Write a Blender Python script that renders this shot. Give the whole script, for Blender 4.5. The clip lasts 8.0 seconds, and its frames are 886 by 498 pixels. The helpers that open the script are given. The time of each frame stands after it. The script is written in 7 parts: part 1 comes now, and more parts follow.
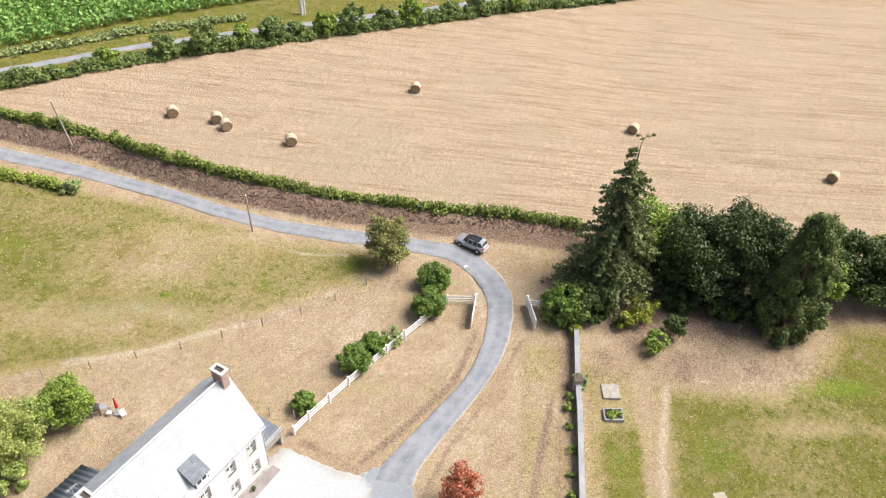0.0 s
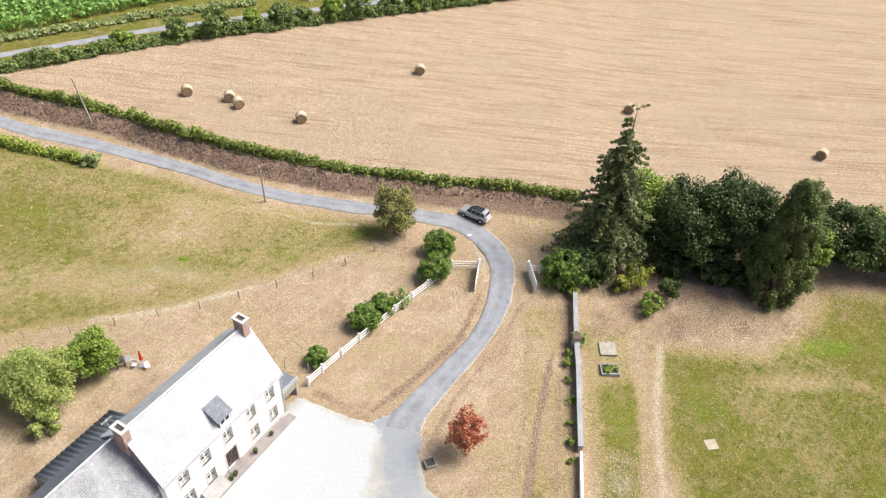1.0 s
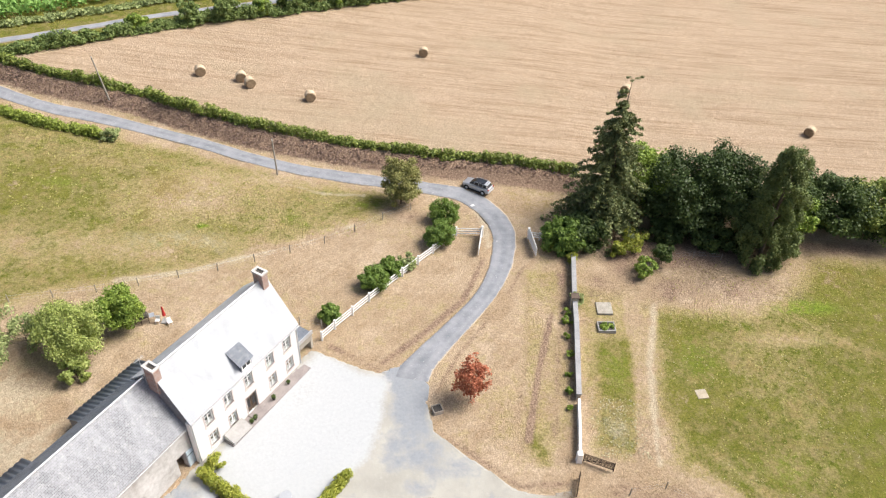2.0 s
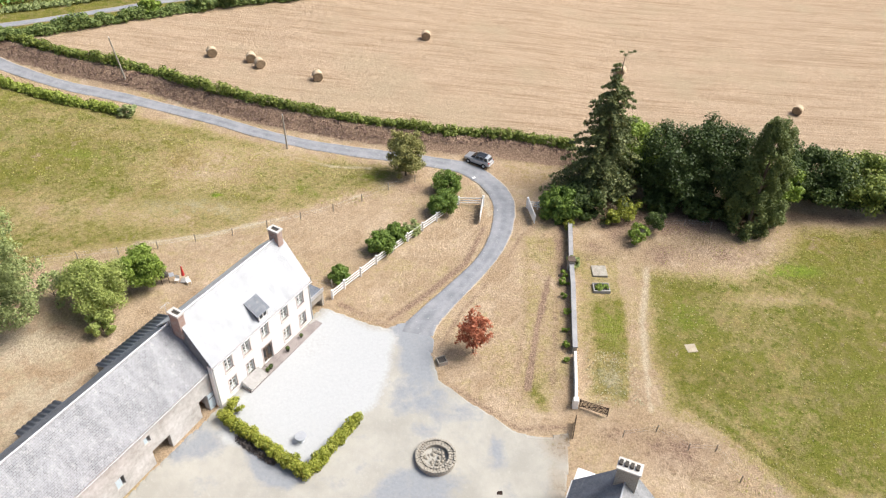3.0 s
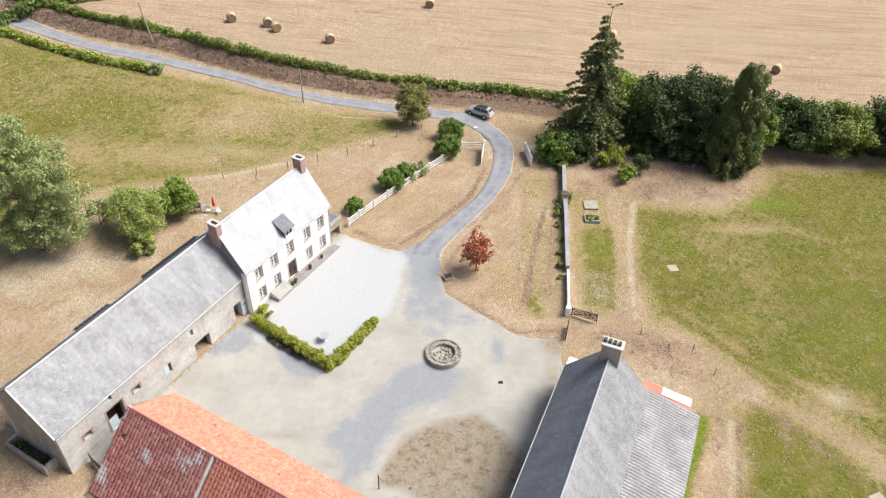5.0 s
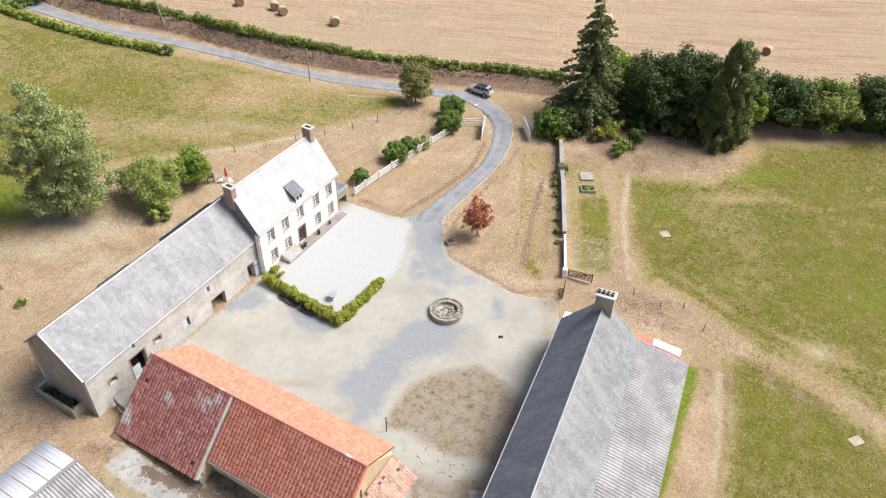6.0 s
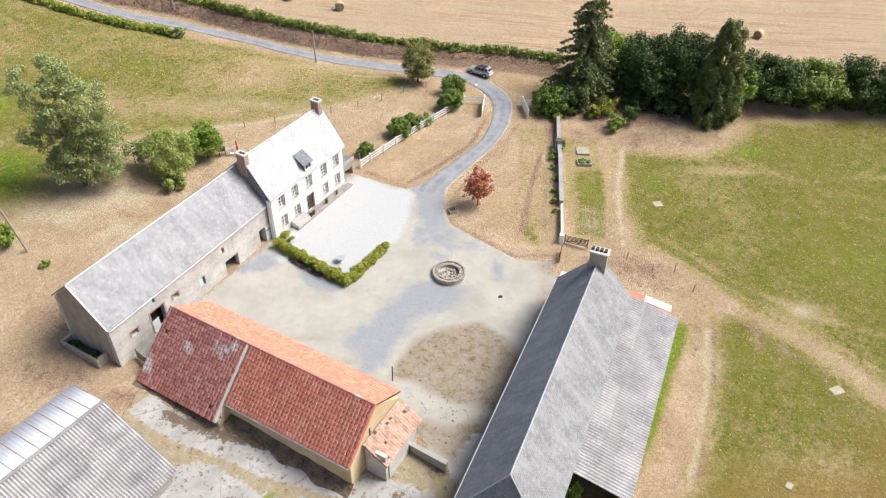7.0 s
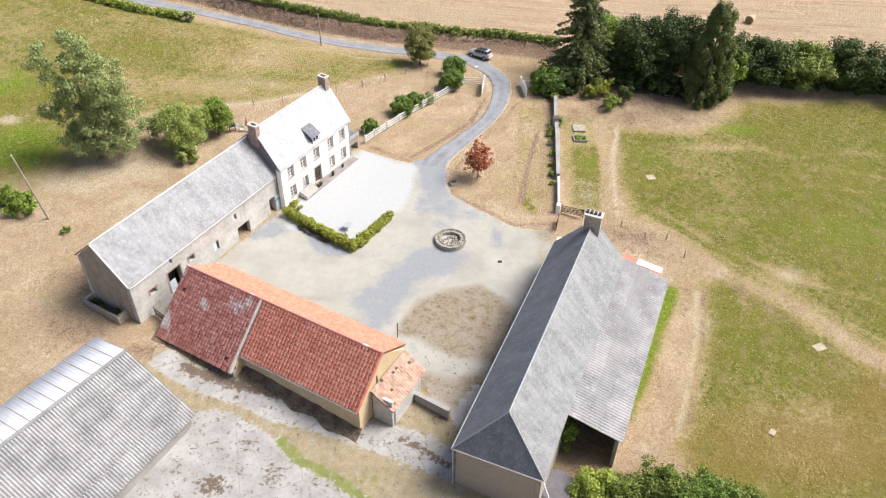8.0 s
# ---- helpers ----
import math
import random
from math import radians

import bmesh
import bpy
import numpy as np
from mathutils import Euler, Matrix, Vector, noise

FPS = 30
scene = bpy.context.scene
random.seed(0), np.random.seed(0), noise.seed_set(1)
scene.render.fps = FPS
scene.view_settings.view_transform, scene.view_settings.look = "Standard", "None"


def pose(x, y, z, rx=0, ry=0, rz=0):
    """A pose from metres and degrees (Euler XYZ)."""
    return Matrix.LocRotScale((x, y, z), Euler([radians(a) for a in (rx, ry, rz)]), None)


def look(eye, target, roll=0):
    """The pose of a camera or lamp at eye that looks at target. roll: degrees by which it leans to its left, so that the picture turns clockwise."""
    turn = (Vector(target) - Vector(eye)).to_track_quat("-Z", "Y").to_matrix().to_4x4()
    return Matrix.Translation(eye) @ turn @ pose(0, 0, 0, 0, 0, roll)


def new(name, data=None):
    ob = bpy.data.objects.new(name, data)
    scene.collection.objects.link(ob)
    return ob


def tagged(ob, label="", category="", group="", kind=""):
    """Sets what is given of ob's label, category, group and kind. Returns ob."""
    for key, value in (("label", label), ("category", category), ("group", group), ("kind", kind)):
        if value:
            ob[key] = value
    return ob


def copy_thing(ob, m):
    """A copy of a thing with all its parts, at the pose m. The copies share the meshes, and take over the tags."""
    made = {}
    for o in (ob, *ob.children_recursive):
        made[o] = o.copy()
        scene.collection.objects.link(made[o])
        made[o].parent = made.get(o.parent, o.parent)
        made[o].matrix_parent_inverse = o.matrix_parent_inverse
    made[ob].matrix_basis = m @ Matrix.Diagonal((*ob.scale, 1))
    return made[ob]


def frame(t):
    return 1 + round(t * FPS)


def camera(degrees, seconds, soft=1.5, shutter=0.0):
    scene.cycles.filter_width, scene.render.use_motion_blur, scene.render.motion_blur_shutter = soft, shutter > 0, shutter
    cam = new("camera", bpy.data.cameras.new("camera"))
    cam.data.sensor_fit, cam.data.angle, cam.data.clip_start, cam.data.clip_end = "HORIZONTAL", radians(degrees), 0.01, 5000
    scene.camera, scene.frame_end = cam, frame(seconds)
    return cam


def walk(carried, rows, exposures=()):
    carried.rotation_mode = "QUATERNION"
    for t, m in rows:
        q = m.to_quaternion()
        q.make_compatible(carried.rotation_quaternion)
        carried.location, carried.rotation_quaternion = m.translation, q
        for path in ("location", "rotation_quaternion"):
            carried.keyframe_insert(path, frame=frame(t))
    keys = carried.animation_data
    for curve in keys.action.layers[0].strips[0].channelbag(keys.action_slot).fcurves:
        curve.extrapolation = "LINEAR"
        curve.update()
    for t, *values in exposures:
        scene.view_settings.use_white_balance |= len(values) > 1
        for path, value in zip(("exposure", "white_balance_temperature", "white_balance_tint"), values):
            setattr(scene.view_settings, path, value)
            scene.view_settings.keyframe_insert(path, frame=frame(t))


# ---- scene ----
cam = camera(61.0, 8.0, 1.25)
PATH = [
    (0, -1.509, 5.317, 61.41, 50.239, -1.31, 0.043),
    (0.5, -1.774, 2.422, 61.216, 50.303, -1.263, 0.025),
    (1, -2.197, -0.487, 61.106, 50.27, -1.344, -0.008),
    (1.5, -2.637, -3.568, 60.95, 50.31, -1.378, -0.114),
    (3, -3.512, -13.023, 60.468, 50.423, -1.317, -0.286),
    (3.5, -3.646, -16.227, 60.396, 50.412, -1.231, -0.324),
    (4, -3.871, -19.317, 60.247, 50.385, -1.179, -0.381),
    (4.5, -3.972, -22.451, 59.945, 50.449, -1.053, -0.412),
    (6, -4.44, -31.477, 59.266, 50.386, -0.843, -0.529),
    (6.5, -4.618, -34.546, 58.985, 50.433, -0.786, -0.582),
    (7, -4.755, -37.504, 58.702, 50.475, -0.747, -0.596),
    (7.5, -4.894, -40.424, 58.515, 50.484, -0.701, -0.627),
    (8.0, -5.14, -43.243, 58.341, 50.448, -0.74, -0.671),
]
EXPOSURES = [(0, 1.04), (1.5, 1.0), (3.5, 0.93), (5, 0.89), (6.5, 0.90), (8, 0.97)]
walk(cam, [(t, pose(x, y, z, rx, ry, rz)) for t, x, y, z, rx, ry, rz in PATH], EXPOSURES)

# ---- world and sun ----
SUN = Vector((0.84, 0.18, 1.10)).normalized()
world = bpy.data.worlds.new("sky")
scene.world = world
world.use_nodes = True
wt = world.node_tree
sky = wt.nodes.new("ShaderNodeTexSky")
sky.sky_type = "NISHITA"
sky.sun_disc = False
sky.sun_elevation = math.asin(SUN.z)
sky.sun_rotation = math.atan2(SUN.x, SUN.y)
sky.dust_density, sky.ozone_density = 4.0, 0.6
wt.links.new(sky.outputs[0], wt.nodes["Background"].inputs[0])
wt.nodes["Background"].inputs[1].default_value = 0.08
sun_data = bpy.data.lights.new("sun", "SUN")
sun_data.energy, sun_data.angle, sun_data.color = 3.15, radians(34), (1.0, 0.97, 0.925)
sun = new("sun", sun_data)
sun.matrix_world = look(SUN * 200, (0, 0, 0))


# ---- materials ----
def nodes_of(name):
    m = bpy.data.materials.new(name)
    m.use_nodes = True
    t = m.node_tree
    return m, t, t.nodes["Principled BSDF"]


def node(t, kind, **kw):
    n = t.nodes.new(kind)
    for k, v in kw.items():
        n.inputs[k.replace("_", " ")].default_value = v
    return n


def noise_of(t, scale, detail=4.0, rough=0.55, stretch=None, source="Object"):
    co = t.nodes.new("ShaderNodeTexCoord")
    n = node(t, "ShaderNodeTexNoise", Scale=scale, Detail=detail, Roughness=rough)
    if stretch:
        mp = t.nodes.new("ShaderNodeMapping")
        mp.inputs["Scale"].default_value = stretch[:3]
        if len(stretch) > 3:
            mp.vector_type = "TEXTURE"
            mp.inputs["Scale"].default_value = [1 / v for v in stretch[:3]]
            mp.inputs["Rotation"].default_value = (0, 0, stretch[3])
        t.links.new(co.outputs[source], mp.inputs[0])
        t.links.new(mp.outputs[0], n.inputs["Vector"])
    else:
        t.links.new(co.outputs[source], n.inputs["Vector"])
    return n.outputs["Fac"]


def ramp(t, fac, lo, hi, a=(0, 0, 0, 1), b=(1, 1, 1, 1)):
    r = t.nodes.new("ShaderNodeValToRGB")
    r.color_ramp.elements[0].position, r.color_ramp.elements[1].position = lo, hi
    r.color_ramp.elements[0].color, r.color_ramp.elements[1].color = a, b
    t.links.new(fac, r.inputs[0])
    return r.outputs[0]


def mixc(t, fac, a, b, blend="MIX"):
    m = t.nodes.new("ShaderNodeMix")
    m.data_type, m.blend_type = "RGBA", blend
    for sock, v in ((m.inputs[0], fac), (m.inputs[6], a), (m.inputs[7], b)):
        if isinstance(v, bpy.types.NodeSocket):
            t.links.new(v, sock)
        elif isinstance(v, tuple):
            sock.default_value = (*v[:3], 1)
        else:
            sock.default_value = v
    return m.outputs[2]


def mathn(t, op, a, b):
    m = t.nodes.new("ShaderNodeMath")
    m.operation = op
    for sock, v in zip(m.inputs, (a, b)):
        if isinstance(v, bpy.types.NodeSocket):
            t.links.new(v, sock)
        else:
            sock.default_value = v
    return m.outputs[0]


def bump(t, bsdf, fac, dist, strength=0.6):
    b = node(t, "ShaderNodeBump", Strength=strength, Distance=dist)
    t.links.new(fac, b.inputs["Height"])
    t.links.new(b.outputs[0], bsdf.inputs["Normal"])


def plain(name, a, b, rough=0.8, big=0.6, fine=9.0, metal=0.0, dist=0.01, spec=0.3, stretch=None):
    """A surface that varies between two colours at two scales, with fine relief."""
    m, t, s = nodes_of(name)
    n1, n2 = noise_of(t, big, stretch=stretch), noise_of(t, fine, 5.0)
    f = mathn(t, "ADD", mathn(t, "MULTIPLY", n1, 0.6), mathn(t, "MULTIPLY", n2, 0.4))
    c = mixc(t, ramp(t, f, 0.36, 0.64), a, b)
    t.links.new(c, s.inputs["Base Color"])
    s.inputs["Roughness"].default_value, s.inputs["Metallic"].default_value = rough, metal
    s.inputs["Specular IOR Level"].default_value = spec
    bump(t, s, n2, dist)
    return m


def slate(name, a, b, moss, across=0.30, high=0.20, rough=0.42):
    """Courses of slates with joints, tone by slate, and lichen in patches."""
    m, t, s = nodes_of(name)
    co = t.nodes.new("ShaderNodeTexCoord")
    br = node(t, "ShaderNodeTexBrick", Scale=1.0, Mortar_Size=0.012, Brick_Width=across, Row_Height=high, Bias=0.0)
    br.inputs["Color1"].default_value, br.inputs["Color2"].default_value = (*a, 1), (*b, 1)
    br.inputs["Mortar"].default_value = (*[0.40 * v for v in a], 1)
    br.inputs["Color2"].default_value = (*[0.45 * v + 0.55 * w for v, w in zip(a, b)], 1)
    t.links.new(co.outputs["UV"], br.inputs["Vector"])
    patch = noise_of(t, 0.45, 7.0, 0.78, (1.3, 0.6, 1.0), "UV")
    fleck = noise_of(t, 2.3, 6.0, 0.8)
    c = mixc(t, ramp(t, patch, 0.42, 0.7), br.outputs["Color"], tuple(1.25 * v for v in b))
    dark = noise_of(t, 3.6, 6.0, 0.8)
    c = mixc(t, mathn(t, "MULTIPLY", ramp(t, dark, 0.54, 0.68), 0.55), c, tuple(0.5 * v for v in a))
    c = mixc(t, mathn(t, "MULTIPLY", ramp(t, fleck, 0.52, 0.72), 0.7), c, moss)
    t.links.new(c, s.inputs["Base Color"])
    t.links.new(ramp(t, fleck, 0.3, 0.8, (rough, rough, rough, 1), (0.85, 0.85, 0.85, 1)), s.inputs["Roughness"])
    s.inputs["Specular IOR Level"].default_value = 0.5
    bump(t, s, br.outputs["Fac"], -0.012)
    return m


def island(name, a, b, c3, rough=0.6, trans=0.0, spec=0.3, lo=0.45, hi=0.7, scale=0.5):
    """Many small pieces in one mesh, each with a tone of its own."""
    m, t, s = nodes_of(name)
    g = t.nodes.new("ShaderNodeNewGeometry")
    big = noise_of(t, scale, 5.0)
    c = mixc(t, g.outputs["Random Per Island"], a, b)
    c = mixc(t, ramp(t, big, lo, hi), c, c3)
    t.links.new(c, s.inputs["Base Color"])
    s.inputs["Roughness"].default_value = rough
    s.inputs["Specular IOR Level"].default_value = spec
    if trans:
        tr = node(t, "ShaderNodeBsdfTranslucent")
        t.links.new(c, tr.inputs["Color"])
        mx = t.nodes.new("ShaderNodeMixShader")
        mx.inputs[0].default_value = trans
        t.links.new(s.outputs[0], mx.inputs[1])
        t.links.new(tr.outputs[0], mx.inputs[2])
        t.links.new(mx.outputs[0], t.nodes["Material Output"].inputs[0])
    return m


def brickwork(name, a, b, mortar, wide=0.22, high=0.07, size=0.012, cover=0.45):
    m, t, s = nodes_of(name)
    co = t.nodes.new("ShaderNodeTexCoord")
    sep = t.nodes.new("ShaderNodeSeparateXYZ")
    t.links.new(co.outputs["Object"], sep.inputs[0])
    cmb = t.nodes.new("ShaderNodeCombineXYZ")
    t.links.new(mathn(t, "ADD", sep.outputs[0], sep.outputs[1]), cmb.inputs[0])
    t.links.new(sep.outputs[2], cmb.inputs[1])
    br = node(t, "ShaderNodeTexBrick", Scale=1.0, Mortar_Size=size, Brick_Width=wide, Row_Height=high)
    br.inputs["Color1"].default_value, br.inputs["Color2"].default_value, br.inputs["Mortar"].default_value = (*a, 1), (*b, 1), (*mortar, 1)
    t.links.new(cmb.outputs[0], br.inputs["Vector"])
    n = noise_of(t, 2.0, 6.0, 0.7)
    c = mixc(t, ramp(t, n, cover, cover + 0.22), br.outputs["Color"], mortar)
    t.links.new(c, s.inputs["Base Color"])
    s.inputs["Roughness"].default_value = 0.9
    bump(t, s, br.outputs["Fac"], -0.015)
    return m


def land():
    """Dry grass, green grass, bare earth and stubble, by the zones stored on the ground."""
    m, t, s = nodes_of("grassland")

    def stored(name):
        at = t.nodes.new("ShaderNodeAttribute")
        at.attribute_name = name
        sp = t.nodes.new("ShaderNodeSeparateColor")
        t.links.new(at.outputs["Color"], sp.inputs[0])
        return sp.outputs
    zone, tone = stored("zone"), stored("tone")
    n_big, n_mid, n_fine = noise_of(t, 0.07, 4.0), noise_of(t, 0.45, 5.0, 0.65), noise_of(t, 4.0, 5.0, 0.7)
    grain = noise_of(t, 16.0, 3.0, 0.6)
    streak = noise_of(t, 1.0, 4.0, 0.65, (0.09, 1.5, 1.0, 0.90))
    spots = noise_of(t, 1.3, 5.0, 0.7)
    n_two = noise_of(t, 0.16, 5.0, 0.65)
    clump = noise_of(t, 1.7, 5.0, 0.72)
    dry = mixc(t, ramp(t, n_mid, 0.30, 0.72), (0.405, 0.29, 0.178), (0.53, 0.40, 0.272))
    dry = mixc(t, mathn(t, "MULTIPLY", ramp(t, streak, 0.46, 0.66), 0.6), dry, (0.54, 0.415, 0.285))
    dry = mixc(t, ramp(t, n_two, 0.50, 0.72), dry, (0.60, 0.465, 0.33))
    dry = mixc(t, mathn(t, "MULTIPLY", ramp(t, spots, 0.55, 0.70), 0.42), dry, (0.33, 0.235, 0.125))
    green = mixc(t, ramp(t, n_mid, 0.38, 0.62), (0.120, 0.131, 0.019), (0.225, 0.210, 0.046))
    green = mixc(t, ramp(t, n_two, 0.42, 0.62), green, (0.158, 0.175, 0.026))
    green = mixc(t, mathn(t, "MULTIPLY", ramp(t, clump, 0.52, 0.64), 0.75), green, (0.088, 0.118, 0.012))
    green = mixc(t, mathn(t, "MULTIPLY", ramp(t, n_fine, 0.56, 0.70), 0.8), green, (0.385, 0.330, 0.135))
    green = mixc(t, mathn(t, "MULTIPLY", ramp(t, n_big, 0.46, 0.62), 0.5), green, (0.225, 0.212, 0.043))
    worn = noise_of(t, 0.7, 7.0, 0.78)
    green = mixc(t, mathn(t, "MULTIPLY", ramp(t, worn, 0.48, 0.64), 0.75), green, (0.305, 0.245, 0.115))
    lush = mixc(t, ramp(t, clump, 0.40, 0.60), (0.135, 0.205, 0.022), (0.235, 0.290, 0.040))
    green = mixc(t, ramp(t, mathn(t, "ADD", tone[0], mathn(t, "SUBTRACT", clump, 0.5)), 0.30, 0.75), green, lush)
    earth = mixc(t, ramp(t, n_fine, 0.38, 0.62), (0.235, 0.155, 0.11), (0.41, 0.29, 0.205))
    rows_ = noise_of(t, 1.0, 4.0, 0.65, (0.06, 2.4, 1.0, -0.03))
    rows2 = noise_of(t, 1.0, 3.0, 0.6, (0.03, 0.75, 1.0, -0.03))
    straw = mixc(t, ramp(t, rows_, 0.40, 0.60), (0.37, 0.26, 0.165), (0.56, 0.42, 0.295))
    straw = mixc(t, ramp(t, rows2, 0.44, 0.62), straw, (0.52, 0.39, 0.27))
    straw = mixc(t, ramp(t, spots, 0.52, 0.70), straw, (0.41, 0.30, 0.19))
    straw = mixc(t, ramp(t, n_fine, 0.54, 0.70), straw, (0.58, 0.45, 0.32))
    straw = mixc(t, ramp(t, n_big, 0.52, 0.70), straw, (0.47, 0.37, 0.25))
    wob = mathn(t, "ADD", mathn(t, "MULTIPLY", n_mid, 1.5), mathn(t, "MULTIPLY", clump, 1.0))
    wob = mathn(t, "ADD", wob, mathn(t, "MULTIPLY", n_big, 1.3))
    wob = mathn(t, "ADD", wob, mathn(t, "MULTIPLY", streak, 0.4))
    wob = mathn(t, "SUBTRACT", wob, 2.1)
    zone_g = mathn(t, "ADD", zone[0], wob)
    sward = mixc(t, ramp(t, n_mid, 0.36, 0.64), (0.33, 0.255, 0.105), (0.49, 0.39, 0.215))
    sward = mixc(t, ramp(t, n_fine, 0.54, 0.68), sward, (0.34, 0.295, 0.085))
    osel = ramp(t, zone_g, 0.02, 0.38)
    gsel = ramp(t, zone_g, 0.36, 0.80)
    esel = ramp(t, mathn(t, "ADD", zone[1], wob), 0.30, 0.80)
    c = mixc(t, gsel, mixc(t, osel, dry, sward), green)
    c = mixc(t, mathn(t, "MULTIPLY", ramp(t, mathn(t, "ADD", tone[2], wob), 0.20, 0.80), 0.75), c, (0.27, 0.185, 0.060))
    c = mixc(t, mathn(t, "MULTIPLY", ramp(t, mathn(t, "ADD", tone[1], wob), 0.30, 0.80), 0.8), c, (0.56, 0.47, 0.34))
    c = mixc(t, esel, c, earth)
    c = mixc(t, ramp(t, zone[2], 0.35, 0.65), c, straw)
    c = mixc(t, 0.30, c, ramp(t, grain, 0.35, 0.65, (0.3, 0.3, 0.3, 1), (1.15, 1.15, 1.15, 1)), "MULTIPLY")
    blade = noise_of(t, 5.0, 5.0, 0.75)
    c = mixc(t, 0.42, c, ramp(t, blade, 0.40, 0.60, (0.35, 0.35, 0.35, 1), (1.3, 1.3, 1.3, 1)), "MULTIPLY")
    t.links.new(c, s.inputs["Base Color"])
    s.inputs["Roughness"].default_value = 0.95
    s.inputs["Specular IOR Level"].default_value = 0.1
    bump(t, s, mathn(t, "ADD", mathn(t, "ADD", n_fine, grain), clump), 0.26, 0.7)
    return m


def gravel():
    """Yard surface: pale gravel, tan grit, blue-grey worn tarmac and weedy patches by stored zones."""
    m, t, s = nodes_of("yard_gravel")
    at = t.nodes.new("ShaderNodeAttribute")
    at.attribute_name = "zone"
    sep = t.nodes.new("ShaderNodeSeparateColor")
    t.links.new(at.outputs["Color"], sep.inputs[0])
    n_mid, n_fine, grain = noise_of(t, 0.22, 5.0, 0.6), noise_of(t, 3.5, 6.0, 0.7), noise_of(t, 22.0, 3.0)
    grit = mixc(t, ramp(t, n_mid, 0.35, 0.65), (0.315, 0.302, 0.268), (0.405, 0.388, 0.345))
    grit = mixc(t, mathn(t, "MULTIPLY", ramp(t, n_fine, 0.56, 0.70), 0.5), grit, (0.43, 0.42, 0.385))
    tar = mixc(t, ramp(t, n_fine, 0.30, 0.75), (0.222, 0.236, 0.256), (0.290, 0.302, 0.318))
    white = mixc(t, ramp(t, n_fine, 0.25, 0.75), (0.375, 0.385, 0.392), (0.445, 0.452, 0.455))
    spots = noise_of(t, 1.4, 6.0, 0.75)
    weed = mixc(t, ramp(t, n_fine, 0.35, 0.65), (0.215, 0.175, 0.13), (0.315, 0.265, 0.21))
    clot = noise_of(t, 1.1, 8.0, 0.86)
    weed = mixc(t, ramp(t, clot, 0.50, 0.60), weed, (0.155, 0.105, 0.055))
    moss = noise_of(t, 0.5, 7.0, 0.8)
    weed = mixc(t, mathn(t, "MULTIPLY", ramp(t, moss, 0.54, 0.64), 0.7), weed, (0.17, 0.16, 0.055))
    drift = noise_of(t, 0.55, 6.0, 0.7)
    wob = mathn(t, "SUBTRACT", mathn(t, "ADD", mathn(t, "MULTIPLY", n_mid, 0.9), mathn(t, "MULTIPLY", n_fine, 0.9)), 0.9)
    soft = mathn(t, "SUBTRACT", mathn(t, "ADD", mathn(t, "MULTIPLY", n_mid, 1.2), mathn(t, "MULTIPLY", drift, 2.2)), 1.7)
    c = mixc(t, ramp(t, mathn(t, "ADD", sep.outputs[0], soft), 0.15, 0.80), grit, tar)
    blot = noise_of(t, 0.9, 6.0, 0.75)
    c = mixc(t, mathn(t, "MULTIPLY", ramp(t, blot, 0.52, 0.70), 0.40), c, (0.285, 0.282, 0.268))
    c = mixc(t, ramp(t, mathn(t, "ADD", sep.outputs[1], wob), 0.25, 0.80), c, white)
    c = mixc(t, ramp(t, mathn(t, "ADD", sep.outputs[2], wob), 0.15, 1.0), c, weed)
    c = mixc(t, 0.25, c, ramp(t, grain, 0.3, 0.7, (0.5, 0.5, 0.5, 1), (1, 1, 1, 1)), "MULTIPLY")
    t.links.new(c, s.inputs["Base Color"])
    s.inputs["Roughness"].default_value = 0.95
    s.inputs["Specular IOR Level"].default_value = 0.15
    bump(t, s, mathn(t, "ADD", n_fine, grain), 0.02)
    return m


def glass_mat():
    m, t, s = nodes_of("window_glass")
    s.inputs["Base Color"].default_value = (0.85, 0.9, 0.9, 1)
    s.inputs["Transmission Weight"].default_value = 1.0
    s.inputs["Roughness"].default_value = 0.03
    return m


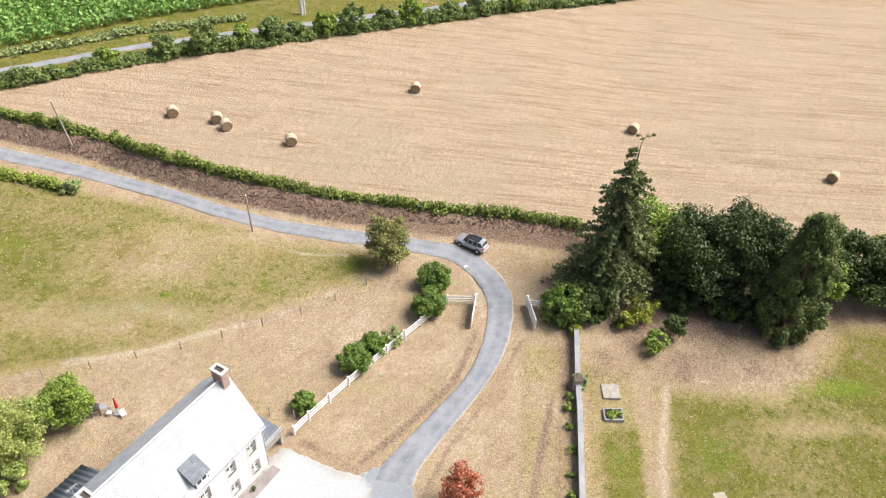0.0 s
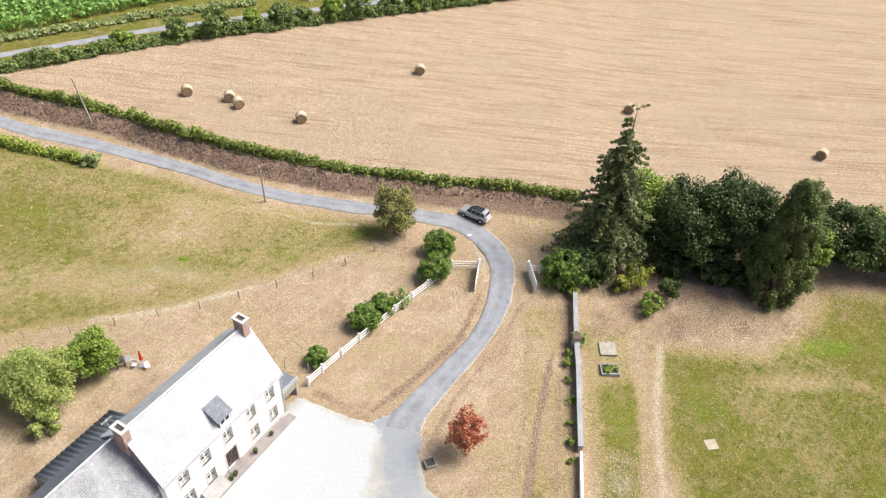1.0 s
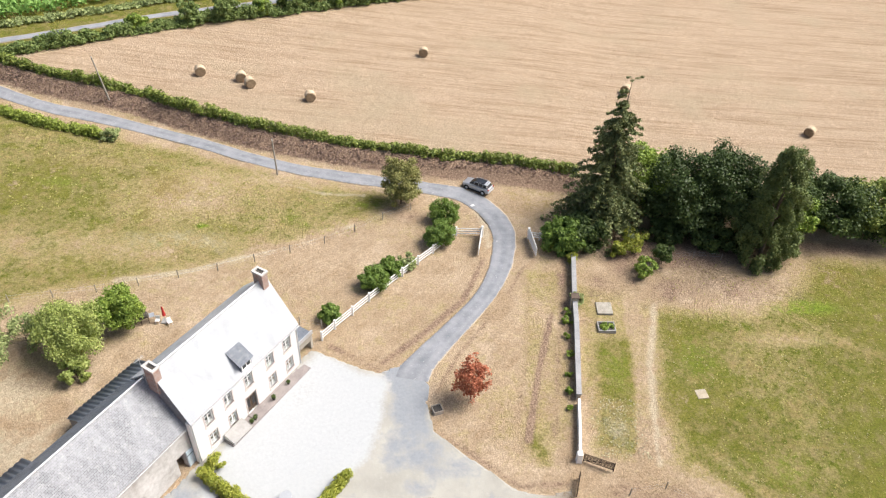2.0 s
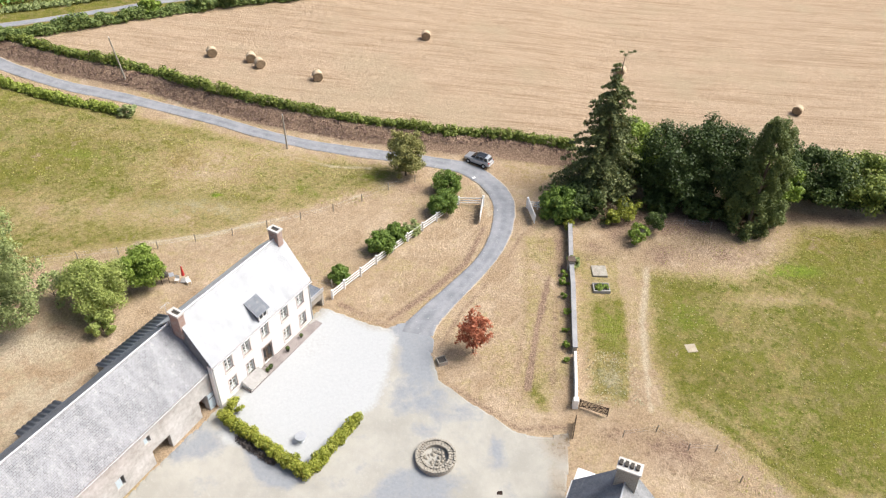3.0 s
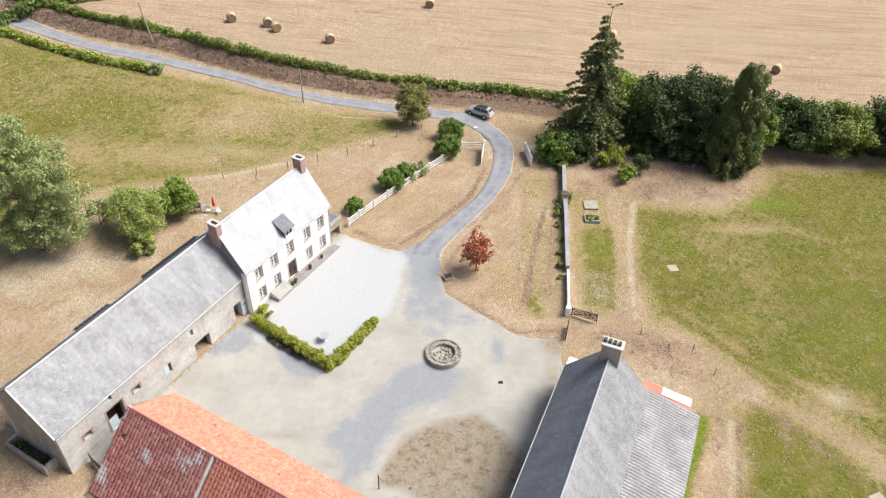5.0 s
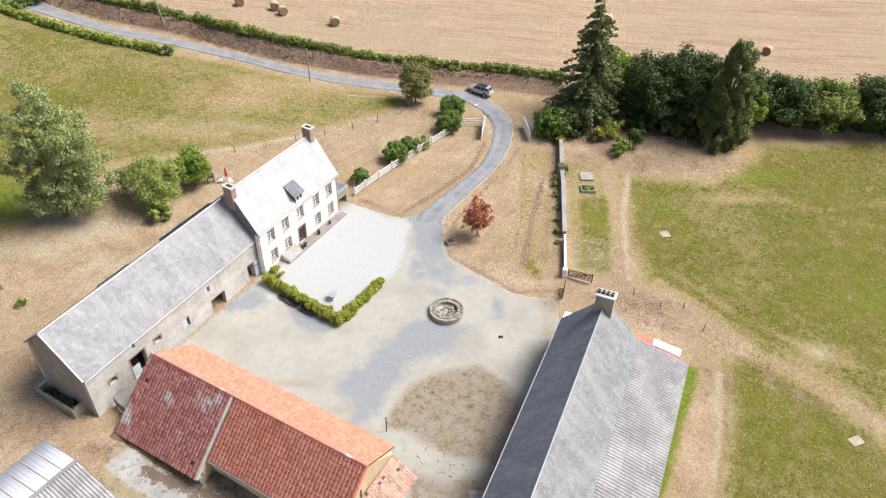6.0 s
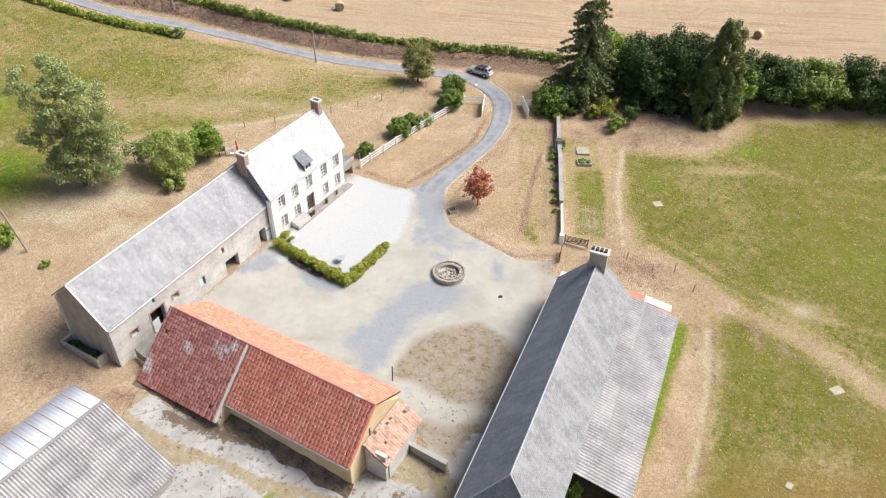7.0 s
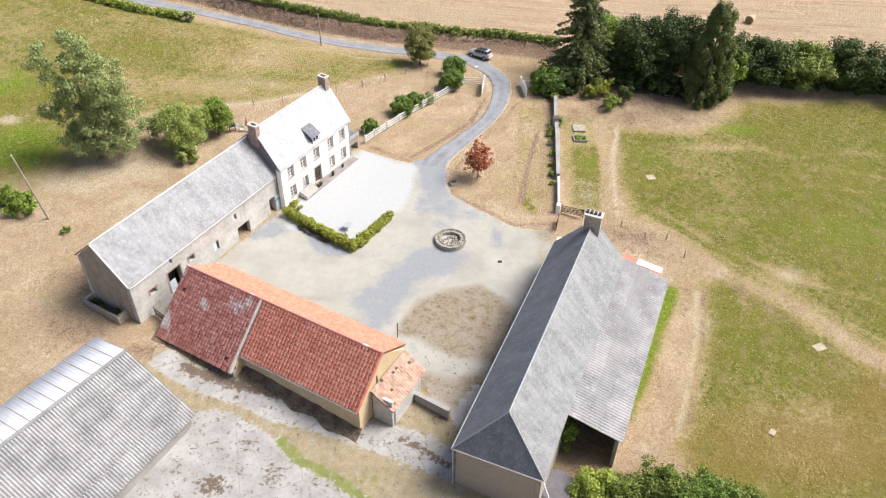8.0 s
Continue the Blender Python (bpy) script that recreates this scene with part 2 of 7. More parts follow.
def apron_mat():
    """Pale worn concrete with dark moss, a green strip and bare soil by stored zones."""
    m, t, s = nodes_of("worn_apron")
    at = t.nodes.new("ShaderNodeAttribute")
    at.attribute_name = "zone"
    sep = t.nodes.new("ShaderNodeSeparateColor")
    t.links.new(at.outputs["Color"], sep.inputs[0])
    n_mid, n_fine, grain = noise_of(t, 0.4, 5.0, 0.65), noise_of(t, 2.6, 6.0, 0.75), noise_of(t, 20.0, 3.0)
    c = mixc(t, ramp(t, n_mid, 0.36, 0.64), (0.281, 0.272, 0.262), (0.391, 0.383, 0.374))
    crack = node(t, "ShaderNodeTexVoronoi", Scale=0.13)
    crack.feature = "DISTANCE_TO_EDGE"
    co = t.nodes.new("ShaderNodeTexCoord")
    t.links.new(co.outputs["Object"], crack.inputs["Vector"])
    c = mixc(t, ramp(t, crack.outputs["Distance"], 0.002, 0.007), (0.27, 0.25, 0.22), c)
    ragged = noise_of(t, 1.3, 7.0, 0.8)
    wob = mathn(t, "SUBTRACT", mathn(t, "ADD", mathn(t, "MULTIPLY", ragged, 1.7), mathn(t, "MULTIPLY", n_fine, 1.3)), 1.5)
    c = mixc(t, ramp(t, mathn(t, "ADD", sep.outputs[2], wob), 0.35, 0.6), c, mixc(t, ramp(t, n_fine, 0.35, 0.65), (0.15, 0.125, 0.06), (0.42, 0.34, 0.23)))
    c = mixc(t, ramp(t, mathn(t, "ADD", sep.outputs[1], wob), 0.38, 0.6), c, mixc(t, ramp(t, n_fine, 0.35, 0.65), (0.095, 0.130, 0.03), (0.26, 0.27, 0.09)))
    c = mixc(t, ramp(t, mathn(t, "ADD", sep.outputs[0], wob), 0.46, 0.62), c, mixc(t, n_fine, (0.07, 0.05, 0.04), (0.20, 0.15, 0.11)))
    fleck = noise_of(t, 1.7, 8.0, 0.85)
    c = mixc(t, mathn(t, "MULTIPLY", ramp(t, fleck, 0.59, 0.65), 0.7), c, (0.17, 0.135, 0.11))
    c = mixc(t, mathn(t, "MULTIPLY", ramp(t, fleck, 0.34, 0.42, (1, 1, 1, 1), (0, 0, 0, 1)), 0.4), c, (0.46, 0.45, 0.44))
    c = mixc(t, 0.25, c, ramp(t, grain, 0.3, 0.7, (0.5, 0.5, 0.5, 1), (1, 1, 1, 1)), "MULTIPLY")
    t.links.new(c, s.inputs["Base Color"])
    s.inputs["Roughness"].default_value = 0.95
    s.inputs["Specular IOR Level"].default_value = 0.15
    bump(t, s, mathn(t, "ADD", n_fine, grain), 0.03)
    return m


def tarmac():
    """Old tarmac: paler along the wheel tracks, dusty at the edges, patched and stained."""
    m, t, s = nodes_of("old_tarmac")
    at = t.nodes.new("ShaderNodeAttribute")
    at.attribute_name = "zone"
    sep = t.nodes.new("ShaderNodeSeparateColor")
    t.links.new(at.outputs["Color"], sep.inputs[0])
    n_mid, n_fine, grain = noise_of(t, 0.5, 5.0, 0.7), noise_of(t, 3.0, 6.0, 0.7), noise_of(t, 20.0, 3.0)
    c = mixc(t, ramp(t, n_mid, 0.36, 0.64), (0.17, 0.18, 0.20), (0.27, 0.275, 0.295))
    c = mixc(t, mathn(t, "MULTIPLY", sep.outputs[0], 0.4), c, mixc(t, n_fine, (0.27, 0.275, 0.285), (0.36, 0.36, 0.365)))
    c = mixc(t, ramp(t, n_fine, 0.60, 0.70), c, (0.40, 0.395, 0.39))
    edge = mathn(t, "ADD", sep.outputs[1], mathn(t, "SUBTRACT", mathn(t, "MULTIPLY", n_fine, 1.2), 0.6))
    c = mixc(t, ramp(t, edge, 0.35, 0.75), c, (0.42, 0.35, 0.26))
    c = mixc(t, 0.25, c, ramp(t, grain, 0.3, 0.7, (0.5, 0.5, 0.5, 1), (1, 1, 1, 1)), "MULTIPLY")
    t.links.new(c, s.inputs["Base Color"])
    s.inputs["Roughness"].default_value = 0.92
    s.inputs["Specular IOR Level"].default_value = 0.2
    bump(t, s, mathn(t, "ADD", n_fine, grain), 0.02)
    return m


LAND, YARD, GLASS, APRON = land(), gravel(), glass_mat(), apron_mat()
TARMAC = tarmac()
CONCRETE = plain("worn_concrete", (0.259, 0.248, 0.234), (0.374, 0.360, 0.346), 0.9, 0.35, 4.0)
RENDER_WHITE = plain("white_render", (0.74, 0.72, 0.69), (0.84, 0.82, 0.79), 0.9, 0.5, 8.0)
PAINT_WHITE = plain("white_paint", (0.74, 0.73, 0.71), (0.83, 0.82, 0.80), 0.5, 1.5, 12.0, dist=0.003)
RUBBLE = plain("limewashed_rubble", (0.36, 0.34, 0.315), (0.58, 0.565, 0.545), 0.95, 0.45, 2.6, dist=0.05, spec=0.1)
STONE = brickwork("rubble_stone", (0.26, 0.23, 0.19), (0.36, 0.32, 0.27), (0.42, 0.38, 0.32), 0.34, 0.17, 0.03, 0.56)
BRICK = brickwork("red_brick", (0.27, 0.13, 0.10), (0.38, 0.21, 0.16), (0.40, 0.34, 0.30))
COB = plain("ochre_cob_wall", (0.50, 0.38, 0.22), (0.62, 0.50, 0.33), 0.95, 0.6, 5.0, dist=0.03)
SLATE_HOUSE = slate("house_slate", (0.385, 0.398, 0.420), (0.415, 0.428, 0.450), (0.455, 0.462, 0.470), rough=0.32)
SLATE_BARN = slate("barn_slate", (0.200, 0.205, 0.220), (0.270, 0.275, 0.290), (0.460, 0.460, 0.450), rough=0.5)
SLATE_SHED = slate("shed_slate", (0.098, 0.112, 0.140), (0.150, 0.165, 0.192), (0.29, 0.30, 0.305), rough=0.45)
# Paler copy for the sunward slope: sunlight put into the colour, plus lichen.
SLATE_SUNWARD = slate("sunward_shed_slate", (0.165, 0.172, 0.185), (0.235, 0.240, 0.248), (0.39, 0.39, 0.385), rough=0.5)
FIBRE = plain("grey_fibre_cement", (0.165, 0.163, 0.170), (0.265, 0.262, 0.268), 0.85, 0.5, 6.0)
FIBRE_PALE = plain("pale_fibre_cement", (0.225, 0.222, 0.228), (0.345, 0.340, 0.342), 0.85, 0.5, 6.0)
SHEET_WHITE = plain("white_roof_sheet", (0.60, 0.62, 0.67), (0.72, 0.735, 0.77), 0.95, 0.6, 6.0)
SHEET_RED = plain("red_brown_sheet", (0.42, 0.15, 0.10), (0.52, 0.22, 0.15), 0.7, 0.7, 5.0)
TILE_NEW = island("orange_clay_tile", (0.64, 0.205, 0.13), (0.78, 0.325, 0.23), (0.60, 0.225, 0.155), 0.75, lo=0.52, hi=0.72, scale=0.8)
TILE_OLD = island("mossy_clay_tile", (0.44, 0.155, 0.125), (0.66, 0.30, 0.25), (0.76, 0.64, 0.60), 0.85, lo=0.58, hi=0.66, scale=0.35)
TILE_WORN = island("worn_clay_tile", (0.41, 0.25, 0.19), (0.54, 0.36, 0.285), (0.32, 0.22, 0.17), 0.9, lo=0.48, hi=0.60, scale=1.2)
MORTAR = plain("pale_mortar", (0.44, 0.41, 0.38), (0.58, 0.55, 0.51), 0.9)
# Dark straw for bale ends, with the shade of the sunless side in it.
BALE_END_SHADED = plain("shaded_straw_ends", (0.20, 0.14, 0.085), (0.32, 0.235, 0.15), 0.95, 2.0, 16.0, dist=0.03)
SLAB_STONE = plain("weathered_slab", (0.30, 0.255, 0.185), (0.42, 0.36, 0.275), 0.95, 1.2, 8.0)
WELL_STONE = plain("well_stone", (0.23, 0.205, 0.17), (0.40, 0.37, 0.315), 0.9, 2.5, 12.0, dist=0.02)
LEAF_PINE = island("pine_needles", (0.17, 0.18, 0.055), (0.36, 0.34, 0.12), (0.26, 0.255, 0.08), 0.6, 0.2)
DARK_GROUND = plain("dark_brown_ground", (0.06, 0.043, 0.032), (0.22, 0.165, 0.115), 0.95, 0.8, 4.0, dist=0.06)
ZINC = plain("zinc", (0.48, 0.49, 0.50), (0.60, 0.61, 0.62), 0.45, 1.0, 8.0, 0.6, 0.002)
RIDGE = plain("weathered_zinc", (0.27, 0.285, 0.31), (0.40, 0.415, 0.435), 0.6, 1.0, 8.0, 0.2, 0.002)
DARK_WOOD = plain("dark_wood", (0.07, 0.05, 0.04), (0.13, 0.095, 0.07), 0.8, 1.0, 12.0)
GREY_WOOD = plain("weathered_wood", (0.26, 0.23, 0.19), (0.38, 0.34, 0.29), 0.9, 1.0, 12.0)
BLUE_DOOR = plain("pale_blue_paint", (0.44, 0.53, 0.58), (0.54, 0.62, 0.66), 0.7, 1.0, 10.0)
DARK_IRON = plain("rusty_iron", (0.022, 0.017, 0.015), (0.055, 0.036, 0.026), 0.9, 2.0, 15.0, spec=0.1)
DARK_IN = plain("dark_interior", (0.05, 0.045, 0.04), (0.08, 0.07, 0.06), 0.95)
TERRACE = plain("terrace_paving", (0.205, 0.178, 0.170), (0.300, 0.265, 0.250), 0.9, 0.8, 6.0)
SURROUND = plain("window_surround", (0.52, 0.45, 0.42), (0.64, 0.57, 0.54), 0.85)
BARK = plain("bark", (0.10, 0.075, 0.055), (0.19, 0.15, 0.115), 0.95, 1.5, 10.0, dist=0.03)
STRAW = plain("straw", (0.418, 0.310, 0.196), (0.570, 0.460, 0.333), 0.95, 2.0, 16.0, dist=0.03)
LEAF_BUSH = island("bush_leaves", (0.085, 0.15, 0.025), (0.22, 0.31, 0.06), (0.15, 0.22, 0.04), 0.55, 0.2)
LEAF_DARK = island("dark_leaves", (0.042, 0.069, 0.018), (0.112, 0.157, 0.040), (0.070, 0.106, 0.026), 0.55, 0.2)
LEAF_CONIFER = island("conifer_needles", (0.070, 0.100, 0.036), (0.265, 0.280, 0.105), (0.150, 0.175, 0.064), 0.6, 0.12)
LEAF_MID = island("green_leaves", (0.135, 0.215, 0.033), (0.338, 0.429, 0.078), (0.216, 0.299, 0.052), 0.55, 0.25)
LEAF_OLIVE = island("olive_leaves", (0.20, 0.25, 0.09), (0.46, 0.51, 0.225), (0.32, 0.37, 0.145), 0.6, 0.3)
LEAF_LIME = island("lime_leaves", (0.16, 0.20, 0.02), (0.50, 0.50, 0.09), (0.31, 0.34, 0.05), 0.5, 0.25)
LEAF_RED = island("copper_leaves", (0.30, 0.09, 0.05), (0.60, 0.24, 0.13), (0.44, 0.15, 0.08), 0.55, 0.3)
LEAF_HEDGE = island("hedge_leaves", (0.204, 0.276, 0.042), (0.456, 0.504, 0.108), (0.312, 0.372, 0.072), 0.55, 0.25)
TUFT = island("grass_blades", (0.36, 0.36, 0.075), (0.58, 0.52, 0.23), (0.44, 0.42, 0.12), 0.8, 0.3)
CORN = island("maize_leaves", (0.135, 0.260, 0.053), (0.300, 0.468, 0.120), (0.195, 0.338, 0.075), 0.5, 0.25)
CAR_PAINT, CAR_T, CAR_S = nodes_of("grey_car_paint")
CAR_S.inputs["Base Color"].default_value = (0.42, 0.425, 0.445, 1)
CAR_S.inputs["Metallic"].default_value, CAR_S.inputs["Roughness"].default_value = 0.5, 0.32
CAR_S.inputs["Coat Weight"].default_value = 0.6
CAR_GLASS = plain("car_glass", (0.015, 0.017, 0.02), (0.025, 0.027, 0.03), 0.08, spec=0.6, dist=0.0)
DARK_LID = plain("dark_grey_lid", (0.10, 0.095, 0.105), (0.16, 0.15, 0.165), 0.85, 0.8, 5.0)
RUBBER = plain("rubber", (0.02, 0.02, 0.02), (0.035, 0.035, 0.035), 0.85)
SILVER = plain("silver_trim", (0.55, 0.56, 0.57), (0.65, 0.66, 0.67), 0.35, metal=0.7, dist=0.0)
RED_PLASTIC = plain("red_plastic", (0.45, 0.03, 0.03), (0.55, 0.05, 0.045), 0.5)
FIBRE_ROUGH, RT, RS = nodes_of("lichened_fibre_cement")
rough_c = mixc(RT, ramp(RT, noise_of(RT, 0.5, 5.0), 0.36, 0.64), (0.235, 0.230, 0.240), (0.355, 0.348, 0.352))
rough_c = mixc(RT, ramp(RT, noise_of(RT, 3.2, 6.0, 0.8), 0.57, 0.66), rough_c, (0.56, 0.56, 0.57))
rough_c = mixc(RT, mathn(RT, "MULTIPLY", ramp(RT, noise_of(RT, 2.1, 7.0, 0.85), 0.56, 0.66), 0.7), rough_c, (0.13, 0.115, 0.125))
RT.links.new(rough_c, RS.inputs["Base Color"])
RS.inputs["Roughness"].default_value = 0.9
LAMP_RED = plain("tail_lamp_red", (0.30, 0.01, 0.01), (0.36, 0.015, 0.015), 0.25)


# ---- building helpers ----
def thing(name, m, label, category, group="", kind=""):
    ob = tagged(new(name), label, category, group, kind)
    ob.empty_display_size = 0.2
    ob.matrix_world = m
    return ob


def part(name, bm, material, parent, label=""):
    me = bpy.data.meshes.new(name)
    bm.to_mesh(me)
    bm.free()
    me.materials.append(material)
    ob = tagged(new(name, me), label)
    ob.parent = parent
    return ob


def solo(name, bm, material, label, category, m=Matrix(), group="", kind=""):
    ob = part(name, bm, material, None)
    ob.matrix_world = m
    return tagged(ob, label, category, group, kind)


def box(bm, x0, x1, y0, y1, z0, z1, bevel=0.0):
    r = bmesh.ops.create_cube(bm, size=1.0, matrix=Matrix.LocRotScale(((x0 + x1) / 2, (y0 + y1) / 2, (z0 + z1) / 2), None, (abs(x1 - x0), abs(y1 - y0), abs(z1 - z0))))
    if bevel:
        es = list({e for v in r["verts"] for e in v.link_edges})
        bmesh.ops.bevel(bm, geom=es, offset=bevel, segments=1, affect="EDGES")
    return bm


def a_box(*v, bevel=0.0):
    return box(bmesh.new(), *v, bevel=bevel)


def tube(bm, p, q, r0, r1, n=8):
    p, q = Vector(p), Vector(q)
    d = q - p
    m = Matrix.Translation((p + q) / 2) @ d.to_track_quat("Z", "Y").to_matrix().to_4x4()
    bmesh.ops.create_cone(bm, cap_ends=True, segments=n, radius1=r0, radius2=r1, depth=d.length, matrix=m)
    return bm


def slab(corners, thick, uv=True):
    """A roof plane: four corners of its upper face (eave a, eave b, ridge b, ridge a), given a thickness below; its UV is in metres."""
    bm = bmesh.new()
    c = [Vector(p) for p in corners]
    nrm = (c[1] - c[0]).cross(c[-1] - c[0]).normalized()
    if nrm.z < 0:
        nrm = -nrm
    top = [bm.verts.new(p) for p in c]
    low = [bm.verts.new(p - nrm * thick) for p in c]
    k = len(c)
    f = bm.faces.new(top)
    bm.faces.new(low[::-1])
    for i in range(k):
        bm.faces.new((top[i], low[i], low[(i + 1) % k], top[(i + 1) % k]))
    bmesh.ops.recalc_face_normals(bm, faces=bm.faces)
    lay = bm.loops.layers.uv.new()
    ax = (c[1] - c[0]).normalized()
    ay = nrm.cross(ax)
    for fc in bm.faces:
        for l in fc.loops:
            d = l.vert.co - c[0]
            l[lay].uv = (d.dot(ax), d.dot(ay))
    return bm


def holed_wall(x0, x1, z0, z1, thick, holes):
    """An upright wall in the xz plane from y=0 to y=thick, with openings (x0, x1, z0, z1) cut right through it."""
    bm = bmesh.new()
    xs = sorted({x0, x1, *[h[0] for h in holes], *[h[1] for h in holes]})
    zs = sorted({z0, z1, *[h[2] for h in holes], *[h[3] for h in holes]})
    vs = {}

    def v(x, z):
        if (x, z) not in vs:
            vs[x, z] = bm.verts.new((x, 0, z))
        return vs[x, z]
    for a, b in zip(xs, xs[1:]):
        for c, d in zip(zs, zs[1:]):
            mx, mz = (a + b) / 2, (c + d) / 2
            if not any(h[0] < mx < h[1] and h[2] < mz < h[3] for h in holes):
                bm.faces.new((v(a, c), v(b, c), v(b, d), v(a, d)))
    r = bmesh.ops.extrude_face_region(bm, geom=list(bm.faces))
    bmesh.ops.translate(bm, vec=(0, thick, 0), verts=[e for e in r["geom"] if isinstance(e, bmesh.types.BMVert)])
    bmesh.ops.recalc_face_normals(bm, faces=bm.faces)
    return bm


def gable(pts, x, thick):
    """An upright end wall: outline pts of (y, z) at x, given a thickness along x."""
    bm = bmesh.new()
    a = [bm.verts.new((x, y, z)) for y, z in pts]
    b = [bm.verts.new((x + thick, y, z)) for y, z in pts]
    bm.faces.new(a)
    bm.faces.new(b[::-1])
    k = len(pts)
    for i in range(k):
        bm.faces.new((a[i], a[(i + 1) % k], b[(i + 1) % k], b[i]))
    bmesh.ops.recalc_face_normals(bm, faces=bm.faces)
    return bm


def mesh_of(name, verts, faces, material, parent=None):
    me = bpy.data.meshes.new(name)
    verts, faces = np.asarray(verts, dtype=np.float32), np.asarray(faces, dtype=np.int32)
    k = faces.shape[1]
    me.vertices.add(len(verts))
    me.vertices.foreach_set("co", verts.ravel())
    me.loops.add(faces.size)
    me.loops.foreach_set("vertex_index", faces.ravel())
    me.polygons.add(len(faces))
    me.polygons.foreach_set("loop_start", np.arange(0, faces.size, k, dtype=np.int32))
    me.polygons.foreach_set("loop_total", np.full(len(faces), k, dtype=np.int32))
    me.update(calc_edges=True)
    me.materials.append(material)
    ob = new(name, me)
    ob.parent = parent
    return ob


def corrugated(corners, period, amp, thick=0.02, sub=6):
    """Waves run down the slope; corners as in slab()."""
    a, b, c, d = [np.array(p, dtype=float) for p in corners]
    n = int(np.linalg.norm(b - a) / period) * sub
    nrm = np.cross(b - a, d - a)
    nrm *= np.sign(nrm[2]) / np.linalg.norm(nrm)
    f = np.linspace(0, 1, n + 1)[:, None]
    w = amp * np.sin(np.arange(n + 1) * 2 * np.pi / sub)[:, None] * nrm
    lo, hi = a + (b - a) * f + w, d + (c - d) * f + w
    v = np.concatenate([lo, hi, lo - nrm * thick, hi - nrm * thick])
    i = np.arange(n)
    m = n + 1
    f1 = np.stack([i, i + 1, i + 1 + m, i + m], 1)
    return v, np.concatenate([f1, f1[:, ::-1] + 2 * m, np.stack([i + 1, i, i + 2 * m, i + 1 + 2 * m], 1)])


def roof_tiles(corners, wide, high, rng, lift=0.085, gaps=0.0):
    """Rows of separate clay tiles lapping down a slope; corners as in slab()."""
    a, b, c, d = [np.array(p, dtype=float) for p in corners]
    ax, ay = (b - a), (d - a)
    la, lb = np.linalg.norm(ax), np.linalg.norm(ay)
    ax, ay = ax / la, ay / lb
    nz = np.cross(ax, ay)
    nz *= np.sign(nz[2])
    nu, nv = int(la / wide), int(lb / high)
    gu, gv = np.meshgrid(np.arange(nu), np.arange(nv))
    gu, gv = gu.ravel(), gv.ravel()
    if gaps:
        keep = rng.random(len(gu)) > gaps
        gu, gv = gu[keep], gv[keep]
    k = len(gu)
    u0 = gu * la / nu + rng.normal(0, 0.008, k)
    v0 = gv * lb / nv + rng.normal(0, 0.012, k)
    w, h = la / nu * 0.92, lb / nv * 1.12
    up = lift + rng.random(k) * 0.018
    P = []
    for du, dv, dz in ((0, 0, 1), (w, 0, 1), (w, h, 0.1), (0, h, 0.1), (0, 0, -0.2), (w, 0, -0.2)):
        P.append(a + (u0 + du)[:, None] * ax + (v0 + dv)[:, None] * ay + (up * dz)[:, None] * nz)
    mid = a + (u0 + w / 2)[:, None] * ax + v0[:, None] * ay + (up * 1.15)[:, None] * nz
    top = a + (u0 + w / 2)[:, None] * ax + (v0 + h)[:, None] * ay + (up * 0.2)[:, None] * nz
    V = np.stack(P + [mid, top], 1).reshape(-1, 3)
    o = (np.arange(k) * 8)[:, None]
    F = np.concatenate([o + f for f in ([0, 6, 7, 3], [6, 1, 2, 7], [4, 5, 6, 0])])
    return V, F


def leaf_cloud(centres, radii, per, size, rng, droop=0.0):
    """Small folded leaves round clump centres: points and quads."""
    c = np.repeat(np.asarray(centres, dtype=float), per, axis=0)
    r = np.repeat(np.asarray(radii, dtype=float), per, axis=0)
    if r.ndim == 1:
        r = np.stack([r, r, r * 0.8], 1)
    n = len(c)
    d = rng.normal(size=(n, 3))
    d /= np.linalg.norm(d, axis=1, keepdims=True)
    p = c + d * r * (rng.random((n, 1)) ** 0.45)
    nrm = d * 0.8 + rng.normal(size=(n, 3)) * 0.7 + np.array([0, 0, 0.5])
    nrm /= np.linalg.norm(nrm, axis=1, keepdims=True)
    a = np.cross(nrm, rng.normal(size=(n, 3)))
    a /= np.linalg.norm(a, axis=1, keepdims=True)
    b = np.cross(nrm, a)
    s = size * (0.6 + 0.8 * rng.random((n, 1)))
    a, b = a * s, b * s * 0.6
    a[:, 2] -= droop * s[:, 0]
    fold = nrm * s * 0.25
    V = np.stack([p - a, p - b + fold, p + a, p + b + fold], 1).reshape(-1, 3)
    return V, (np.arange(n) * 4)[:, None] + np.array([[0, 1, 2, 3]])


# ---- the lie of the land ----
def smooth(e0, e1, v):
    t = np.clip((v - e0) / (e1 - e0), 0, 1)
    return t * t * (3 - 2 * t)


HEDGE_X = [-140, -75, -59, -46, -40, -28, -16, -3, 10, 16, 30, 46, 64, 140]
HEDGE_Y = [122, 99, 94.5, 92.2, 89.8, 86.4, 84.2, 82.9, 82.4, 81.5, 78, 75, 73.5, 70]
FAR_X = [-140, -75, -62, -50, -35, -18, 1, 23, 45, 70, 140]
FAR_Y = [72, 92, 100.5, 109, 117.4, 126.4, 136, 147, 157, 163, 168]


def hedge_y(x):
    return np.interp(x, HEDGE_X, HEDGE_Y)


def far_y(x):
    return np.interp(x, FAR_X, FAR_Y)


